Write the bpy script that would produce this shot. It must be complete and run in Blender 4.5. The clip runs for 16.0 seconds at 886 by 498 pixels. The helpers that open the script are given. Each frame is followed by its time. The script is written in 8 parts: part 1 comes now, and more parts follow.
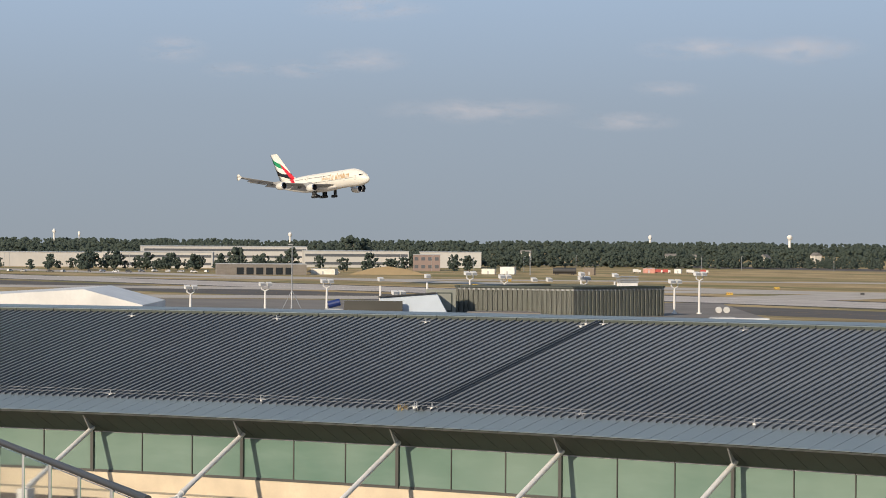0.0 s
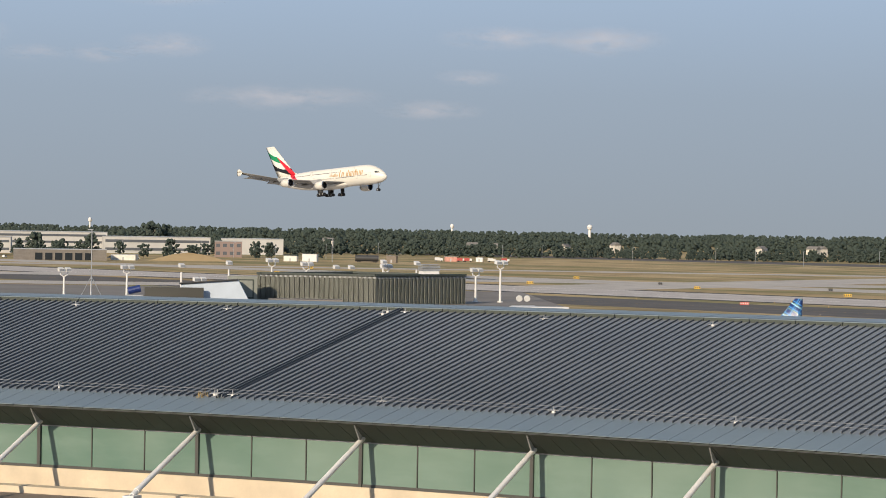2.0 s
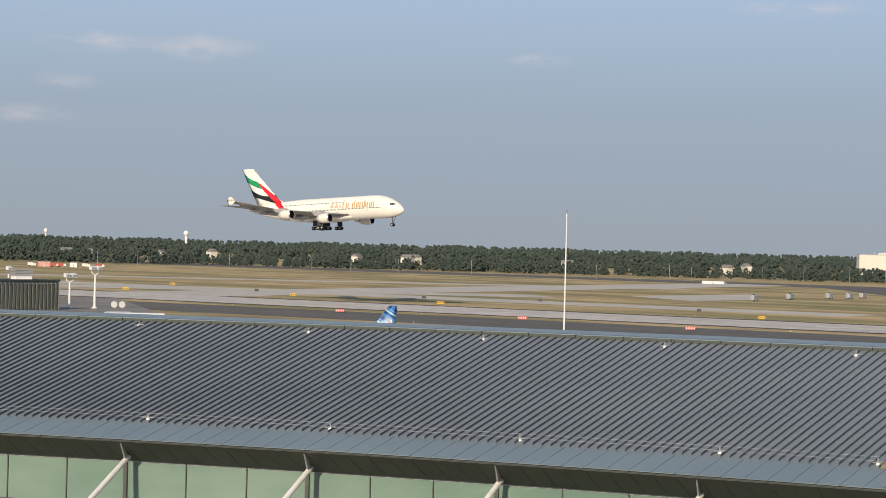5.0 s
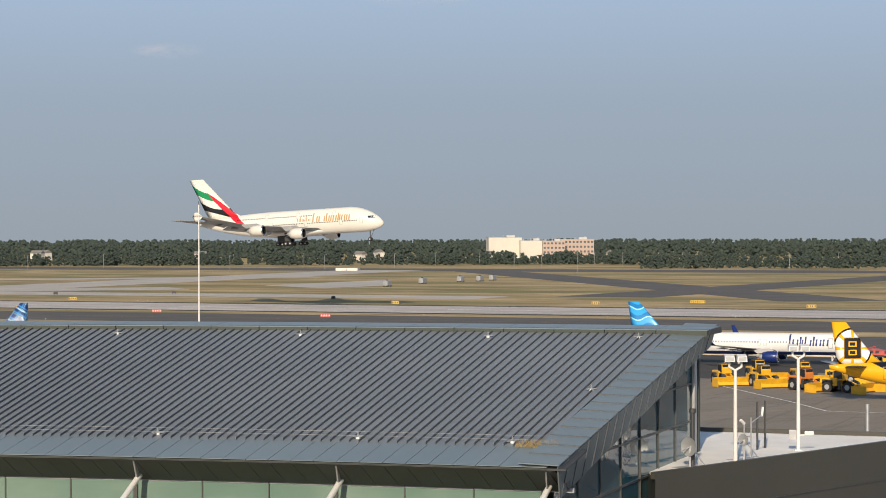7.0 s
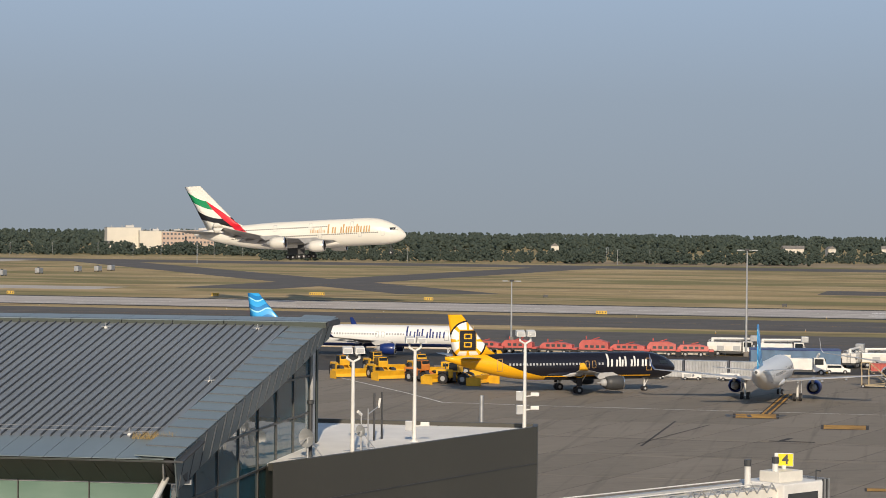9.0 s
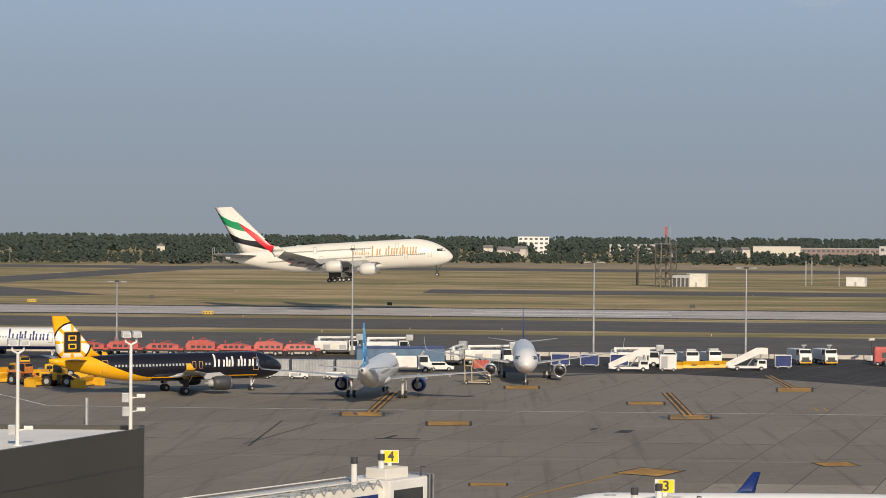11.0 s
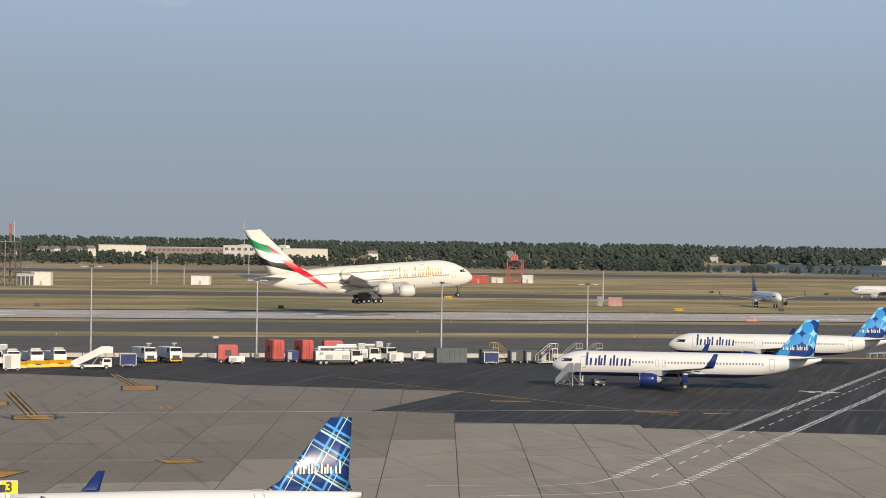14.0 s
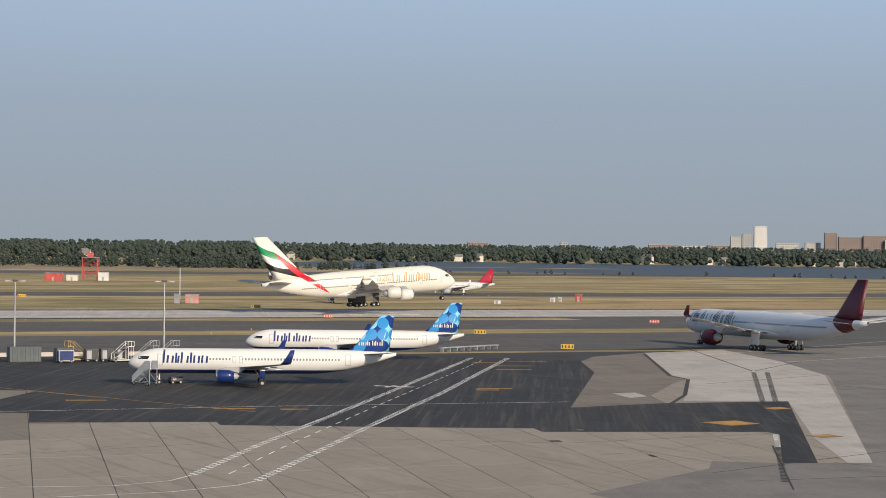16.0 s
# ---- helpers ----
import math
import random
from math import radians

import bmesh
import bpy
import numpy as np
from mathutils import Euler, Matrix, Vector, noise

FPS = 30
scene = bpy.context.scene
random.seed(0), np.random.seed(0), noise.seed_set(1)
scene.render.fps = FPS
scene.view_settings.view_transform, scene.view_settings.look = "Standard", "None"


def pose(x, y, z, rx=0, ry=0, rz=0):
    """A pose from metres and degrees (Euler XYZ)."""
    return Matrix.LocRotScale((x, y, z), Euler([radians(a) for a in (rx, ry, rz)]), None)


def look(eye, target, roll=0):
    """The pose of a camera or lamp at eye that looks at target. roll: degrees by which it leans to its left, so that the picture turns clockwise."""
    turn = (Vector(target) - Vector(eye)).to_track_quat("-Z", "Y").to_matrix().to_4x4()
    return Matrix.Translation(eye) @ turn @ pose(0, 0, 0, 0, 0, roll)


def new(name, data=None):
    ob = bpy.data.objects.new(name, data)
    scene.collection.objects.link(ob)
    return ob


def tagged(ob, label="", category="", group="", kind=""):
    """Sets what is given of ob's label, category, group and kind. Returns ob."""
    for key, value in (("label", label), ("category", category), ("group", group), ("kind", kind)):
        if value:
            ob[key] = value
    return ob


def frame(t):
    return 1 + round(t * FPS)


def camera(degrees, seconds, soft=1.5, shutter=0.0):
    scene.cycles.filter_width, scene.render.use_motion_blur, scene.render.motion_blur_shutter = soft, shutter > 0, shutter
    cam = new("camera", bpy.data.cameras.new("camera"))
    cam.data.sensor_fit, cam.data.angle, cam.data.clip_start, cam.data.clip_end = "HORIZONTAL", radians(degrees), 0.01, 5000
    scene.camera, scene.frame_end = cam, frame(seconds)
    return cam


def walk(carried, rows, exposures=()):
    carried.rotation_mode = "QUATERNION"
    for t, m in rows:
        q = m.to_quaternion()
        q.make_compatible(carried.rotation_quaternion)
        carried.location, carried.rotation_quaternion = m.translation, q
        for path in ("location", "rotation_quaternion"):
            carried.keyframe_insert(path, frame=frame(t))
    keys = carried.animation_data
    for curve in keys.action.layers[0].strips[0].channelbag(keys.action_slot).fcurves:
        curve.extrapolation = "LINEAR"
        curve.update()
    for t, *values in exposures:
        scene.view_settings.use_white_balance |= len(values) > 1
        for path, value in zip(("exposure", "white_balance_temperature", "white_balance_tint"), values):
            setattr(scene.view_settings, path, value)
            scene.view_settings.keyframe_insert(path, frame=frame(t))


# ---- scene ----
EYE = 24.4
cam = camera(22.50, 16.0, soft=0.9)
# seconds, pan to the right, tilt, lean to the left
PAN = [
    (0, 0.000, -0.292, 0.398),
    (0.5, 1.128, -0.335, 0.584),
    (1, 2.450, -0.514, 0.766),
    (1.5, 3.750, -0.612, 0.873),
    (2, 5.086, -0.555, 0.918),
    (2.5, 6.499, -0.372, 0.968),
    (3, 8.022, -0.151, 1.028),
    (3.2, 8.719, -0.070, 1.117),
    (5.3, 16.740, -0.233, 1.369),
    (5.5, 17.654, -0.273, 1.235),
    (6, 19.924, -0.382, 0.745),
    (6.5, 22.339, -0.387, 0.187),
    (7, 24.846, -0.325, -0.116),
    (7.5, 27.338, -0.364, -0.136),
    (8, 29.763, -0.437, -0.011),
    (8.2, 30.760, -0.451, 0.173),
    (10.3, 40.970, -0.505, 0.511),
    (10.5, 42.041, -0.478, 0.496),
    (11, 44.697, -0.420, 0.431),
    (11.2, 45.807, -0.388, 0.432),
    (11.5, 47.620, -0.385, 0.426),
    (12, 50.379, -0.350, 0.506),
    (12.5, 53.194, -0.285, 0.550),
    (13, 56.025, -0.256, 0.639),
    (13.5, 58.839, -0.260, 0.757),
    (14, 61.412, -0.275, 0.824),
    (14.5, 64.249, -0.305, 0.856),
    (15, 67.052, -0.320, 0.852),
    (15.5, 69.754, -0.275, 0.805),
    (16, 72.264, -0.210, 0.738),
]
walk(cam, [(t, pose(0, 0, EYE, 90 + tilt, 0, -pan) @ pose(0, 0, 0, 0, 0, lean)) for t, pan, tilt, lean in PAN],
     exposures=[(0, 0.10), (3, 0.15), (5.5, 0.20), (7, 0.15), (8.2, 0.08), (10.4, -0.08), (11.5, -0.08), (13.5, 0.02), (15, 0.08), (16, 0.12)])

# ---- light ----
SUN_AZ, SUN_EL = 214.0, 24.0   # clockwise from +y, and up
world = bpy.data.worlds.new("sky")
scene.world = world
world.use_nodes = True
wt = world.node_tree
sky = wt.nodes.new("ShaderNodeTexSky")
sky.sky_type = "NISHITA"
sky.sun_disc = False
sky.sun_elevation = radians(SUN_EL)
sky.sun_rotation = radians(SUN_AZ)
sky.air_density, sky.dust_density, sky.ozone_density = 1.0, 0.8, 1.5
# a hazy summer sky: grey-blue at the horizon, clearer higher up
coord = wt.nodes.new("ShaderNodeTexCoord")
sep = wt.nodes.new("ShaderNodeSeparateXYZ")
wt.links.new(coord.outputs["Generated"], sep.inputs[0])
ramp = wt.nodes.new("ShaderNodeValToRGB")
wt.links.new(sep.outputs["Z"], ramp.inputs["Fac"])
e = ramp.color_ramp.elements
e[0].position, e[0].color = 0.0, (2.60, 2.98, 3.40, 1)
e[1].position, e[1].color = 0.14, (3.35, 4.45, 6.0, 1)
m1 = ramp.color_ramp.elements.new(0.06)
m1.color = (2.75, 3.35, 4.10, 1)
high = wt.nodes.new("ShaderNodeMapRange")
high.inputs["From Min"].default_value, high.inputs["From Max"].default_value = 0.14, 0.6
wt.links.new(sep.outputs["Z"], high.inputs["Value"])
blend = wt.nodes.new("ShaderNodeMix")
blend.data_type = "RGBA"
wt.links.new(high.outputs[0], blend.inputs["Factor"])
wt.links.new(ramp.outputs["Color"], blend.inputs["A"])
wt.links.new(sky.outputs["Color"], blend.inputs["B"])
wt.links.new(blend.outputs["Result"], wt.nodes["Background"].inputs["Color"])
wt.nodes["Background"].inputs["Strength"].default_value = 0.11
sun_data = bpy.data.lights.new("sun", "SUN")
sun_data.energy, sun_data.angle, sun_data.color = 4.4, radians(0.6), (1.0, 0.84, 0.64)
sun = new("sun", sun_data)
sa, se = radians(SUN_AZ), radians(SUN_EL)
sun.matrix_world = look((0, 0, 300), (-math.sin(sa) * math.cos(se) * 100, -math.cos(sa) * math.cos(se) * 100, 300 - math.sin(se) * 100))


# ---- materials ----
class Nodes:
    """Short forms for a material's node tree."""

    def __init__(self, name):
        self.mat = bpy.data.materials.new(name)
        self.mat.use_nodes = True
        self.nt = self.mat.node_tree
        self.bsdf = self.nt.nodes["Principled BSDF"]
        self.co = self.nt.nodes.new("ShaderNodeTexCoord")

    def put(self, socket, value):
        if isinstance(value, bpy.types.NodeSocket):
            self.nt.links.new(value, socket)
        elif value is not None:
            if socket.type == "RGBA" and len(value) == 3:
                value = (*value, 1.0)
            socket.default_value = value

    def math(self, op, a, b=None, c=None):
        n = self.nt.nodes.new("ShaderNodeMath")
        n.operation = op
        for s, v in zip(n.inputs, (a, b, c)):
            self.put(s, v)
        return n.outputs[0]

    def noise(self, scale, detail=3.0, vec=None, rough=0.55):
        n = self.nt.nodes.new("ShaderNodeTexNoise")
        n.inputs["Scale"].default_value, n.inputs["Detail"].default_value, n.inputs["Roughness"].default_value = scale, detail, rough
        self.put(n.inputs["Vector"], vec if vec is not None else self.co.outputs["Object"])
        return n.outputs["Fac"]

    def stretched(self, sx, sy, sz, turn=0.0):
        n = self.nt.nodes.new("ShaderNodeMapping")
        n.vector_type = "TEXTURE"
        n.inputs["Scale"].default_value = (1 / sx, 1 / sy, 1 / sz)
        n.inputs["Rotation"].default_value = (0, 0, -turn)
        self.put(n.inputs["Vector"], self.co.outputs["Object"])
        return n.outputs[0]

    def ramp(self, fac, lo, hi):
        n = self.nt.nodes.new("ShaderNodeMapRange")
        n.inputs["From Min"].default_value, n.inputs["From Max"].default_value = lo, hi
        self.put(n.inputs["Value"], fac)
        return n.outputs[0]

    def mix(self, fac, a, b, mode="MIX"):
        n = self.nt.nodes.new("ShaderNodeMix")
        n.data_type, n.blend_type = "RGBA", mode
        self.put(n.inputs["Factor"], fac)
        self.put(n.inputs["A"], a)
        self.put(n.inputs["B"], b)
        return n.outputs["Result"]

    def xyz(self):
        n = self.nt.nodes.new("ShaderNodeSeparateXYZ")
        self.put(n.inputs[0], self.co.outputs["Object"])
        return n.outputs

    def bump(self, height, strength, distance=0.02):
        n = self.nt.nodes.new("ShaderNodeBump")
        n.inputs["Strength"].default_value, n.inputs["Distance"].default_value = strength, distance
        self.put(n.inputs["Height"], height)
        self.put(self.bsdf.inputs["Normal"], n.outputs[0])

    def done(self, colour, rough=0.6, metal=0.0, spec=0.5):
        self.put(self.bsdf.inputs["Base Color"], colour)
        self.put(self.bsdf.inputs["Roughness"], rough)
        self.put(self.bsdf.inputs["Metallic"], metal)
        self.put(self.bsdf.inputs["Specular IOR Level"], spec)
        return self.mat


def worn(name, colour, rough=0.6, metal=0.0, amount=0.25, scale=0.6, fine=9.0, spec=0.5):
    """A surface of one colour with stains at two scales."""
    n = Nodes(name)
    big, small = n.noise(scale, 4), n.noise(fine, 3)
    dark = tuple(c * (1 - amount) for c in colour)
    light = tuple(min(1, c * (1 + 0.6 * amount)) for c in colour)
    c = n.mix(n.ramp(big, 0.3, 0.7), dark, light)
    c = n.mix(n.math("MULTIPLY", n.ramp(small, 0.35, 0.75), 0.35), c, dark)
    n.bump(small, 0.15)
    return n.done(c, n.math("ADD", n.math("MULTIPLY", big, 0.2), rough - 0.1), metal, spec)


def plain(name, colour, rough=0.5, metal=0.0):
    return worn(name, colour, rough, metal, 0.08, 0.3, 4.0)


def glow(name, colour, strength):
    n = Nodes(name)
    n.put(n.bsdf.inputs["Emission Color"], colour)
    n.put(n.bsdf.inputs["Emission Strength"], strength)
    return n.done(colour, 0.4)


M_WHITE = worn("white_paint", (0.73, 0.72, 0.69), 0.4, 0, 0.14, 0.5, 5.0)
M_CREAM = worn("cream_white_paint", (0.72, 0.69, 0.62), 0.4, 0, 0.14, 0.5, 5.0)
M_GREY = plain("grey_paint", (0.38, 0.39, 0.40), 0.45)
M_DARK = plain("dark_grey_paint", (0.05, 0.052, 0.055), 0.5)
M_BLACK = plain("black_rubber", (0.018, 0.018, 0.02), 0.75)
M_STEEL = worn("galvanised_steel", (0.45, 0.46, 0.47), 0.45, 0.5)
M_YELLOW = worn("yellow_machine_paint", (0.78, 0.42, 0.02), 0.45)
M_ORANGE = worn("orange_machine_paint", (0.65, 0.22, 0.04), 0.45)
M_RED = worn("red_machine_paint", (0.50, 0.10, 0.085), 0.5)
M_BLUE = worn("dark_blue_paint", (0.015, 0.035, 0.16), 0.4)
M_GOLD = plain("gold_paint", (0.46, 0.27, 0.09), 0.4)
M_WINDOW = plain("dark_window_glass", (0.02, 0.025, 0.03), 0.12)
M_FAN = plain("fan_blades", (0.03, 0.03, 0.035), 0.35, 0.6)
M_CHROME = plain("polished_lip", (0.75, 0.75, 0.76), 0.18, 0.9)


# ---- mesh helpers ----
def finish(ob, parent=None):
    if parent is not None:
        ob.parent = parent
    return ob


def part(name, bm, material, parent=None, label="", smooth=False):
    """Links a bmesh as one mesh object under a thing or a part."""
    me = bpy.data.meshes.new(name)
    bmesh.ops.recalc_face_normals(bm, faces=bm.faces)
    bm.to_mesh(me)
    bm.free()
    for m in material if isinstance(material, (list, tuple)) else [material]:
        me.materials.append(m)
    if smooth:
        me.polygons.foreach_set("use_smooth", [True] * len(me.polygons))
    ob = new(name, me)
    if label:
        tagged(ob, label)
    return finish(ob, parent)


def thing(name, label, category, m=None, group="", kind=""):
    ob = new(name)
    tagged(ob, label, category, group, kind)
    if m is not None:
        ob.matrix_basis = m
    return ob


def box(bm, x0, y0, z0, x1, y1, z1, bevel=0.0):
    v = [bm.verts.new(p) for p in ((x0, y0, z0), (x1, y0, z0), (x1, y1, z0), (x0, y1, z0), (x0, y0, z1), (x1, y0, z1), (x1, y1, z1), (x0, y1, z1))]
    f = [bm.faces.new([v[i] for i in q]) for q in ((3, 2, 1, 0), (4, 5, 6, 7), (0, 1, 5, 4), (1, 2, 6, 5), (2, 3, 7, 6), (3, 0, 4, 7))]
    if bevel:
        bmesh.ops.bevel(bm, geom=list({e for q in f for e in q.edges}), offset=bevel, segments=2, affect="EDGES", profile=0.6)
    return bm


def boxes(*items, bevel=0.0):
    bm = bmesh.new()
    for it in items:
        box(bm, *it, bevel=bevel)
    return bm


def tube(bm, a, b, r0, r1=None, n=10, caps=True):
    a, b = Vector(a), Vector(b)
    r1 = r0 if r1 is None else r1
    q = (b - a).to_track_quat("Z", "Y")
    ra, rb = [], []
    for i in range(n):
        w = 2 * math.pi * i / n
        o = q @ Vector((math.cos(w), math.sin(w), 0))
        ra.append(bm.verts.new(a + o * r0))
        rb.append(bm.verts.new(b + o * r1))
    for i in range(n):
        bm.faces.new((ra[i], ra[(i + 1) % n], rb[(i + 1) % n], rb[i]))
    if caps:
        bm.faces.new(ra[::-1])
        bm.faces.new(rb)
    return bm


def tubes(*items, n=10):
    bm = bmesh.new()
    for it in items:
        tube(bm, *it, n=n)
    return bm


def rings(bm, loops, cap0=True, cap1=True):
    vs = [[bm.verts.new(p) for p in l] for l in loops]
    n = len(vs[0])
    for a, b in zip(vs, vs[1:]):
        for i in range(n):
            bm.faces.new((a[i], a[(i + 1) % n], b[(i + 1) % n], b[i]))
    if cap0:
        bm.faces.new(vs[0][::-1])
    if cap1:
        bm.faces.new(vs[-1])
    return bm


def lathe_x(bm, prof, cx, cy, cz, n=24, cap0=False, cap1=False):
    """A body of rotation about a line along x: prof is (x, radius)."""
    return rings(bm, [[(cx + x, cy + r * math.cos(2 * math.pi * i / n), cz + r * math.sin(2 * math.pi * i / n)) for i in range(n)] for x, r in prof], cap0, cap1)


def prism(bm, outline, z0, z1):
    a = [bm.verts.new((x, y, z0)) for x, y in outline]
    b = [bm.verts.new((x, y, z1)) for x, y in outline]
    n = len(a)
    bm.faces.new(a[::-1])
    bm.faces.new(b)
    for i in range(n):
        bm.faces.new((a[i], a[(i + 1) % n], b[(i + 1) % n], b[i]))
    return bm


def foil(x, y, z, chord, thick, upright=False, n=7):
    """A closed wing section with its nose at x, running back along -x."""
    up, dn = [], []
    for i in range(n):
        u = (i / (n - 1)) ** 1.6
        h = thick * (1.48 * math.sqrt(u) - 0.63 * u - 1.76 * u * u + 1.42 * u ** 3 - 0.51 * u ** 4) * 0.5 * 2
        up.append((u, h))
        dn.append((u, -h))
    pts = up + dn[-2:0:-1]
    if upright:
        return [(x - u * chord, y + h * chord * 0.5, z) for u, h in pts]
    return [(x - u * chord, y, z + h * chord * (0.6 if h > 0 else 0.4)) for u, h in pts]


# ---- aircraft ----
def fuselage_radius(x, sp):
    """Half width, half height and middle height of the body at x."""
    L, rw, rh, zc = sp["L"], sp["rw"], sp["rh"], sp["zc"]
    f = L / 2 - x
    nose, tail = sp["nose"], sp["tail"]
    b = f - (L - tail)
    if f < nose:
        k = max(0.0, 1 - ((nose - f) / nose) ** 2.1) ** 0.62
        drop = -sp.get("droop", 0.22) * rh * (1 - f / nose) ** 1.5
        return rw * k, rh * k, zc + drop
    if b > 0:
        u = b / tail
        k = 1 - 0.88 * u ** 1.75
        lift = rh * (1 - k) * sp.get("lift", 0.72)
        return rw * k, rh * k, zc + lift
    return rw, rh, zc


def on_body(x, z, side, sp, out=0.02):
    w, h, zc = fuselage_radius(x, sp)
    k = max(-0.999, min(0.999, (z - zc) / h))
    return Vector((x, side * (w * math.sqrt(1 - k * k) + out), z))


def body_quad(bm, x0, x1, z0, z1, side, sp, out=0.02, slant=0.0):
    """A patch that lies on the curved skin."""
    k = max(1, math.ceil((z1 - z0) / 0.35))
    for i in range(k):
        u, v = i / k, (i + 1) / k
        za, zb = z0 + (z1 - z0) * u, z0 + (z1 - z0) * v
        bm.faces.new([bm.verts.new(on_body(x + slant * w, z, side, sp, out)) for x, z, w in ((x0, za, u), (x1, za, u), (x1, zb, v), (x0, zb, v))])


def wheel(bm, x, y, z, r, w):
    for s in (0,):
        tube(bm, (x, y - w / 2, z), (x, y + w / 2, z), r, r, n=14)


def airliner(name, label, sp, m):
    ob = thing(name, label, "airplane", m, group=sp.get("group", ""))
    L = sp["L"]
    # body
    bm = bmesh.new()
    loops, n = [], 32
    fs = [0.0, 0.01, 0.03, 0.07, 0.13, 0.22, 0.34, 0.48, 0.64, 0.82, 1.0]
    xs = [L / 2 - sp["nose"] * f for f in fs]
    xs += [L / 2 - sp["nose"] - (L - sp["nose"] - sp["tail"]) * i / 10 for i in range(1, 11)]
    xs += [-L / 2 + sp["tail"] * (1 - i / 10) for i in range(1, 11)]
    for x in xs:
        w, h, zc = fuselage_radius(x, sp)
        w, h = max(w, 0.02), max(h, 0.02)
        loops.append([(x, w * math.cos(2 * math.pi * i / n), zc + h * math.sin(2 * math.pi * i / n)) for i in range(n)])
    rings(bm, loops)
    body = part("fuselage", bm, sp["m_body"], ob, smooth=True)
    if "belly" in sp:
        b = sp["belly"]
        bm = bmesh.new()
        lp = []
        for i in range(13):
            u = i / 12
            k = math.sin(math.pi * min(1, max(0, u))) ** 0.45 if 0 < u < 1 else 0.05
            x = b[0] + (b[1] - b[0]) * u
            lp.append([(x, b[2] * k * math.cos(2 * math.pi * j / 20), b[3] + b[4] * k * math.sin(2 * math.pi * j / 20)) for j in range(20)])
        rings(bm, lp)
        part("belly_fairing", bm, sp.get("m_belly", sp["m_body"]), ob, smooth=True)
    # cabin windows and flight deck windows
    bm = bmesh.new()
    for z, x0, x1, pitch, gaps in sp["rows"]:
        k = int((x0 - x1) / pitch)
        for side in (-1, 1):
            for i in range(k):
                x = x0 - i * pitch
                if any(a < x < b for a, b in gaps + [(min(q[0] for q in mk[0]) - 0.3, max(q[0] + q[1] for q in mk[0]) + 0.3) for mk in sp.get("marks", ()) if mk[1] - 0.2 < z < mk[1] + max(q[2] + q[3] for q in mk[0])]):
                    continue
                body_quad(bm, x - pitch * 0.26, x + pitch * 0.26, z - sp["win"] / 2, z + sp["win"] / 2, side, sp, 0.015)
    tagged(part("cabin_glazing", bm, sp.get("m_win", M_WINDOW), ob), kind="stuff")
    bm = bmesh.new()
    cz, ch, c0, c1 = sp["deck"]
    for side in (-1, 1):
        for i in range(3):
            a = c0 + (c1 - c0) * i / 3
            b = c0 + (c1 - c0) * (i + 0.86) / 3
            bm.faces.new([bm.verts.new(on_body(x, z, side, sp, 0.03)) for x, z in ((a, cz - ch * 0.5), (b, cz - ch * 0.5), (b - 0.1, cz + ch * 0.5), (a - 0.25, cz + ch * 0.5))])
    part("flight_deck_glazing", bm, M_WINDOW, ob)
    # doors
    for x, z, w, h in sp.get("doors", ()):
        for side in (-1, 1):
            bm = bmesh.new()
            t = 0.07 * w + 0.03
            for q in ((x - w / 2, x + w / 2, z + h - t, z + h), (x - w / 2, x + w / 2, z, z + t), (x - w / 2, x - w / 2 + t, z, z + h), (x + w / 2 - t, x + w / 2, z, z + h)):
                body_quad(bm, *q, side, sp, 0.02)
            part("door_outline", bm, sp.get("m_door", M_GREY), ob)
    # wings
    wings = sp["wing"]
    for side in (1, -1):
        bm = bmesh.new()
        rings(bm, [foil(x, side * y, z, c, t) for y, x, z, c, t in wings])
        wg = part("wing", bm, sp["m_wing"], ob, smooth=True)
        if "tip" in sp:
            bm = bmesh.new()
            y, x, z, c, t = wings[-1]
            hgt, back, out, kind = sp["tip"]
            if kind == "fence":
                for zz in (-hgt, hgt):
                    rings(bm, [foil(x, side * y, z, c, 0.08, True), foil(x - back, side * (y + out), z + zz, c * 0.35, 0.08, True)])
            else:
                rings(bm, [foil(x, side * y, z, c, 0.1), foil(x - back * 0.3, side * (y + out * 0.6), z + hgt * 0.22, c * 0.8, 0.1, True), foil(x - back, side * (y + out), z + hgt, c * 0.4, 0.1, True)])
            part("winglet", bm, sp.get("m_tip", sp["m_wing"]), wg, smooth=True)
        for y0, y1, drop, ext in sp.get("flaps", ()):
            bm = bmesh.new()

            def te(y):
                for p, q in zip(wings, wings[1:]):
                    if p[0] <= y <= q[0]:
                        u = (y - p[0]) / (q[0] - p[0])
                        return p[1] - p[3] + u * (q[1] - q[3] - p[1] + p[3]), p[2] + u * (q[2] - p[2])
                return wings[-1][1] - wings[-1][3], wings[-1][2]
            lp = []
            for y in (y0, y1):
                x, z = te(y)
                lp.append([(x + 0.6, side * y, z), (x + 0.2, side * y, z + 0.12), (x - ext, side * y, z - drop), (x - ext * 0.3, side * y, z - drop * 0.5 - 0.25)])
            rings(bm, lp)
            part("flap", bm, M_GREY, wg)
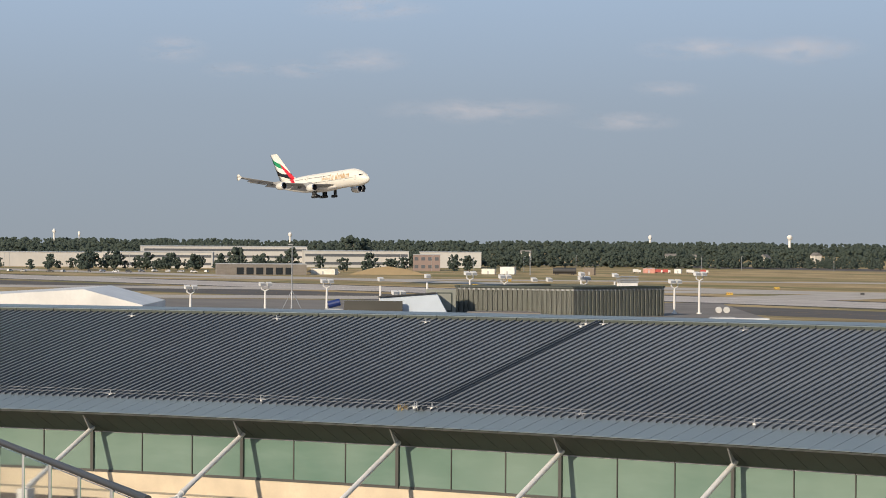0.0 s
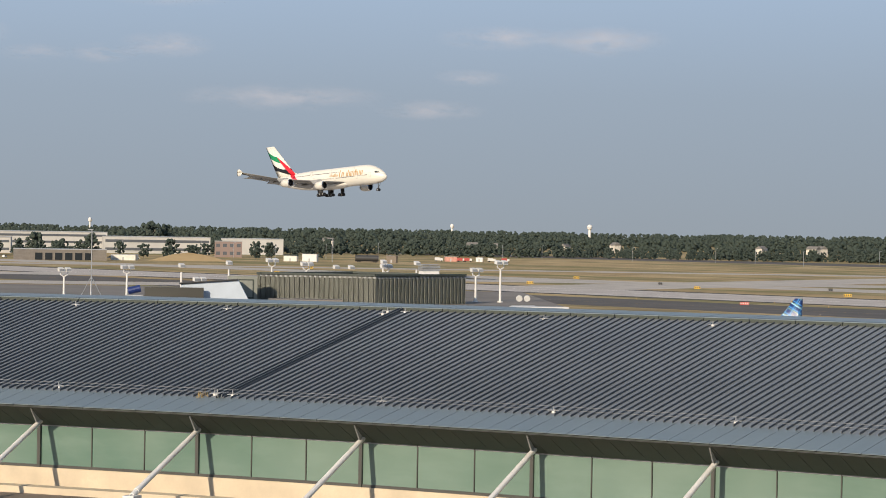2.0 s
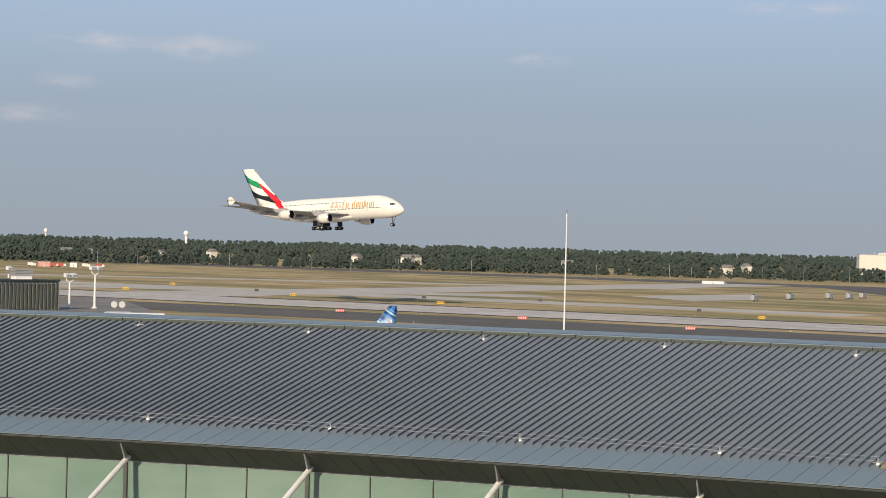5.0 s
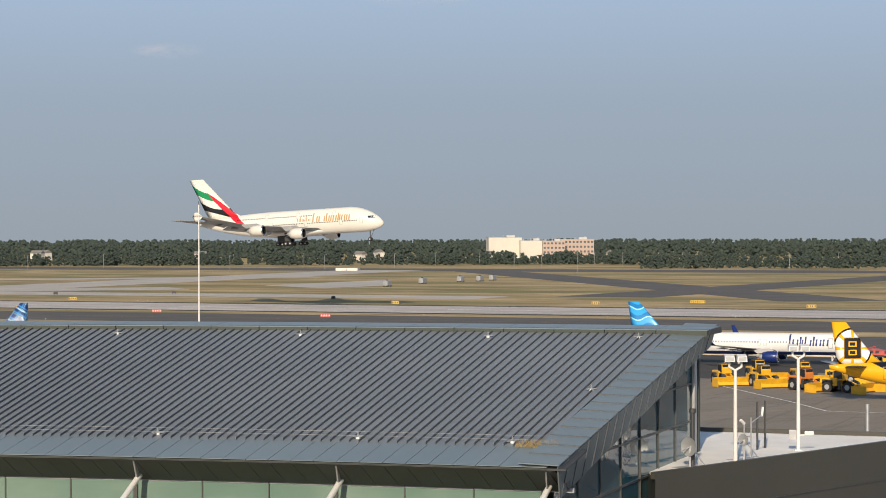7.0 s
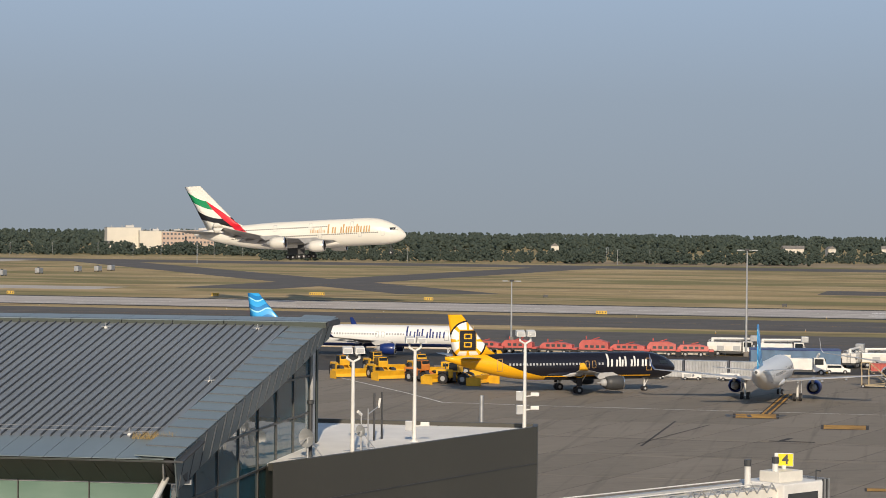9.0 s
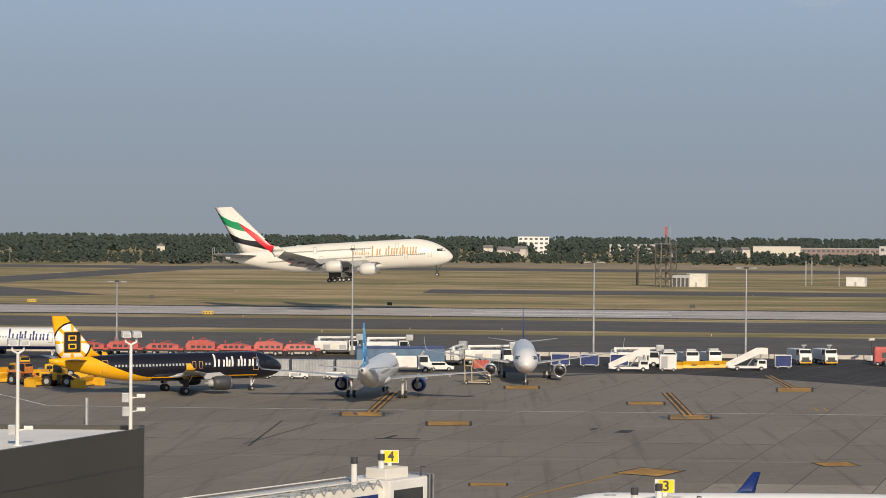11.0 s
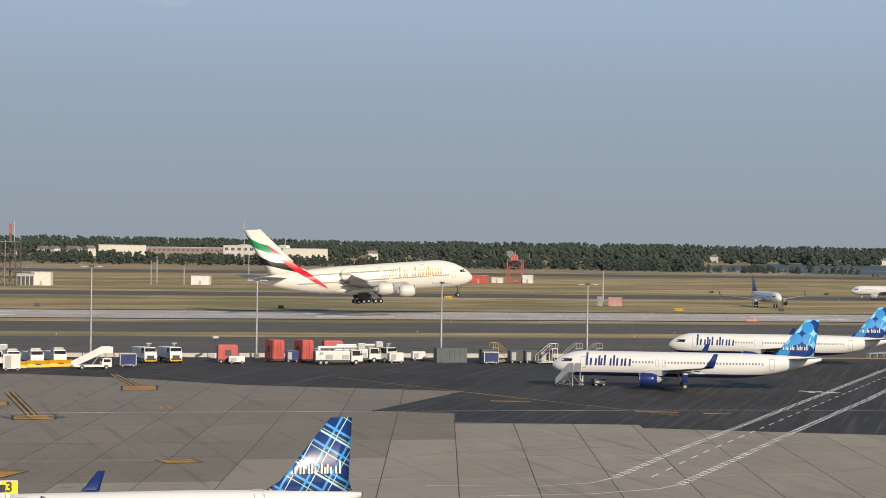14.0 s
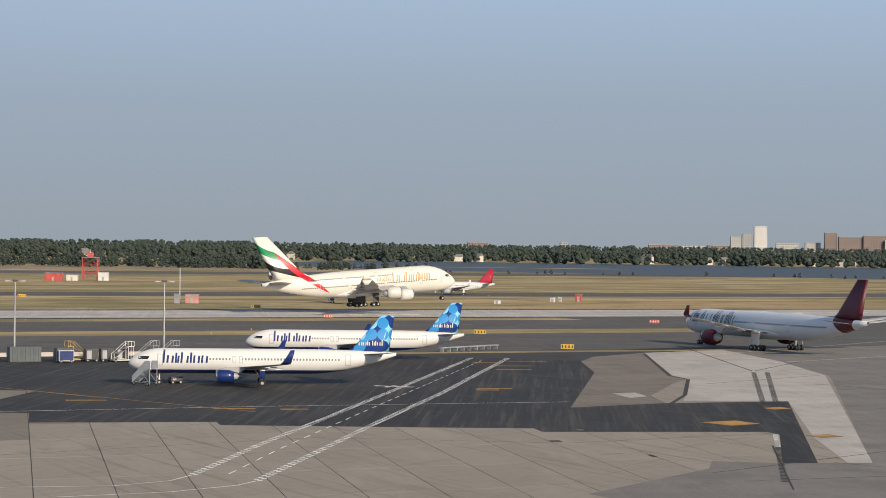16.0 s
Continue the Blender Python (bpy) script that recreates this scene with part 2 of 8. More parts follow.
        for y, ln in sp.get("fairings", ()):
            bm = bmesh.new()
            for p, q in zip(wings, wings[1:]):
                if p[0] <= y <= q[0]:
                    u = (y - p[0]) / (q[0] - p[0])
                    xt, zt = p[1] - p[3] + u * (q[1] - q[3] - p[1] + p[3]), p[2] + u * (q[2] - p[2])
            lathe_x(bm, [(ln * 0.6, 0.03), (ln * 0.35, ln * 0.07), (0, ln * 0.09), (-ln * 0.3, ln * 0.06), (-ln * 0.55, 0.03)], xt, side * y, zt - 0.12 * ln, 10, True, True)
            part("flap_fairing", bm, sp["m_wing"], wg, smooth=True)
        for y, x, z, r, ln in sp["engines"]:
            bm = bmesh.new()
            lathe_x(bm, [(0.02 * ln, r * 0.80), (0.0, r * 0.86), (-0.06 * ln, r * 0.95), (-0.25 * ln, r), (-0.6 * ln, r * 0.96), (-0.86 * ln, r * 0.78), (-0.86 * ln, r * 0.70), (-0.5 * ln, r * 0.66)], x, side * y, z, 28)
            en = part("engine_nacelle", bm, sp["m_engine"], ob, smooth=True)
            bm = bmesh.new()
            lathe_x(bm, [(0.018 * ln, r * 0.81), (0.03 * ln, r * 0.86), (0.01 * ln, r * 0.905), (-0.035 * ln, r * 0.94)], x, side * y, z, 28)
            part("intake_lip", bm, sp.get("m_lip", M_CHROME), en, smooth=True)
            bm = bmesh.new()
            lathe_x(bm, [(-0.12 * ln, r * 0.83), (-0.13 * ln, r * 0.25), (-0.02 * ln, r * 0.02)], x, side * y, z, 28, False, True)
            lathe_x(bm, [(0.02 * ln, r * 0.80), (-0.12 * ln, r * 0.83)], x, side * y, z, 28)
            part("fan", bm, M_FAN, en, smooth=True)
            bm = bmesh.new()
            lathe_x(bm, [(-0.5 * ln, r * 0.62), (-0.86 * ln, r * 0.52), (-1.05 * ln, r * 0.36), (-1.05 * ln, r * 0.2), (-1.25 * ln, 0.02)], x, side * y, z, 20, True, True)
            part("exhaust_cone", bm, M_GREY, en, smooth=True)
            bm = bmesh.new()
            zt = z + r * 0.7
            for p, q in zip(wings, wings[1:]):
                if p[0] <= y <= q[0]:
                    u = (y - p[0]) / (q[0] - p[0])
                    zt = p[2] + u * (q[2] - p[2])
            w = 0.13 * r
            rings(bm, [[(x - 0.15 * ln, side * y + s * w, z + r * 0.9) for s in (-1, 1)] + [(x - 1.15 * ln, side * y + s * w, z + r * 0.5) for s in (1, -1)],
                       [(x - 0.45 * ln, side * y + s * w, zt + 0.1) for s in (-1, 1)] + [(x - 1.5 * ln, side * y + s * w, zt) for s in (1, -1)]])
            part("pylon", bm, sp["m_wing"], en)
        bm = bmesh.new()
        rings(bm, [foil(x, side * y, z, c, t) for y, x, z, c, t in sp["stab"]])
        part("tailplane", bm, sp["m_wing"], ob, smooth=True)
    bm = bmesh.new()
    rings(bm, [foil(x, 0, z, c, t, True) for z, x, c, t in sp["fin"]])
    part("tail_fin", bm, sp["m_fin"], ob, smooth=True)
    for bars, z, material, half in sp.get("fin_marks", ()):
        for x, w, z0, h in bars:
            part("fin_mark_bar", boxes((x, -half, z + z0, x + w, half, z + z0 + h)), material, ob)
    # landing gear: x, y, wheels along, wheels across, wheel radius, top
    up = sp.get("gear_up", 0.0)
    for x, y, na, nc, r, top in sp["gear"]:
        for side in ((1, -1) if y else (1,)):
            bm = bmesh.new()
            tube(bm, (x, side * y, r + up), (x, side * y, top), 0.16 * r / 0.55, n=8)
            tube(bm, (x, side * y, r + up + 0.3), (x + (1.2 if x > 0 else 0.9) * r * 2, side * y, top), 0.08 * r / 0.55, n=6)
            if na > 1:
                tube(bm, (x - (na - 1) * 1.15 * r, side * y, r + up), (x + (na - 1) * 1.15 * r, side * y, r + up), 0.14, n=6)
            leg = part("landing_gear_leg", bm, sp.get("m_leg", M_WHITE), ob)
            for i in range(na):
                for j in range(nc):
                    bm = bmesh.new()
                    xx = x + (i - (na - 1) / 2) * 2.3 * r
                    yy = side * y + (j - (nc - 1) / 2) * 1.6 * r
                    wheel(bm, xx, yy, r + up, r, 0.75 * r)
                    wh = part("wheel", bm, M_BLACK, leg)
                    part("wheel_rim", tubes(((xx, yy - 0.4 * r, r + up), (xx, yy + 0.4 * r, r + up), 0.45 * r)), M_GREY, wh)
            if y:
                part("gear_door", boxes((x - 0.8 * r * na, side * (y + 1.0 * r) - 0.03, r + up + 1.1 * r, x + 0.8 * r * na, side * (y + 1.0 * r) + 0.03, top)), sp.get("m_door_gear", sp["m_body"]), leg)
    if "apu" in sp:
        w, h, zc = fuselage_radius(-L / 2 + 0.02, sp)
        part("exhaust_outlet", tubes(((-L / 2 + 0.1, 0, zc), (-L / 2 - 0.12, 0, zc), h * 0.8), n=12), M_DARK, ob)
    # wordmark as plain upright bars: x toward the nose, foot, heights
    for bars, z, material, slant in sp.get("marks", ()):
        for side in (-1, 1):
            lo, hi = min(b[0] for b in bars), max(b[0] + b[1] for b in bars)
            for x, w, z0, h in bars:
                bm = bmesh.new()
                xx = x if side < 0 else lo + hi - x - w
                body_quad(bm, xx, xx + w, z + z0, z + z0 + h, side, sp, 0.03, slant if side < 0 else -slant)
                part("mark_bar", bm, material, ob)
    return ob


def letters(x, z0, h, spec, pen):
    """Plain bars in the rhythm of a wordmark, reading toward +x: each item is its width and height share."""
    out = []
    for w, k in spec:
        if k > 0:
            out.append((x, pen, z0, h * k))
            if w > pen * 2.2:
                out.append((x + w - 1.2 * pen, pen, z0, h * min(k, 0.68)))
        x += w + pen * 0.55
    return out


def paint(name, white, rough=0.3):
    n = Nodes(name)
    big, st = n.noise(0.25, 3), n.noise(1.0, 3, n.stretched(0.25, 1.2, 1.2))
    c = n.mix(n.math("MULTIPLY", n.ramp(st, 0.45, 0.8), 0.16), white, tuple(v * 0.7 for v in white))
    c = n.mix(n.math("MULTIPLY", n.ramp(big, 0.4, 0.8), 0.10), c, tuple(v * 0.75 for v in white))
    return n, c


def line(n, x, pts):
    """z on a parabola through three points at x."""
    (x0, z0), (x1, z1), (x2, z2) = pts
    a = np.polyfit([x0, x1, x2], [z0, z1, z2], 2)
    return n.math("ADD", n.math("MULTIPLY", n.math("ADD", n.math("MULTIPLY", x, float(a[0])), float(a[1])), x), float(a[2]))


def band(n, x, z, lower, upper, x0, x1):
    m = n.math("MULTIPLY", n.math("GREATER_THAN", z, line(n, x, lower)), n.math("LESS_THAN", z, line(n, x, upper)))
    return n.math("MULTIPLY", m, n.math("MULTIPLY", n.math("GREATER_THAN", x, x0), n.math("LESS_THAN", x, x1)))


def flag_paint():
    """Cream white with green, black and red bands sweeping off the fin."""
    n, c = paint("white_with_tail_bands", (0.73, 0.705, 0.635))
    o = n.xyz()
    x, z = o["X"], n.math("ADD", n.math("SUBTRACT", o["Z"], 9.16), n.math("MULTIPLY", o["X"], 0.0628))
    cut = n.math("GREATER_THAN", n.math("ADD", x, n.math("MULTIPLY", z, 0.77)), -22.6)
    green = band(n, x, z, [(-36.9, 11.2), (-33.3, 9.1), (-28.5, 7.7)], [(-38.5, 14.9), (-35.2, 12.2), (-30.7, 10.5)], -40, -27)
    c = n.mix(n.math("MULTIPLY", green, n.math("SUBTRACT", 1.0, cut)), c, (0.015, 0.24, 0.085))
    c = n.mix(band(n, x, z, [(-33.0, 4.6), (-28.7, 3.6), (-22.0, 2.1)], [(-34.6, 7.9), (-31.5, 6.1), (-25.5, 4.9)], -37, -21.5), c, (0.012, 0.012, 0.014))
    red = band(n, x, z, [(-28.7, 7.9), (-22.2, 2.3), (-12.5, -3.1)], [(-30.7, 10.5), (-20.3, 3.4), (-12.5, -3.0)], -31.2, -12.5)
    c = n.mix(n.math("MULTIPLY", red, cut), c, (0.60, 0.018, 0.032))
    return n.done(c, 0.3)


M_A380 = flag_paint()
M_WING = plain("wing_grey", (0.42, 0.42, 0.42), 0.4)
# Darker copy of the wing grey: underside shade is put into the colour.
M_WING_DARK = worn("shade_darkened_wing_grey", (0.30, 0.305, 0.31), 0.45)
M_ENGINE_CREAM = plain("cream_nacelle", (0.66, 0.64, 0.585), 0.35)
A380 = dict(L=70.4, rw=3.57, rh=4.4, zc=9.2, nose=12.0, tail=29.0, droop=0.41, lift=0.46, m_body=M_A380, m_wing=M_WING_DARK, m_fin=M_A380, m_engine=M_ENGINE_CREAM,
            belly=(16.0, -12.0, 4.3, 6.1, 1.9), m_belly=plain("belly_paint", (0.72, 0.70, 0.65), 0.35),
            rows=[(11.4, 23.5, -19.5, 0.62, [(17.5, 19), (4, 5.2), (-8, -6.5)]), (8.8, 26.5, -22.5, 0.62, [(20, 21.5), (7, 8.4), (-6, -4.5), (-16, -14.6)])], win=0.36,
            deck=(9.75, 0.75, 30.6, 32.9),
            doors=[(28.2, 7.7, 1.1, 2.1), (20.8, 7.7, 1.1, 2.1), (7.7, 7.7, 1.1, 2.1), (-5.3, 7.7, 1.1, 2.1), (-15.3, 7.7, 1.1, 2.1), (18.2, 10.6, 1.1, 2.0), (4.6, 10.6, 1.1, 2.0), (-7.2, 10.6, 1.1, 2.0)],
            wing=[(3.0, 13.0, 6.6, 17.6, 0.12), (12.5, 4.6, 7.7, 11.6, 0.11), (25.0, -4.4, 8.9, 7.6, 0.10), (39.0, -13.4, 12.1, 3.9, 0.09)], m_tip=M_ENGINE_CREAM,
            tip=(1.5, 1.6, 0.3, "fence"), flaps=[(4.0, 12.3, 1.5, 2.6), (12.8, 24.5, 1.2, 2.0), (25.2, 33.5, 0.5, 1.0)], fairings=[(9.5, 5.5), (16.5, 5.0), (22.5, 4.6), (28.5, 3.6)],
            engines=[(14.7, 11.8, 5.2, 1.85, 5.5), (25.7, 2.2, 6.7, 1.85, 5.5)],
            stab=[(0.8, -24.4, 10.9, 9.0, 0.09), (15.0, -34.6, 12.3, 3.8, 0.08)],
            fin=[(11.6, -15.5, 15.0, 0.07), (14.2, -20.8, 11.0, 0.085), (26.6, -32.4, 5.4, 0.08)],
            gear=[(30.0, 0, 1, 2, 0.64, 5.4), (2.2, 6.2, 2, 2, 0.7, 6.0), (-1.6, 2.65, 3, 2, 0.7, 5.0)], m_leg=M_DARK, m_door_gear=M_DARK, gear_up=1.5, apu=1,
            marks=[(letters(10.2, 0.0, 3.0, [(2.0, 1), (2.5, .66), (.7, .92), (1.3, .66), (1.6, .66), (1.1, .88), (1.6, .66), (1.4, .66)], 0.46), 9.1, M_GOLD, 0.25),
                   (letters(4.6, 0.0, 1.7, [(.9, .6), (.5, 1), (.9, .5), (.5, .8), (.5, 1), (.9, .5)], 0.28), 9.5, M_GOLD, 0.0)])

M_JB_WHITE = paint("white_airframe", (0.72, 0.72, 0.71))
M_JB_WHITE = M_JB_WHITE[0].done(M_JB_WHITE[1], 0.28)


def two_tone(name, upper, lower, edge):
    n, c = paint(name, upper)
    z = n.xyz()["Z"]
    return n.done(n.mix(n.math("LESS_THAN", z, edge), c, lower), 0.28)


M_JB_BODY = two_tone("white_over_navy_airframe", (0.72, 0.72, 0.71), (0.015, 0.03, 0.13), 2.55)
M_NAVY = plain("navy_blue_paint", (0.012, 0.03, 0.15), 0.3)


def tail_dots():
    """Overlapping discs in rows, each with a blue of its own."""
    n = Nodes("overlapping_blue_discs")
    o = n.xyz()
    c = (0.01, 0.035, 0.17)
    for off in (0.5, 0.0):
        u = n.math("ADD", n.math("DIVIDE", o["X"], 1.9), off)
        v = n.math("ADD", n.math("DIVIDE", o["Z"], 1.9), off)
        fu, fv = n.math("SUBTRACT", n.math("FRACT", u), 0.5), n.math("SUBTRACT", n.math("FRACT", v), 0.5)
        r = n.math("ADD", n.math("MULTIPLY", fu, fu), n.math("MULTIPLY", fv, fv))
        w = n.nt.nodes.new("ShaderNodeTexWhiteNoise")
        w.noise_dimensions = "2D"
        cb = n.nt.nodes.new("ShaderNodeCombineXYZ")
        n.put(cb.inputs[0], n.math("FLOOR", u))
        n.put(cb.inputs[1], n.math("ADD", n.math("FLOOR", v), off * 31))
        n.put(w.inputs["Vector"], cb.outputs[0])
        k = w.outputs["Value"]
        d = n.mix(n.math("GREATER_THAN", k, 0.4), (0.012, 0.045, 0.22), (0.04, 0.27, 0.62))
        d = n.mix(n.math("GREATER_THAN", k, 0.72), d, (0.25, 0.60, 0.84))
        c = n.mix(n.math("LESS_THAN", r, 0.25), c, d)
    return n.done(c, 0.3)


def tail_plaid():
    n = Nodes("blue_plaid_tail")
    o = n.xyz()
    u = n.math("ADD", n.math("MULTIPLY", o["X"], 0.86), n.math("MULTIPLY", o["Z"], 0.5))
    w = n.math("ADD", n.math("MULTIPLY", o["X"], -0.5), n.math("MULTIPLY", o["Z"], 0.86))
    c = (0.012, 0.04, 0.17)
    for s, period, width, off, col in ((u, 1.5, 0.12, 0.0, (0.08, 0.35, 0.75)), (w, 1.5, 0.12, 0.2, (0.08, 0.35, 0.75)), (u, 1.5, 0.04, 0.22, (0.5, 0.75, 0.9)), (w, 1.5, 0.04, 0.42, (0.45, 0.7, 0.35)), (w, 3.0, 0.05, 0.8, (0.5, 0.75, 0.9))):
        f = n.math("FRACT", n.math("ADD", n.math("DIVIDE", s, period), off))
        c = n.mix(n.math("LESS_THAN", f, width), c, col)
    return n.done(c, 0.3)


def tail_waves():
    n = Nodes("light_blue_wave_tail")
    o = n.xyz()
    ww = n.math("ADD", o["Z"], n.math("MULTIPLY", n.math("SINE", n.math("MULTIPLY", o["X"], 1.5)), 0.38))
    f = n.math("FRACT", n.math("DIVIDE", ww, 2.1))
    c = n.mix(n.math("LESS_THAN", f, 0.5), (0.04, 0.36, 0.75), (0.02, 0.20, 0.50))
    c = n.mix(n.math("LESS_THAN", f, 0.12), c, (0.35, 0.72, 0.88))
    return n.done(c, 0.3)


def team_paint():
    """Black airframe with a yellow rear end."""
    n = Nodes("black_and_yellow_airframe")
    o = n.xyz()
    edge = line(n, o["X"], [(-15.0, 7.4), (-9.5, 4.3), (-3.5, 2.5)])
    m = n.math("MULTIPLY", n.math("LESS_THAN", o["Z"], edge), n.math("LESS_THAN", o["X"], -3.2))
    thin = n.math("MULTIPLY", n.math("GREATER_THAN", o["Z"], 2.42), n.math("LESS_THAN", o["Z"], 2.58))
    m = n.math("MAXIMUM", m, n.math("MULTIPLY", thin, n.math("LESS_THAN", o["X"], 14.0)))
    c = n.mix(m, (0.012, 0.012, 0.018), (0.85, 0.42, 0.01))
    return n.done(c, 0.25)


def team_tail():
    """Yellow fin with a white wheel, black rim and spokes round a black block."""
    n = Nodes("yellow_fin_with_spoked_wheel")
    o = n.xyz()
    dx, dz = n.math("ADD", o["X"], 15.2), n.math("SUBTRACT", o["Z"], 7.9)
    r = n.math("SQRT", n.math("ADD", n.math("MULTIPLY", dx, dx), n.math("MULTIPLY", dz, dz)))
    a = n.math("ARCTAN2", dz, dx)
    f = n.math("FRACT", n.math("ADD", n.math("DIVIDE", a, math.pi / 4), 0.5))
    k = n.math("ABSOLUTE", n.math("SUBTRACT", f, 0.5))
    yel, blk, wht = (0.85, 0.42, 0.01), (0.02, 0.018, 0.016), (0.8, 0.8, 0.78)
    c = n.mix(n.math("LESS_THAN", r, 3.0), yel, blk)
    c = n.mix(n.math("LESS_THAN", r, 2.75), c, wht)
    c = n.mix(n.math("MULTIPLY", n.math("LESS_THAN", k, 0.13), n.math("LESS_THAN", r, 2.75)), c, yel)
    ax, az = n.math("ABSOLUTE", dx), n.math("ABSOLUTE", dz)
    # a black block with a yellow edge and two yellow openings
    for w, h, col in ((1.38, 1.62, yel), (1.26, 1.50, blk)):
        c = n.mix(n.math("MULTIPLY", n.math("LESS_THAN", ax, w), n.math("LESS_THAN", az, h)), c, col)
    near = n.math("ABSOLUTE", n.math("SUBTRACT", az, 0.62))
    for w, h, col in ((0.62, 0.40, yel), (0.42, 0.24, blk)):
        c = n.mix(n.math("MULTIPLY", n.math("LESS_THAN", ax, w), n.math("LESS_THAN", near, h)), c, col)
    return n.done(c, 0.25)


WORD = [(0.45, 1.25), (1.2, .72), (.75, .95), (1.35, 1), (.35, 1), (1.15, .72), (1.15, .72)]


M_PORT = plain("shaded_cabin_window", (0.22, 0.23, 0.25), 0.25)


def narrowbody(L, **kw):
    """A single-aisle jet of 37.6 m or more; the longer one has its gear and wing where they belong."""
    d = L - 37.57
    xw = d * 0.05
    sp = dict(L=L, rw=1.97, rh=2.07, zc=3.95, nose=5.2, tail=14.5, m_body=M_JB_BODY, m_wing=M_WING, m_fin=M_NAVY, m_engine=M_NAVY, m_win=M_PORT,
              belly=(6.5 + xw, -5.5 + xw, 2.05, 2.75, 0.95),
              rows=[(4.35, L / 2 - 6.5, -L / 2 + 9.0, 0.533, [(3.2 + xw, 5.2 + xw)])], win=0.34, deck=(4.5, 0.5, L / 2 - 3.2, L / 2 - 1.5),
              doors=[(L / 2 - 5.2, 3.25, 0.9, 1.9), (-L / 2 + 8.2, 3.3, 0.85, 1.9), (4.5 + xw, 3.7, 0.6, 1.1), (3.4 + xw, 3.7, 0.6, 1.1)],
              wing=[(1.5, 6.6 + xw, 2.75, 6.6, 0.13), (6.2, 3.5 + xw, 3.25, 4.1, 0.115), (16.4, -2.6 + xw, 4.35, 1.65, 0.1)], tip=(2.3, 1.6, 0.7, "up"), m_tip=M_NAVY,
              fairings=[(4.0, 2.2), (7.5, 2.4), (11.0, 2.0)],
              engines=[(5.75, 7.4 + xw, 1.75, 1.12, 3.3)],
              stab=[(0.4, -L / 2 + 5.9, 5.2, 3.6, 0.09), (6.2, -L / 2 + 2.1, 5.75, 1.4, 0.09)],
              fin=[(5.6, -L / 2 + 8.6, 7.3, 0.09), (6.6, -L / 2 + 7.0, 5.9, 0.09), (11.76, -L / 2 + 2.6, 2.2, 0.09)],
              gear=[(L / 2 - 5.1, 0, 1, 2, 0.39, 2.4), (L / 2 - 5.1 - (12.64 if d < 3 else 16.9), 3.8, 1, 2, 0.56, 2.9)], apu=1)
    sp.update(kw)
    sp["main"] = sp["gear"][1][0]
    return sp


def park(name, label, sp, x, y, heading):
    """Stands the jet with its main gear at x, y."""
    return airliner(name, label, sp, pose(x, y, 0, 0, 0, heading) @ pose(-sp["main"], 0, 0))


# ---- ground ----
RUN = radians(-48.0)          # runway heading
DX, DY = math.cos(RUN), math.sin(RUN)
NX, NY = -DY, DX


def field(s, n):
    """World place of a point s along the runway and n out from the eye."""
    return s * DX + n * NX, s * DY + n * NY


def sheet(name, outline, z, material, label="", category="", kind="structure", parent=None):
    me = bpy.data.meshes.new(name)
    me.from_pydata([(x, y, z) for x, y in outline], [], [list(range(len(outline)))])
    me.materials.append(material)
    if me.polygons[0].normal.z < 0:
        me.flip_normals()
    ob = new(name, me)
    if parent is not None:
        ob.parent = parent
        return ob
    return tagged(ob, label, category, kind=kind)


def grass_mat():
    """Sun-bleached and greener patches, mown in long strips along the runway."""
    n = Nodes("dry_grass")
    tan, straw, green, brown = (0.46, 0.335, 0.17), (0.60, 0.45, 0.255), (0.225, 0.205, 0.085), (0.19, 0.145, 0.08)
    wide = n.noise(1.0, 5, n.stretched(0.0035, 0.02, 1, -RUN), 0.6)
    c = n.mix(n.ramp(wide, 0.43, 0.57), tan, green)
    patch = n.noise(1.0, 6, n.stretched(0.012, 0.022, 1, -RUN), 0.62)
    c = n.mix(n.math("MULTIPLY", n.ramp(patch, 0.50, 0.62), 0.75), c, straw)
    dark = n.noise(1.0, 6, n.stretched(0.02, 0.045, 1, radians(20)), 0.62)
    c = n.mix(n.math("MULTIPLY", n.ramp(dark, 0.52, 0.64), 0.65), c, brown)
    mown = n.noise(1.0, 4, n.stretched(0.01, 0.16, 1, -RUN))
    c = n.mix(n.math("MULTIPLY", n.ramp(mown, 0.48, 0.66), 0.40), c, (0.17, 0.15, 0.065))
    fine = n.noise(0.35, 6, None, 0.7)
    c = n.mix(n.math("MULTIPLY", n.ramp(fine, 0.42, 0.72), 0.35), c, (0.16, 0.13, 0.06))
    return n.done(c, 0.9, 0, 0.2)


def asphalt_mat(name, base, streak=0.4, bump=True):
    n = Nodes(name)
    al = n.stretched(0.01, 0.16, 1, -RUN)
    s1, s2, f = n.noise(1.0, 5, al), n.noise(0.05, 5), n.noise(1.3, 5)
    dark, light = tuple(v * 0.5 for v in base), tuple(v * 1.4 for v in base)
    c = n.mix(n.math("MULTIPLY", n.ramp(s1, 0.42, 0.7), streak), base, dark)
    c = n.mix(n.math("MULTIPLY", n.ramp(s2, 0.48, 0.72), 0.45), c, light)
    c = n.mix(n.math("MULTIPLY", n.ramp(f, 0.42, 0.7), 0.28), c, dark)
    m2 = n.noise(0.11, 4)
    c = n.mix(n.math("MULTIPLY", n.ramp(m2, 0.5, 0.64), 0.3), c, dark)
    across = n.noise(1.0, 5, n.stretched(0.02, 0.45, 1, radians(-24)))
    c = n.mix(n.math("MULTIPLY", n.ramp(across, 0.5, 0.72), streak * 0.7), c, light)
    return n.done(c, 0.85, 0, 0.3)


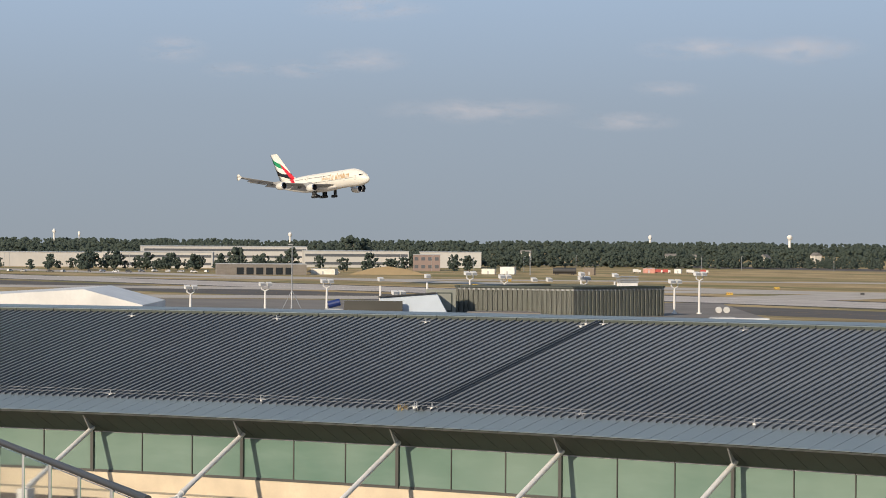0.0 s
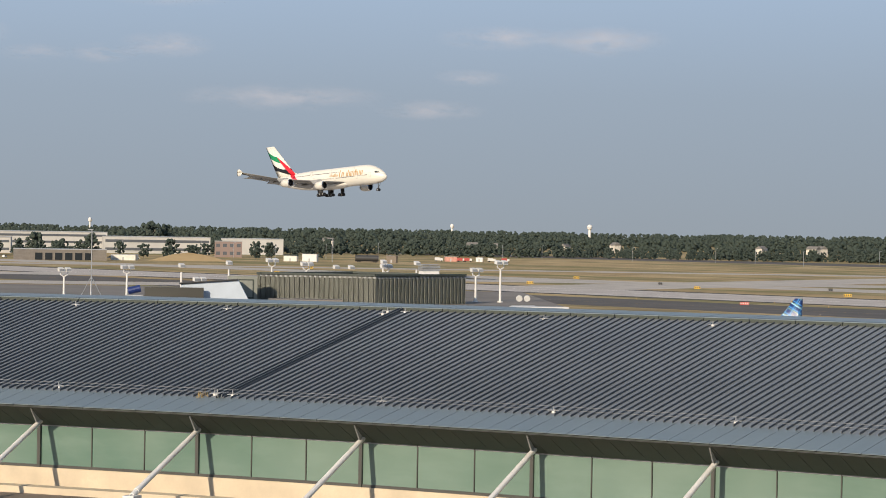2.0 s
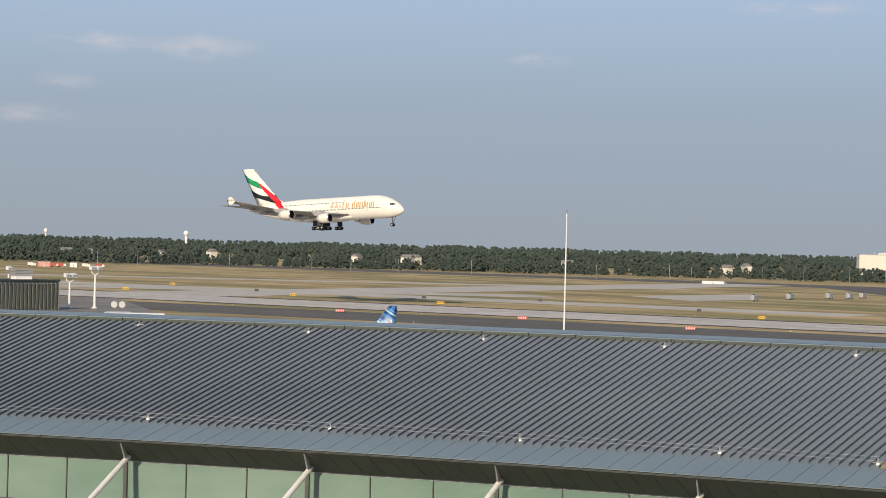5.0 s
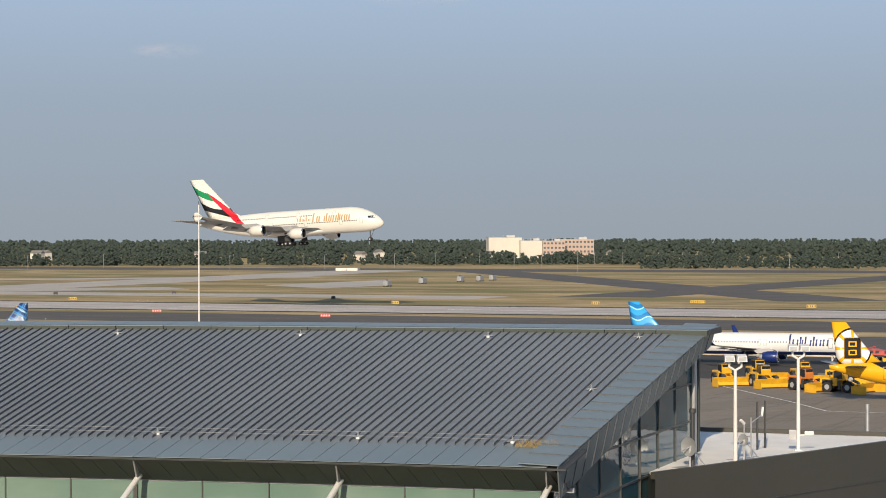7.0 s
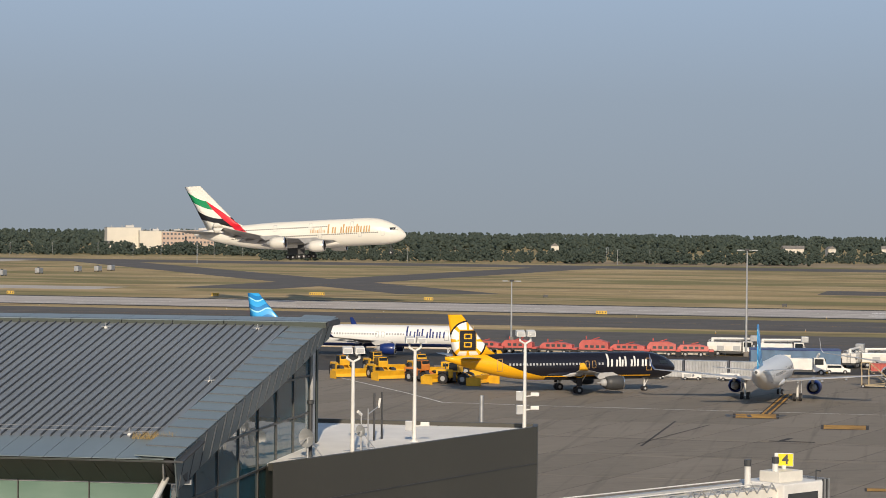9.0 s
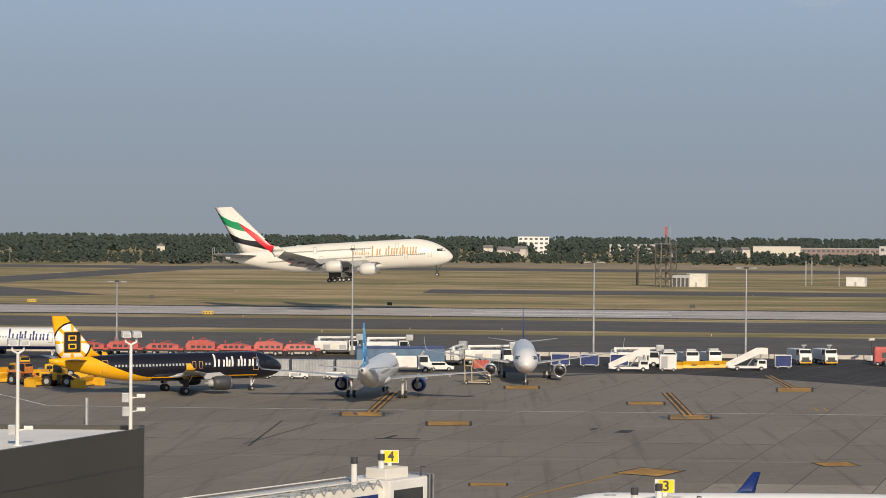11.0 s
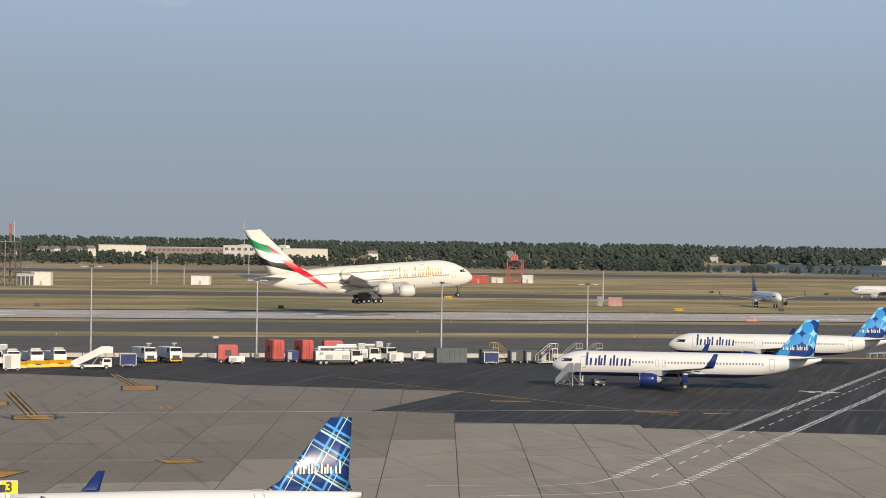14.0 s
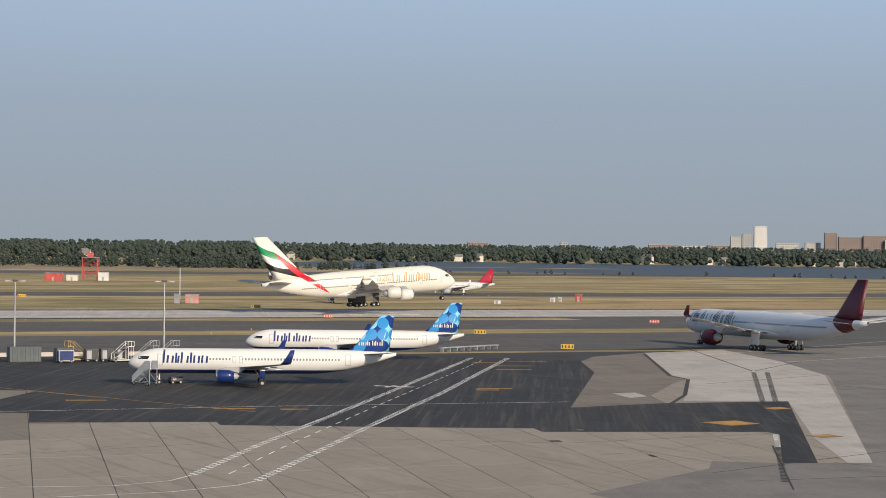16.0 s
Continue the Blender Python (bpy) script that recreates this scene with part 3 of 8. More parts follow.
def slab_mat(name, lo, hi):
    """Concrete with a tone of its own for each slab."""
    n = Nodes(name)
    inf = n.nt.nodes.new("ShaderNodeObjectInfo")
    geo = n.nt.nodes.new("ShaderNodeNewGeometry")
    pos = geo.outputs["Position"]
    s2, f, st = n.noise(0.07, 5, pos), n.noise(0.9, 5, pos), n.noise(0.35, 4, pos)
    c = n.mix(inf.outputs["Random"], lo, hi)
    dim = lambda k: tuple((a + b) / 2 * k for a, b in zip(lo, hi))

    def streaks(angle, long, wide, lo_, hi_, share, k):
        m = n.nt.nodes.new("ShaderNodeMapping")
        m.vector_type = "TEXTURE"
        m.inputs["Scale"].default_value = (long, wide, 1)
        m.inputs["Rotation"].default_value = (0, 0, radians(angle))
        n.put(m.inputs["Vector"], pos)
        v = n.noise(1.0, 5, m.outputs[0], 0.62)
        return n.mix(n.math("MULTIPLY", n.ramp(v, lo_, hi_), share), c, dim(k))
    c = n.mix(n.math("MULTIPLY", n.ramp(s2, 0.48, 0.68), 0.40), c, dim(0.80))
    c = n.mix(n.math("MULTIPLY", n.ramp(st, 0.56, 0.72), 0.32), c, dim(0.62))
    c = n.mix(n.math("MULTIPLY", n.ramp(f, 0.4, 0.7), 0.22), c, dim(1.25))
    # rubber and oil dragged along the taxi routes
    c = streaks(44, 60, 1.6, 0.55, 0.68, 0.55, 0.55)
    c = streaks(-14, 45, 1.3, 0.57, 0.70, 0.45, 0.55)
    c = streaks(28.6, 30, 5.0, 0.54, 0.66, 0.30, 1.28)
    spots = n.noise(0.22, 6, pos, 0.7)
    c = n.mix(n.math("MULTIPLY", n.ramp(spots, 0.64, 0.72), 0.6), c, dim(0.42))
    return n.done(c, 0.85, 0, 0.3)


M_GRASS = grass_mat()
M_ASPHALT = asphalt_mat("worn_asphalt", (0.120, 0.109, 0.097))
M_TAR = asphalt_mat("dark_asphalt", (0.050, 0.047, 0.044), 0.5)


def tyre_asphalt():
    """Dark asphalt scuffed grey along the ways that jets and carts take."""
    n = Nodes("tyre_marked_asphalt")
    dark, base, dust = (0.018, 0.017, 0.016), (0.040, 0.036, 0.033), (0.125, 0.112, 0.097)
    patch = n.noise(0.035, 5)
    c = n.mix(n.ramp(patch, 0.40, 0.62), base, (0.026, 0.024, 0.022))
    for ang, long, wide, lo, hi, share, col in ((15, 55, 0.9, 0.52, 0.68, 0.60, dust), (14, 40, 2.2, 0.55, 0.70, 0.5, dust), (15, 50, 1.3, 0.52, 0.66, 0.75, dark), (60, 45, 1.6, 0.56, 0.70, 0.45, dust), (-20, 60, 1.2, 0.57, 0.70, 0.4, dark)):
        v = n.noise(1.0, 5, n.stretched(1 / long, 1 / wide, 1, radians(-ang)), 0.6)
        c = n.mix(n.math("MULTIPLY", n.ramp(v, lo, hi), share), c, col)
    grain = n.noise(0.8, 6, None, 0.7)
    c = n.mix(n.math("MULTIPLY", n.ramp(grain, 0.45, 0.75), 0.30), c, (0.075, 0.068, 0.06))
    return n.done(c, 0.8, 0, 0.3)


M_TYRE = tyre_asphalt()
M_RUNWAY = asphalt_mat("pale_runway_concrete", (0.52, 0.475, 0.435), 0.55)
M_APRON = asphalt_mat("apron_concrete", (0.22, 0.20, 0.178), 0.3)
M_JOINT = asphalt_mat("joint_sealant", (0.06, 0.055, 0.05), 0.2)
M_SLAB = slab_mat("apron_slab_concrete", (0.198, 0.172, 0.136), (0.245, 0.212, 0.170))
M_SLAB_PALE = slab_mat("paler_slab_concrete", (0.30, 0.263, 0.209), (0.335, 0.295, 0.236))
M_PALE = asphalt_mat("pale_concrete", (0.49, 0.45, 0.40), 0.3)
M_BROWN = asphalt_mat("brown_stained_concrete", (0.22, 0.185, 0.15), 0.3)
M_LINE_W = worn("white_line_paint", (0.85, 0.83, 0.78), 0.8, 0, 0.3, 0.3, 2.0)
M_LINE_Y = worn("yellow_line_paint", (0.50, 0.27, 0.05), 0.8, 0, 0.5, 0.3, 2.0)

ground = sheet("ground", [(-4900, -900), (4950, -2400), (4950, 4950), (-4900, 4950)], 0, M_GRASS, "dry tan and green airfield grass", "ground")


def strip(name, n0, n1, s0, s1, z, material, label, cat):
    return sheet(name, [field(s0, n0), field(s1, n0), field(s1, n1), field(s0, n1)], z, material, label, cat)


apron = strip("apron", -150, 440, -330, 900, 0.012, M_JOINT, "grey concrete apron in large slabs", "apron")
strip("taxiway_1", 446, 533, -420, 3000, 0.02, M_ASPHALT, "worn grey asphalt taxiway", "taxiway")
strip("taxiway_2", 558, 623, -2500, 3000, 0.02, M_ASPHALT, "worn grey asphalt taxiway", "taxiway")
strip("runway_shoulder", 643, 724, -2500, 3000, 0.02, M_TAR, "dark asphalt runway shoulder", "runway")
strip("runway", 650, 715, -2500, 3000, 0.04, M_RUNWAY, "pale concrete runway streaked with rubber", "runway")
strip("taxiway_3", 892, 955, -60, 3000, 0.02, M_ASPHALT, "worn grey asphalt taxiway", "taxiway")
strip("taxiway_4", 800, 842, -2500, -330, 0.02, M_PALE, "pale concrete taxiway", "taxiway")
strip("runway_2", 1430, 1540, -2500, 3000, 0.02, M_ASPHALT, "distant grey runway", "runway")
strip("crossing", 440, 650, 330, 700, 0.026, M_ASPHALT, "broad asphalt taxiway crossing", "taxiway")
M_TAN = worn("tan_dry_field", (0.34, 0.26, 0.15), 0.9, 0, 0.35, 0.01, 0.2)
strip("dry_field", 1600, 1820, -300, 1100, 0.02, M_TAN, "bleached tan grass", "field")


def lane(name, a, b, width, z, material, label, cat="taxiway"):
    (x0, y0), (x1, y1) = a, b
    k = width / 2 / math.hypot(x1 - x0, y1 - y0)
    ox, oy = -(y1 - y0) * k, (x1 - x0) * k
    return sheet(name, [(x0 - ox, y0 - oy), (x1 - ox, y1 - oy), (x1 + ox, y1 + oy), (x0 + ox, y0 + oy)], z, material, label, cat)


lane("taxiway_5", (960, 1205), (432, 781), 42, 0.024, M_ASPHALT, "diagonal asphalt turn-off")
lane("taxiway_6", (690, 1440), (480, 690), 42, 0.028, M_ASPHALT, "diagonal asphalt turn-off")
lane("taxiway_7", (120, 905), (640, 1480), 58, 0.026, M_PALE, "pale concrete taxiway")
lane("taxiway_8", (-600, 1100), (330, 1010), 50, 0.03, M_PALE, "pale concrete taxiway")
lane("taxiway_9", (-500, 890), (120, 905), 46, 0.026, M_PALE, "pale concrete taxiway")
lane("taxiway_10", (-600, 1330), (500, 1260), 36, 0.024, M_PALE, "pale concrete service road")

sheet("pale_pad", [(387, 1050), (391, 977), (440, 1017), (497, 1148)], 0.034, M_PALE, "pale concrete pad on the taxiway", "taxiway")

# dark asphalt field across the apron, and its patches
sheet("dark_apron", [(296, 290), (305, 227), (303, 202.5), (314, 167), (269, 158), (274, 147), (260, 139.5), (272, 118.2), (267.5, 115.7), (275.5, 92), (281, 77.1), (276.4, 74.7), (289.5, 48.1), (286, 45.7), (247.8, 39.2), (249.6, 35.5), (347.7, 54.3), (334.9, 70.9), (408, 100), (446, 112), (445, 170), (402, 226), (318, 320)], 0.03, M_TYRE, "dark asphalt apron marked by tyres", "apron")
sheet("stained_patch", [(318.9, 81.9), (334.9, 70.9), (348.5, 76.5), (381.3, 79.7), (395.3, 80.1), (414.7, 86.7), (486.3, 108.2), (463.3, 114.1), (444, 112), (407, 100)], 0.036, M_BROWN, "brown-stained concrete patch", "apron")
sheet("pale_patch", [(486.3, 108.2), (405.8, 84.9), (395.5, 79.6), (341, 69.5), (347.7, 54.3), (283.8, 41), (252.3, 32.6), (253.6, 30), (420.7, 58.8), (466.8, 74.8), (509.5, 94.7)], 0.040, M_PALE, "pale concrete patch", "apron")
sheet("grey_patch", [(210.1, 52.1), (239.4, 45.9), (247.6, 47.1), (249, 39), (253, 30), (421, 58), (510, 95), (560, 60), (420, 5), (230, 5), (190, 30)], 0.034, M_APRON, "grey asphalt patch", "apron")
sheet("stained_patch", [(348, 76.8), (356, 80.6), (352, 83.5), (343, 78.5)], 0.044, M_PALE, "pale wet patch", "apron")

# ---- markings ----
def stripe(a, b, w, material=None, z=0.055):
    (x0, y0), (x1, y1) = a, b
    k = w / 2 / max(1e-6, math.hypot(x1 - x0, y1 - y0))
    ox, oy = -(y1 - y0) * k, (x1 - x0) * k
    return [(x0 - ox, y0 - oy, z), (x1 - ox, y1 - oy, z), (x1 + ox, y1 + oy, z), (x0 + ox, y0 + oy, z)]


def marking(name, quads, material, label, kind="structure"):
    me = bpy.data.meshes.new(name)
    me.from_pydata([p for q in quads for p in q], [], [[4 * i + j for j in range(4)] for i in range(len(quads))])
    me.materials.append(material)
    ob = new(name, me)
    return tagged(ob, label, "marking", kind=kind)


def along(pts, step):
    out, left = [Vector(pts[0])], step
    for a, b in zip(pts, pts[1:]):
        a, b = Vector(a), Vector(b)
        ln = (b - a).length
        pos = left
        while pos <= ln:
            out.append(a + (b - a) * (pos / ln))
            pos += step
        left = pos - ln
    return out


EDGE_A = [(191.7, 105.9), (197.5, 96.7), (203.9, 93.6), (209.7, 93.8), (242.4, 100.2), (278.2, 106.4), (344, 117.8), (444.9, 135.7)]
EDGE_B = [(186.8, 97.3), (194.9, 89.5), (202.9, 85.9), (207.4, 85.7), (239, 91.2), (272.8, 97.3), (341.3, 108.8), (449.1, 128.9)]
quads = []
for pts in (EDGE_A, EDGE_B):
    quads += [stripe(a, b, 0.25) for a, b in zip(pts[:4], pts[1:4])]
    q = along(pts[3:], 0.9)
    for i, (a, b) in enumerate(zip(q, q[1:])):
        d = (b - a).normalized()
        o = Vector((-d.y, d.x)) * (0.28 if i % 2 else -0.28)
        quads.append(stripe(a + o, b + o, 0.5))
marking("zipper_road_edges", quads, M_LINE_W, "white checkered edges of a service road")
mid = along([(212.3, 90.8), (241.8, 96.7), (305.3, 108), (440, 131.5)], 3.6)
marking("road_centre_dashes", [stripe(a, b, 0.22) for a, b in list(zip(mid, mid[1:]))[::2]], M_LINE_W, "white dashed centre line")
marking("edge_line", [stripe(*p, 0.3) for p in (((194.1, 314), (183.4, 274.7)), ((183.4, 274.7), (178.1, 258)), ((178.1, 258), (189, 244.3)), ((189, 244.3), (252.1, 176.4)), ((252, 176.4), (300, 123)), ((300, 123), (330, 85)), ((460, 75), (560, 30)), ((480, 95), (600, 60)))], M_LINE_W, "thin white boundary line across the apron")
marking("runway_centre_line", [stripe(field(s, 682), field(s + 37, 682), 1.2, z=0.06) for s in range(-900, 1500, 61)], M_LINE_W, "white dashed runway centre line")
marking("runway_edge_line", [stripe(field(-2400, n), field(2900, n), 0.9, z=0.06) for n in (660, 706)], M_LINE_W, "white runway edge lines")
marking("touchdown_bars", [stripe(field(s, n), field(s + ln, n), 3.0, z=0.064) for s, ln in ((-30, 60), (120, 25), (270, 25), (420, 25), (560, 25)) for n in (668, 672.5, 691.5, 696)], M_LINE_W, "white runway touchdown bars")
marking("lead_in_backing", [stripe(*p, 1.7, z=0.05) for p in (((202.4, 218.4), (234, 247)), ((232.3, 187.7), (265.5, 219.2)), ((288.7, 212.5), (311.8, 234.7)))], M_JOINT, "dark border of the lead-in lines")
marking("taxi_line", [stripe(field(-2400, n), field(2900, n), 0.35) for n in (490, 590, 924)] + [stripe(*p, 0.35) for p in (((202.15, 218.75), (233.65, 247.25)), ((202.75, 218.15), (234.25, 246.65)), ((232.05, 188.05), (265.2, 219.5)), ((232.65, 187.45), (265.8, 218.9)), ((288.4, 212.8), (311.5, 235.0)), ((289.0, 212.2), (312.1, 234.4)), ((254.0, 182.5), (259.0, 187.0)), ((255.0, 181.6), (260.0, 186.1)), ((172.2, 148), (140, 137.4)), ((313, 167), (290, 120)), ((330, 200), (305, 152)))], M_LINE_Y, "faded yellow lead-in lines")


def stand_box(c0, c1, c2, c3, words=""):
    """A painted stand mark with a dark frame."""
    mid = sum((Vector(c) for c in (c0, c1, c2, c3)), Vector((0, 0))) / 4
    ob = sheet("stand_mark", [tuple(mid + (Vector(c) - mid) * 1.14) for c in (c0, c1, c2, c3)], 0.052, M_JOINT, "orange painted stand mark with a dark border on concrete", "marking")
    sheet("painted_face", [c0, c1, c2, c3], 0.056, M_LINE_Y, parent=ob)
    a, b, d = Vector(c3), Vector(c2), Vector(c0)
    if words:
        cu = bpy.data.curves.new("stand_letters", "FONT")
        cu.body, cu.size, cu.align_x, cu.align_y = words, (d - a).length * 0.9, "CENTER", "CENTER"
        tx = new("stand_letters", cu)
        cu.materials.append(M_DARK)
        tx.parent = ob
        m = (a + b) / 2 * 0.5 + (d + Vector(c1)) / 2 * 0.5
        u = (b - a)
        tx.matrix_basis = Matrix.Translation((m.x, m.y, 0.062)) @ Matrix.Rotation(math.atan2(u.y, u.x), 4, "Z")


stand_box((202.2, 223.5), (206.4, 220.1), (201.9, 215.3), (197.8, 218.7), "H 7")
stand_box((232.6, 191.3), (236.7, 187.9), (231.6, 183.8), (227.6, 187.2), "H 6")
for q in (((200.5, 205.1), (204.6, 201.7), (200.4, 197.6), (196.4, 200.9)), ((246.5, 210.7), (250.5, 207.4), (246.4, 204), (242.5, 207.2)), ((288.1, 214.9), (292.4, 211.5), (285, 206.2), (280.9, 209.5)),
          ((172.2, 148.7), (178, 150.2), (179.1, 145.6), (173.1, 143.9)), ((154.4, 152), (157, 149.7), (155.3, 148.1), (152.7, 150.3)), ((256.6, 244.9), (260.7, 241.7), (256, 237.3), (252, 240.5)), ((196, 141.5), (199.5, 139.6), (197.2, 136.5), (194, 138.5))):
    stand_box(*q)
for (x, y), ln in (((438, 122), 8), ((420, 120), 8), ((408, 116), 7), ((354, 104), 6), ((299, 151), 6), ((294, 125), 6), ((297, 117), 4), ((350, 104), 4), ((430, 128), 6)):
    a = radians(-62)
    marking("yellow_bar", [stripe((x - ln / 2 * math.cos(a), y - ln / 2 * math.sin(a)), (x + ln / 2 * math.cos(a), y + ln / 2 * math.sin(a)), 1.6)], M_LINE_Y, "worn yellow painted bar")
for q in (((301, 59), (306, 55), (302, 50.9), (297, 54)), ((331.4, 55.5), (335, 53.5), (332.3, 51.4), (329, 53.4)), ((286, 42.1), (289, 40), (286.3, 37.8), (284, 40))):
    stand_box(*q)
marking("white_arrow", [stripe((351, 124), (350.8, 117), 1.5), stripe((353, 121), (348, 121), 1.0)], M_LINE_W, "white painted arrow on dark asphalt")

def polyline(pts, w, z=0.05):
    return [stripe(a, b, w, z=z) for a, b in zip(pts, pts[1:])]


cracks = []
for pts, w in ((((481.2, 107.0), (403.8, 84.9), (395.4, 79.8), (353.8, 71.9), (332.8, 69.9)), 0.7), (((428.2, 74.0), (531.4, 110.5)), 0.4), (((428.5, 73.5), (469.4, 70.4)), 0.35), (((384.2, 74.3), (420.1, 59.8)), 0.3), (((234.8, 44.7), (268.2, 30.2)), 0.25),
               (((393.8, 57.0), (384.6, 43.4)), 0.4), (((162.1, 195.0), (187.2, 218.4)), 0.3), (((162.9, 196.9), (187.8, 212.4)), 0.22), (((270, 44), (222, 34)), 0.2), (((252, 34), (246, 22)), 0.2), (((300, 33), (292, 18)), 0.25), (((340, 40), (326, 20)), 0.25), (((228, 40), (240, 26)), 0.2)):
    cracks += polyline(pts, w, 0.047)
marking("sealed_cracks", cracks, M_JOINT, "black tar-sealed cracks across worn concrete", kind="stuff")
marking("long_joint", polyline(((220.2, 121.7), (256.0, 97.9), (262.1, 67.9), (287.1, 47.3)), 0.14, 0.036) + polyline(((159.4, 210.8), (218.4, 147.4)), 0.16, 0.036) + polyline(((157.8, 186.0), (204.7, 138.1)), 0.14, 0.036), M_JOINT, "long dark joint across the apron slabs")
ladder = []
for a, b, w in (((285.8, 46.2), (226.9, 35.6), 0.7), ((422.8, 72.7), (334.9, 55.9), 0.9), ((424.1, 70.3), (341.8, 55.2), 0.9)):
    q = along([a, b], 1.5)
    ladder += [stripe(p, p + (r - p) * 0.55, w, z=0.058) for p, r in zip(q, q[1:])]
marking("ladder_line", ladder[:12], M_LINE_W, "worn white ladder line of a cross road")
marking("old_ladder_line", ladder[12:], M_JOINT, "blacked-out ladder line of a cross road", kind="stuff")
patch_rnd = random.Random(23)
for i in range(9):
    x, y = (240 + patch_rnd.uniform(-12, 45), 58 + patch_rnd.uniform(-14, 14)) if i < 4 else (180 + patch_rnd.uniform(-18, 40), 175 + patch_rnd.uniform(-32, 28))
    a, ln, wd = radians(patch_rnd.choice((28.6, 132.5))), patch_rnd.uniform(1.5, 5.5), patch_rnd.uniform(0.6, 1.8)
    marking("asphalt_patch", [stripe((x, y), (x + ln * math.cos(a), y + ln * math.sin(a)), wd, z=0.044)], M_TAR if i % 3 else M_APRON, "dark asphalt repair patch in a concrete slab")

# ---- terminal: an arc of metal seams about one centre ----
CX, CY = -91.93, -62.26
STEP = 2.696                   # degrees from strut to strut
A_ST, A0, A1 = 63.20, 46.69, 80.0
R_LIP, Z_LIP, R_RIB, Z_RIB, R_TOP, Z_TOP = 197.87, 14.75, 201.47, 15.30, 226.0, 19.20


def arc(r, a, z):
    return CX + r * math.cos(radians(a)), CY + r * math.sin(radians(a)), z


def arc_solid(prof, a0, a1, n):
    bm = bmesh.new()
    return rings(bm, [[arc(r, a0 + (a1 - a0) * i / n, z) for r, z in prof] for i in range(n + 1)])


M_ROOF = worn("dark_grey_metal_roof", (0.232, 0.258, 0.28), 0.48, 0.2, 0.10, 0.12, 2.0)
M_RIB = plain("roof_seam_metal", (0.10, 0.108, 0.118), 0.6, 0.1)
M_PANEL = worn("blue_grey_metal_panel", (0.208, 0.252, 0.264), 0.42, 0.25, 0.12, 0.2, 2.0)
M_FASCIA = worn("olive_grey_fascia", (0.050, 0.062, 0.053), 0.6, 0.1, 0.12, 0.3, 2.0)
M_FRAME = plain("dark_window_frame", (0.09, 0.09, 0.085), 0.4, 0.3)
M_TANWALL = worn("cream_wall_paint", (0.62, 0.52, 0.38), 0.7, 0, 0.15)
M_TERRACE = worn("brown_terrace_paving", (0.20, 0.165, 0.135), 0.8, 0, 0.3)


def green_glass():
    n = Nodes("green_spandrel_glass")
    big, st = n.noise(0.12, 3), n.noise(0.5, 3, n.stretched(0.6, 0.6, 2.0))
    c = n.mix(n.ramp(big, 0.35, 0.65), (0.115, 0.195, 0.158), (0.175, 0.252, 0.212))
    # Pale streaks in the base colour imitate highlights on the glass.
    c = n.mix(n.math("MULTIPLY", n.ramp(st, 0.45, 0.75), 0.25), c, (0.26, 0.35, 0.305))
    w = n.noise(0.25, 3, n.stretched(1, 1, 0.4))
    n.bump(w, 0.05, 0.5)
    return n.done(c, 0.10, 0, 0.75)


def dark_glass():
    n = Nodes("dark_curtain_glass")
    c = n.mix(n.noise(0.3, 2), (0.022, 0.075, 0.10), (0.04, 0.115, 0.145))
    w = n.noise(0.35, 2, n.stretched(1, 1, 0.35))
    n.bump(w, 0.10, 0.5)
    return n.done(c, 0.03, 0, 0.9)


M_GREEN, M_CURTAIN = green_glass(), dark_glass()
R_WALL = R_LIP + 2.75
roof = tagged(part("terminal_roof", arc_solid([(R_RIB - 0.4, Z_RIB - 0.1), (R_RIB, Z_RIB), (R_TOP, Z_TOP), (R_TOP, Z_TOP - 0.5), (R_RIB, Z_RIB - 0.5)], A0 + 0.55, A1, 160), M_ROOF), "curved dark grey standing-seam metal terminal roof", "roof", kind="structure")
roof_back = tagged(part("terminal_back_wall", arc_solid([(R_TOP + 2.6, 0), (R_TOP + 3.0, 0), (R_TOP + 3.0, Z_TOP - 0.1), (R_TOP + 2.6, Z_TOP - 0.1)], A0 + 0.3, A1, 60), M_FASCIA), "grey rear wall of the terminal", "wall", kind="structure")
n_rib = STEP / 21.33
i = 0
while True:
    a = A_ST + (i - 132.5) * n_rib
    i += 1
    if a < A0 + 0.62:
        continue
    if a > 77.5:
        break
    da = math.degrees(0.019 / 214)
    bm = bmesh.new()
    rings(bm, [[arc(r, a - da, z - 0.02), arc(r, a + da, z - 0.02), arc(r, a + da, z + 0.085), arc(r, a - da, z + 0.085)] for r, z in ((R_RIB - 0.25, Z_RIB - 0.02), (R_TOP - 0.3, Z_TOP - 0.04))])
    part("roof_seam", bm, M_RIB, roof)
# doubled seam with a strip of metal between
bm = bmesh.new()
for a in (A_ST - 0.035, A_ST + 0.03):
    da = math.degrees(0.035 / 214)
    rings(bm, [[arc(r, a - da, z), arc(r, a + da, z), arc(r, a + da, z + 0.16), arc(r, a - da, z + 0.16)] for r, z in ((R_RIB - 0.25, Z_RIB), (R_TOP - 0.2, Z_TOP))])
part("expansion_joint", bm, M_RIB, roof)
# snow rail along the foot of the seams
for dr, dz in ((0.15, 0.20), (0.85, 0.22)):
    bm = bmesh.new()
    pts = [arc(R_RIB + dr, A0 + 0.7 + (77.5 - A0) * k / 110, Z_RIB + dz + dr * 0.14) for k in range(111)]
    for p, q in zip(pts, pts[1:]):
        tube(bm, p, q, 0.009, n=5, caps=False)
    part("snow_rail", bm, M_STEEL, roof)
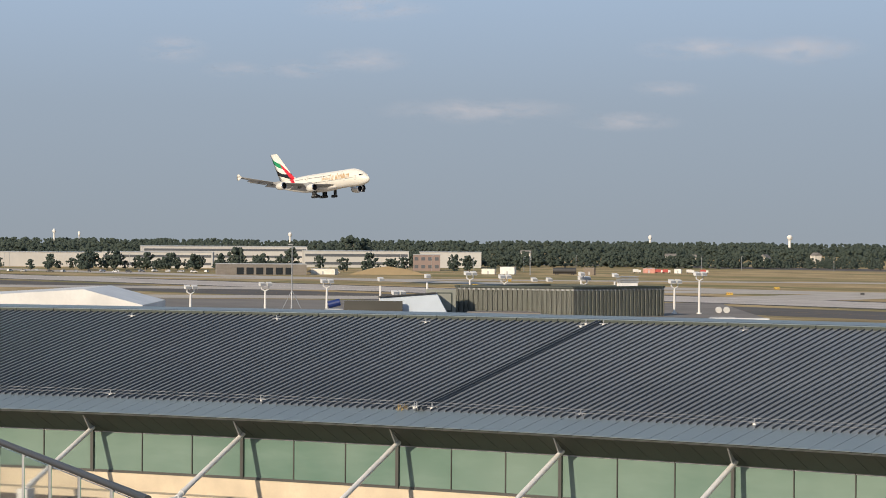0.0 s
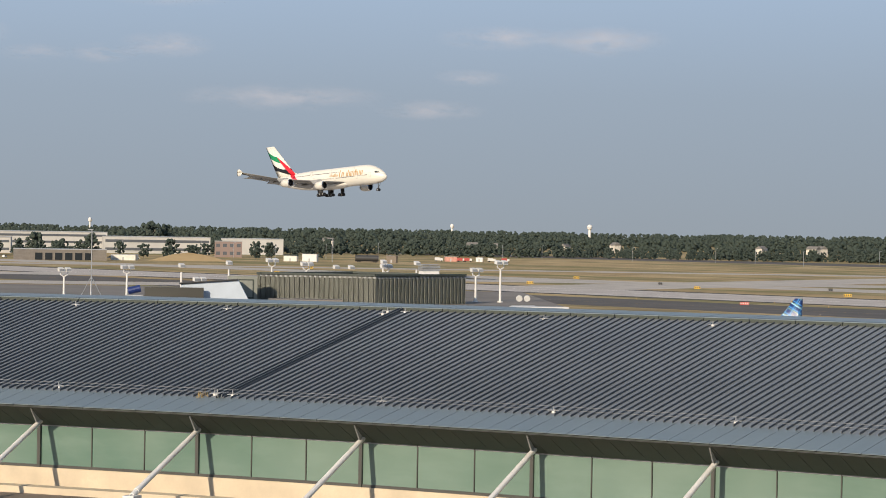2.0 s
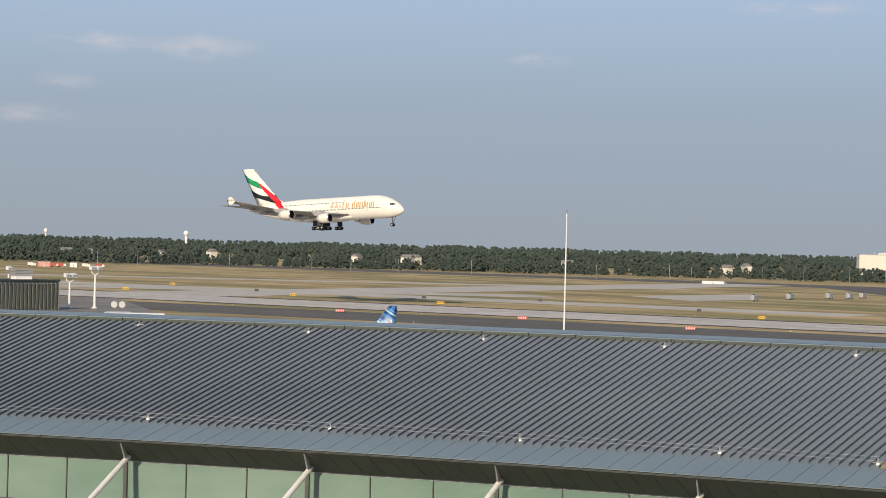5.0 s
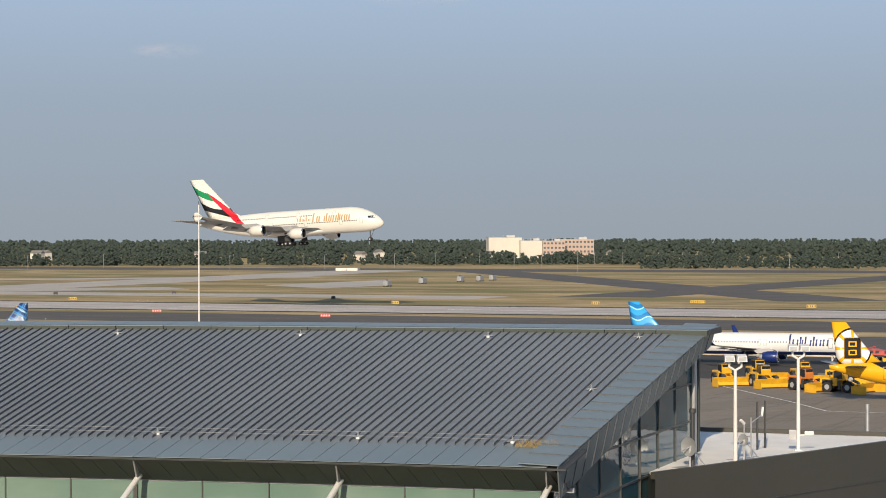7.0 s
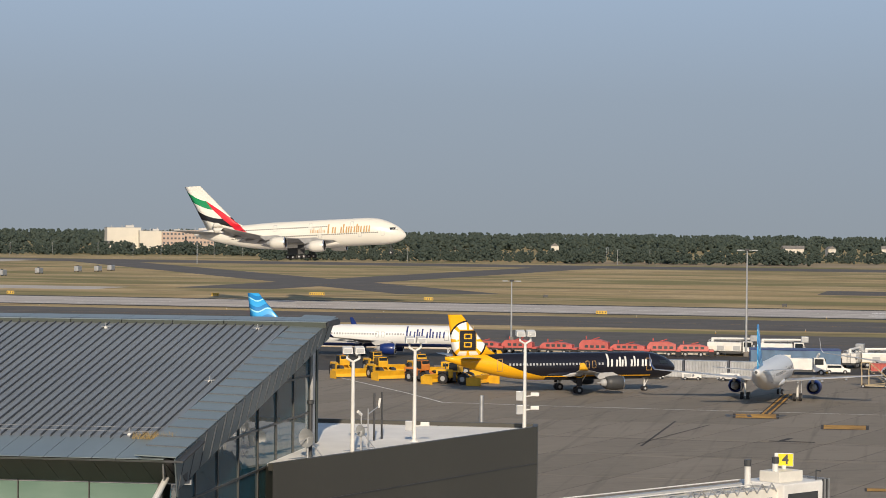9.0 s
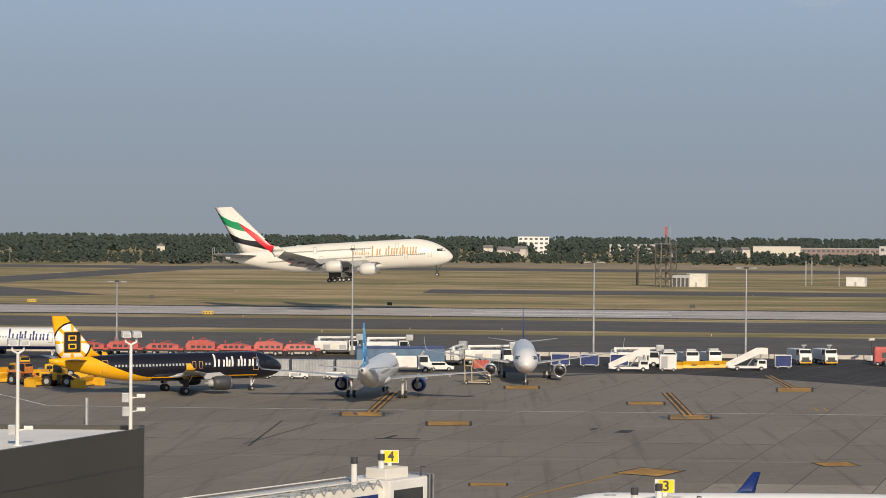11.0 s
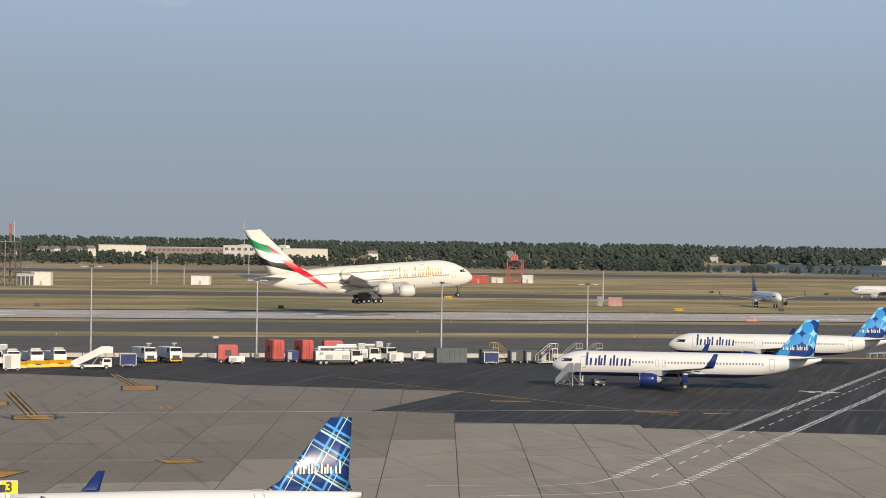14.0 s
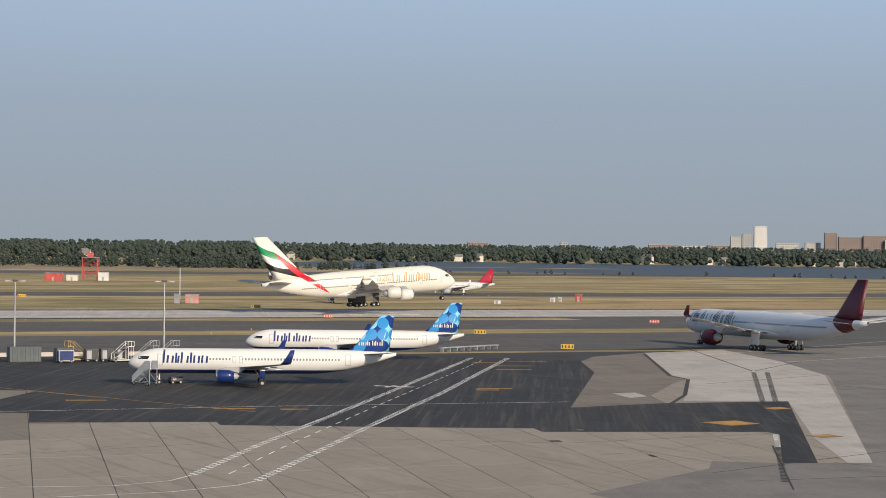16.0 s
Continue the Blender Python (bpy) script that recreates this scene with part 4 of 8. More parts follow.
# eave panels
def panel_mesh(prof_in, r0, z0, r1, z1, a, width, thick):
    bm = bmesh.new()
    g = 0.012
    e0, e1 = math.degrees(g / r0), math.degrees(g / r1)
    lo = [arc(r0, a + e0, z0), arc(r0, a + width - e0, z0), arc(r1, a + width - e1, z1), arc(r1, a + e1, z1)]
    vs = [bm.verts.new(p) for p in lo] + [bm.verts.new((x, y, z - thick)) for x, y, z in lo]
    for q in ((0, 1, 2, 3), (7, 6, 5, 4), (0, 4, 5, 1), (1, 5, 6, 2), (2, 6, 7, 3), (3, 7, 4, 0)):
        bm.faces.new([vs[k] for k in q])
    return bm


eave = tagged(part("eave_base", arc_solid([(R_LIP + 0.05, Z_LIP - 0.14), (R_LIP + 0.05, Z_LIP - 0.06), (R_RIB, Z_RIB - 0.09), (R_RIB, Z_RIB - 0.2)], A0 + 0.1, A1, 120), M_DARK), "dark backing under the eave panels", "roof", kind="structure")
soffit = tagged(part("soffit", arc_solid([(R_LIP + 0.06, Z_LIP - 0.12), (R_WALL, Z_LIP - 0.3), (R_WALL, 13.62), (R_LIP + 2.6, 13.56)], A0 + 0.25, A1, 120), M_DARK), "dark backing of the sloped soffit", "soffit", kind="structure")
ridge = tagged(part("ridge_base", arc_solid([(R_TOP - 0.3, Z_TOP - 0.1), (R_TOP + 0.1, Z_TOP + 0.18), (R_TOP + 2.9, Z_TOP + 0.21), (R_TOP + 3.1, Z_TOP - 0.1)], A0, A1, 120), M_DARK), "dark backing of the ridge cap", "roof", kind="structure")
w = STEP / 9
k = 0
a = A_ST - 62 * w
while a < 77.5:
    if a >= A0 + 0.12:
        part("eave_panel", panel_mesh(None, R_LIP, Z_LIP, R_RIB - 0.1, Z_RIB - 0.03, a, w, 0.025), M_PANEL, eave)
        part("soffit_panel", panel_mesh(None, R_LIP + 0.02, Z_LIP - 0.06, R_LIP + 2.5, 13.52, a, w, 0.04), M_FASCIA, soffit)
    a += w
WR = 0.717
a = A_ST - 23 * WR
while a < 77.5:
    if a >= A0 - 0.1:
        wd = WR - 0.004
        part("ridge_panel", panel_mesh(None, R_TOP - 0.35, Z_TOP + 0.16, R_TOP + 2.9, Z_TOP + 0.27, a, wd, 0.05), M_PANEL, ridge)
        part("ridge_lip", panel_mesh(None, R_TOP - 0.42, Z_TOP + 0.12, R_TOP - 0.34, Z_TOP + 0.13, a, wd, 0.30), M_FASCIA, ridge)
    a += WR
# clerestory: green panes between dark posts, on a cream wall
base = tagged(part("clerestory_wall", arc_solid([(R_WALL - 0.3, 9.9), (R_WALL + 0.3, 9.9), (R_WALL + 0.3, 11.18), (R_WALL - 0.3, 11.18)], A0 + 0.2, A1, 120), M_TANWALL), "cream painted upstand below the glass", "wall", kind="structure")
tagged(part("terrace", arc_solid([(R_WALL - 24, 9.5), (R_WALL + 0.2, 9.5), (R_WALL + 0.2, 10.2), (R_WALL - 24, 10.2)], A0 - 0.3, A1, 60), M_TERRACE), "brown paved flat roof beside the clerestory", "terrace", kind="structure")
tagged(part("terrace_kerb", arc_solid([(R_WALL - 3.6, 10.2), (R_WALL - 2.7, 10.2), (R_WALL - 2.7, 10.55), (R_WALL - 3.6, 10.55)], A0 + 0.3, A1, 60), M_TANWALL), "cream kerb along the flat roof", "kerb", kind="structure")
clere = tagged(part("clerestory_frame", arc_solid([(R_WALL - 0.16, 11.18), (R_WALL + 0.1, 11.18), (R_WALL + 0.1, 11.32), (R_WALL - 0.16, 11.32)], A0 + 0.2, A1, 120), M_FRAME), "dark metal frame of the clerestory glass", "window", kind="structure")
part("frame_head", arc_solid([(R_WALL - 0.10, 13.40), (R_WALL + 0.1, 13.40), (R_WALL + 0.1, 13.60), (R_WALL - 0.10, 13.60)], A0 + 0.2, A1, 120), M_GREY, clere)
a = A_ST - 7 * STEP + 0.25
while a < 77.5:
    for j in range(3):
        b = a + j * STEP / 3
        if b < A0 + 0.2:
            continue
        part("pane", arc_solid([(R_WALL - 0.06, 11.30), (R_WALL, 11.30), (R_WALL, 13.42), (R_WALL - 0.06, 13.42)], b + 0.01, b + STEP / 3 - 0.01, 2), M_GREEN, clere)
        e = 0.026 if j == 0 else 0.007
        part("mullion", arc_solid([(R_WALL - (0.22 if j == 0 else 0.12), 11.19), (R_WALL + 0.05, 11.19), (R_WALL + 0.05, 13.55), (R_WALL - (0.22 if j == 0 else 0.12), 13.55)], b - e, b + e, 1), M_FRAME, clere)
    a += STEP


def strut(a):
    """A slanted tube from a block on the flat roof up to a gusset under the eave."""
    ob = thing("roof_strut", "white slanted steel strut holding up the eave", "strut", group="roof struts")
    b = a + 0.12
    top, foot = Vector(arc(R_LIP + 1.9, b, 13.72)), Vector(arc(R_LIP - 5.0, b, 11.0))
    d = (top - foot).normalized()
    part("tube", tubes((tuple(foot), tuple(top), 0.135), n=16), M_WHITE, ob, smooth=False)
    part("end_cap", tubes((tuple(top), tuple(top + d * 0.1), 0.115, 0.07), n=14), M_STEEL, ob)
    part("sleeve", tubes((tuple(foot + d * 0.45), tuple(foot + d * 0.75), 0.165), n=14), M_WHITE, ob)
    x, y, z = arc(R_LIP - 5.0, b, 10.2)
    base_block = part("foot_block", boxes((-0.42, -0.32, 0, 0.42, 0.32, 0.82), bevel=0.05), M_WHITE, ob)
    base_block.matrix_basis = pose(x, y, z, 0, 0, b)
    part("pin_plate", tubes((tuple(foot - d * 0.25), tuple(foot + d * 0.3), 0.09), n=10), M_STEEL, ob)
    # gusset blade from the lip down to the pin
    bm = bmesh.new()
    e = 0.010
    rings(bm, [[arc(R_LIP + 0.25, b - 0.09 + k, Z_LIP - 0.2), arc(R_LIP + 1.9, b + k, 13.9), arc(R_LIP + 2.0, b + k, 13.62), arc(R_LIP + 1.5, b + k, 13.62)] for k in (-e, e)])
    part("gusset", bm, M_GREY, ob)


for k in range(-3, 9):
    a = A_ST + 2 * STEP - k * STEP
    if A0 + 0.2 < a < 78:
        strut(a)

# roof fittings
def anchor(a, r):
    z = Z_RIB + (r - R_RIB) * (Z_TOP - Z_RIB) / (R_TOP - R_RIB)
    x, y, z = arc(r, a, z)
    ob = thing("roof_anchor", "small pale safety anchor on the seams", "anchor", pose(x, y, z), group="roof anchors")
    part("base", tubes(((0, 0, -0.02), (0, 0, 0.09), 0.10), n=8), M_WHITE, ob)
    part("post", tubes(((0, 0, 0.08), (0, 0, 0.30), 0.035), n=6), M_STEEL, ob)
    part("bar", boxes((-0.28, -0.035, 0.07, 0.28, 0.035, 0.12)), M_STEEL, ob)


for k in range(-1, 9):
    anchor(71.55 - k * 2.73, R_TOP - 1.8)
    anchor(71.45 - k * 2.706, R_RIB + 0.4)
for da in (-0.14, 0.16):
    anchor(A_ST + da, R_TOP - 1.0)
    anchor(A_ST + da, R_RIB + 0.3)
anchor(47.48, 212.0)
anchor(47.6, R_TOP - 1.6)
anchor(47.77, R_RIB + 0.3)
M_STRAW = worn("dry_straw", (0.34, 0.25, 0.11), 0.9)


def tuft(a, r, z, span, n, name="grass_tuft"):
    bm = bmesh.new()
    rnd = random.Random(int(a * 100))
    for _ in range(n):
        x, y, zz = arc(r + rnd.uniform(-0.35, 0.35), a + rnd.uniform(-span, span), z)
        h, lx, ly = rnd.uniform(0.12, 0.42), rnd.uniform(-0.15, 0.15), rnd.uniform(-0.2, 0.2)
        v = [bm.verts.new(p) for p in ((x - 0.012, y, zz), (x + 0.012, y, zz), (x + lx, y + ly, zz + h))]
        bm.faces.new(v)
    tagged(part(name, bm, M_STRAW), "dry straw-coloured weeds growing on the roof edge", "weeds", kind="stuff")


tuft(47.42, R_RIB - 0.1, Z_RIB - 0.06, 0.26, 260)
tuft(A_ST + 0.30, R_RIB - 0.1, Z_RIB - 0.06, 0.1, 40)

# gable end: verge panels, fascia panels and the glass wall below
def gable(r, z, off):
    """A point off metres outside the gable plane."""
    a = 46.88 - (r - R_LIP) * 0.0043
    x, y, _ = arc(r, a, z)
    return Vector((x + off * math.sin(radians(a)), y - off * math.cos(radians(a)), z))


def quad_slab(name, pts, material, parent, thick):
    bm = bmesh.new()
    p = [Vector(q) for q in pts]
    nrm = (p[1] - p[0]).cross(p[3] - p[0]).normalized() * thick
    vs = [bm.verts.new(q) for q in p] + [bm.verts.new(q - nrm) for q in p]
    for q in ((0, 1, 2, 3), (7, 6, 5, 4), (0, 4, 5, 1), (1, 5, 6, 2), (2, 6, 7, 3), (3, 7, 4, 0)):
        bm.faces.new([vs[k] for k in q])
    return part(name, bm, material, parent)


verge = thing("gable_verge", "stepped metal panels along the gable edge", "roof", kind="structure")


def slope(r):
    return Z_LIP + (r - R_LIP) * (Z_TOP + 0.27 - Z_LIP) / (R_TOP + 2.9 - R_LIP)


NV = 19
R_END = R_TOP + 2.9
for k in range(NV):
    r0, r1 = R_LIP + (R_END - R_LIP) * k / NV, R_LIP + (R_END - R_LIP) * (k + 0.968) / NV
    quad_slab("verge_panel", [gable(r0, slope(r0) + 0.10, 0.02), gable(r1, slope(r1) + 0.09, 0.02), gable(r1, slope(r1) + 0.15, -1.75), gable(r0, slope(r0) + 0.16, -1.75)], M_PANEL, verge, 0.05)
    lo = lambda r: slope(r) - 1.75 + (r - R_LIP) * 0.02
    quad_slab("gable_panel", [gable(r0 + (1.6 if k == 0 else 0), lo(r0), -0.35), gable(r1, lo(r1), -0.35), gable(r1, slope(r1), 0.0), gable(r0, slope(r0), 0.0)], M_PANEL, verge, 0.06)
for k in range(1, NV):
    r0 = R_LIP + (R_END - R_LIP) * k / NV - 0.05
    quad_slab("verge_seam", [gable(r0, slope(r0) + 0.125, 0.03), gable(r0 + 0.07, slope(r0) + 0.13, 0.03), gable(r0 + 0.07, slope(r0) + 0.195, -1.76), gable(r0, slope(r0) + 0.19, -1.76)], M_RIB, verge, 0.05)
    quad_slab("gable_seam", [gable(r0, lo(r0) + 0.02, -0.32), gable(r0 + 0.06, lo(r0) + 0.02, -0.32), gable(r0 + 0.06, slope(r0), 0.03), gable(r0, slope(r0), 0.03)], M_RIB, verge, 0.05)
quad_slab("verge_backing", [gable(R_LIP + 0.4, slope(R_LIP + 0.4) - 0.05, -0.1), gable(R_END, slope(R_END) - 0.05, -0.1), gable(R_END, slope(R_END) + 0.02, -1.7), gable(R_LIP + 0.4, slope(R_LIP + 0.4) + 0.02, -1.7)], M_DARK, verge, 0.1)
curtain = thing("curtain_wall", "dark reflecting glass wall under the gable", "window", kind="structure")
CWN = 7
for k in range(CWN):
    r0, r1 = R_WALL + (R_END - 2 - R_WALL) * k / CWN, R_WALL + (R_END - 2 - R_WALL) * (k + 1) / CWN
    zt = slope(r0) - 1.7 + (r0 - R_LIP) * 0.02
    zs = [6.0, 8.4, 10.4, 12.4, 14.4, 16.4, 18.4]
    for z0, z1 in zip(zs, zs[1:]):
        z1 = min(z1, zt)
        if z1 <= z0 + 0.1:
            continue
        quad_slab("pane", [gable(r0 + 0.04, z0 + 0.05, -1.0), gable(r1 - 0.04, z0 + 0.05, -1.0), gable(r1 - 0.04, z1 - 0.05, -1.0), gable(r0 + 0.04, z1 - 0.05, -1.0)], M_CURTAIN, curtain, 0.04)
        quad_slab("transom", [gable(r0, z0 - 0.05, -0.94), gable(r1, z0 - 0.05, -0.94), gable(r1, z0 + 0.05, -0.94), gable(r0, z0 + 0.05, -0.94)], M_FRAME, curtain, 0.12)
    quad_slab("mullion", [gable(r1 - 0.05, 6, -0.93), gable(r1 + 0.05, 6, -0.93), gable(r1 + 0.05, zt, -0.93), gable(r1 - 0.05, zt, -0.93)], M_FRAME, curtain, 0.14)
quad_slab("corner_post", [gable(R_END - 2.0, 6, -0.8), gable(R_END - 1.4, 6, -0.8), gable(R_END - 1.4, Z_TOP - 0.9, -0.8), gable(R_END - 2.0, Z_TOP - 0.9, -0.8)], M_STEEL, curtain, 0.4)

# ---- the dark annex with a pale roof ----
M_ANNEX = worn("dark_olive_cladding", (0.06, 0.058, 0.049), 0.5, 0.1, 0.12, 0.15, 1.5)
M_MEMBRANE = worn("pale_roof_membrane", (0.86, 0.83, 0.77), 0.7, 0, 0.12, 0.25, 1.5)
P1, P2, P3, P4, P5 = (55.3, 94.7), (79.4, 105.1), (80.6, 106.6), (69.0, 118.0), (61.5, 110.5)
annex = thing("annex", "dark clad low building with a pale membrane roof", "building")
bm = bmesh.new()
prism(bm, [P1, P2, P3, P4, P5], 0, 12.45)
part("wall", bm, M_ANNEX, annex)
bm = bmesh.new()
prism(bm, [(67.2 + (x - 67.2) * 0.985, 107.1 + (y - 107.1) * 0.985) for x, y in (P1, P2, P3, P4, P5)], 12.45, 12.55)
part("roof_membrane", bm, M_MEMBRANE, annex)
for a, b in ((P1, P2), (P2, P3), (P3, P4)):
    d = (Vector(b) - Vector(a)).normalized()
    o = Vector((-d.y, d.x)) * 0.28
    bm = bmesh.new()
    prism(bm, [a, b, tuple(Vector(b) + o), tuple(Vector(a) + o)], 12.45, 12.80)
    part("parapet", bm, M_ANNEX, annex)
for z in (10.6, 8.3):
    d = (Vector(P2) - Vector(P1)).normalized()
    o = Vector((d.y, -d.x)) * 0.04
    bm = bmesh.new()
    prism(bm, [tuple(Vector(P1) + o), tuple(Vector(P2) + o), P2, P1], z, z + 0.06)
    part("cladding_joint", bm, M_DARK, annex)


# ---- lamps and masts ----
def twin_flood(x, y, z0, z1, yaw, heads=2, label="white pole with boxed floodlights"):
    ob = thing("floodlight_pole", label, "floodlight", pose(x, y, z0, 0, 0, yaw), group="floodlight poles")
    h = z1 - z0
    part("pole", tubes(((0, 0, 0), (0, 0, h - 0.75), 0.115, 0.085), ((0, 0, 0), (0, 0, 0.12), 0.24), n=12), M_WHITE, ob)
    sp = 0.32
    if heads == 2:
        part("yoke", tubes(((0, 0, h - 0.8), (-sp, 0, h - 0.62), 0.06), ((0, 0, h - 0.8), (sp, 0, h - 0.62), 0.06), ((-sp, 0, h - 0.64), (-sp, 0, h - 0.35), 0.06), ((sp, 0, h - 0.64), (sp, 0, h - 0.35), 0.06), n=8), M_WHITE, ob)
    for sx in ((-sp, sp) if heads == 2 else (0,)):
        bm = bmesh.new()
        rings(bm, [[(sx + a * 0.26, b * 0.22 - 0.15, h - 0.35 + c) for a, b, c in ((-1, -1, 0.0), (1, -1, 0.0), (1, 1, 0.05), (-1, 1, 0.05))],
                   [(sx + a * 0.24, b * 0.25 - 0.10, h - 0.02 + c) for a, b, c in ((-1, -1, -0.05), (1, -1, -0.05), (1, 1, 0.05), (-1, 1, 0.05))]])
        hd = part("lamp_head", bm, M_WHITE, ob)
        part("lens", boxes((sx - 0.20, -0.40, h - 0.30, sx + 0.20, -0.36, h - 0.1)), M_STEEL, hd)
    return ob


CONC = 17.75
for x, y, z, k in ((-30, 197.7, 19.5, 2), (-22.5, 198.7, 20.0, 2), (-15.9, 199.4, 20.3, 2), (-10.4, 199.7, 20.6, 2), (-5.6, 199.9, 20.8, 1), (-1.4, 200, 21.1, 1), (-3.8, 190.0, 19.85, 2), (2.5, 205, 21.3, 2), (5.7, 206, 21.0, 2), (8.4, 206, 20.75, 1), (9.8, 206, 20.75, 1), (12.8, 206, 21.3, 1), (13.1, 207, 20.9, 2), (15.9, 206, 21.2, 1), (20.7, 198.9, 20.8, 2), (22.9, 198.7, 21.5, 2)):
    twin_flood(x, y, CONC, z, 20, k)
for x, y, z in ((62.0, 98.0, 18.25), (69.3, 103.1, 18.4), (78.6, 105.3, 18.5)):
    twin_flood(x, y, 12.5, z, -25)


def camera_box(x, y, z, yaw):
    ob = thing("security_camera", "small white security camera on a pole bracket", "security camera", pose(x, y, z, 0, 0, yaw))
    part("bracket", tubes(((0.08, 0, 0), (0.45, 0, 0.05), 0.04), n=6), M_WHITE, ob)
    part("housing", boxes((0.35, -0.11, 0.02, 0.85, 0.11, 0.24), bevel=0.03), M_WHITE, ob)
    part("control_box", boxes((-0.5, -0.18, -0.25, -0.1, 0.18, 0.3), bevel=0.02), M_STEEL, ob)


camera_box(78.6, 105.3, 14.6, -40)
camera_box(78.6, 105.3, 13.8, -30)
camera_box(69.3, 103.1, 13.4, -40)
for x, y, h in ((59.8, 98.6, 3.0),):
    ob = thing("vent_pipe", "dark vent pipe with a cap", "vent pipe", pose(x, y, 12.5))
    part("pipe", tubes(((0, 0, 0), (0, 0, h), 0.11), n=10), M_DARK, ob)
    part("cap", tubes(((0, 0, h - 0.2), (0, 0, h), 0.19), n=10), M_DARK, ob)
for x, y in ((67.6, 104.6), (68.5, 105.2)):
    ob = thing("stand_pipe", "thin dark vent pipe", "vent pipe", pose(x, y, 12.5), group="thin vent pipes")
    part("pipe", tubes(((0, 0, 0), (0, 0, 2.7), 0.06), n=8), M_DARK, ob)


def dish(x, y, yaw, r):
    ob = thing("satellite_dish", "grey satellite dish on a frame", "satellite dish", pose(x, y, 12.5, 0, 0, yaw))
    bm = bmesh.new()
    rings(bm, [[(k * k * 0.25 * r, r * k * math.cos(2 * math.pi * i / 16), 1.1 + r * k * math.sin(2 * math.pi * i / 16)) for i in range(16)] for k in (0.05, 0.4, 0.7, 1.0)], True, False)
    part("reflector", bm, M_STEEL, ob, smooth=True)
    part("frame", tubes(((0, 0, 0), (0, 0, 1.1), 0.06), ((0, 0, 1.1), (-0.7, 0.5, 0.03), 0.03), ((0, 0, 1.1), (-0.7, -0.5, 0.03), 0.03), ((0, 0, 1.1), (0.7, 0, 0.9), 0.03), n=6), M_STEEL, ob)
    part("base", boxes((-0.8, -0.6, 0, 0.8, 0.6, 0.06)), M_STEEL, ob)


dish(59.4, 98.2, 200, 0.5)
dish(64.0, 100.3, 200, 0.32)
ob = thing("antenna_rack", "steel rack with small antennas", "antenna", pose(64.6, 100.9, 12.5, 0, 0, 20))
part("frame", tubes(((-0.3, 0, 0), (-0.3, 0, 1.9), 0.04), ((0.3, 0, 0), (0.3, 0, 2.2), 0.04), ((-0.3, 0, 1.2), (0.3, 0, 1.2), 0.03), ((0.3, 0, 1.9), (1.3, 0, 2.3), 0.03), ((-0.9, 0, 0.05), (0.9, 0, 0.05), 0.05), n=6), M_STEEL, ob)
part("antenna", tubes(((1.25, 0, 2.2), (1.35, 0, 2.7), 0.07), ((-0.3, 0, 1.9), (-0.6, 0, 2.1), 0.09), n=6), M_WHITE, ob)


def apron_lamp(x, y, h, yaw=0):
    ob = thing("apron_lamp", "tall grey steel lamp mast with two arms", "lamp mast", pose(x, y, 0, 0, 0, yaw), group="apron lamps")
    part("mast", tubes(((0, 0, 0), (0, 0, h), 0.24, 0.13), n=10), M_STEEL, ob)
    part("plinth", tubes(((0, 0, 0), (0, 0, 0.9), 0.55), n=12), M_APRON, ob)
    part("arm", tubes(((-1.9, 0, h - 0.05), (1.9, 0, h - 0.05), 0.06), n=6), M_STEEL, ob)
    for s in (-1, 1):
        part("lamp_head", boxes((s * 1.5 - 0.55, -0.3, h - 0.12, s * 1.5 + 0.55, 0.3, h + 0.1), bevel=0.04), M_GREY, ob)
    part("lamp_housing", boxes((-0.45, -0.35, h - 0.1, 0.45, 0.35, h + 0.3), bevel=0.05), M_DARK, ob)


for x, y, h in ((298.0, 326.6, 20.9), (330.0, 291.1, 18.8), (349.9, 268.9, 17.9), (371.8, 244.6, 15.5), (397.1, 216.5, 15.3), (417.8, 193.5, 15.3), (290.6, 394.5, 13.2)):
    apron_lamp(x, y, h, -48)
ob = thing("flagpole_mast", "tall slim white pole beyond the roof", "mast", pose(159.4, 473.9, 0))
part("pole", tubes(((0, 0, 0), (0, 0, 31.6), 0.22, 0.12), n=10), M_WHITE, ob)
part("tip", tubes(((0, 0, 31.6), (0, 0, 32.4), 0.07), n=6), M_DARK, ob)

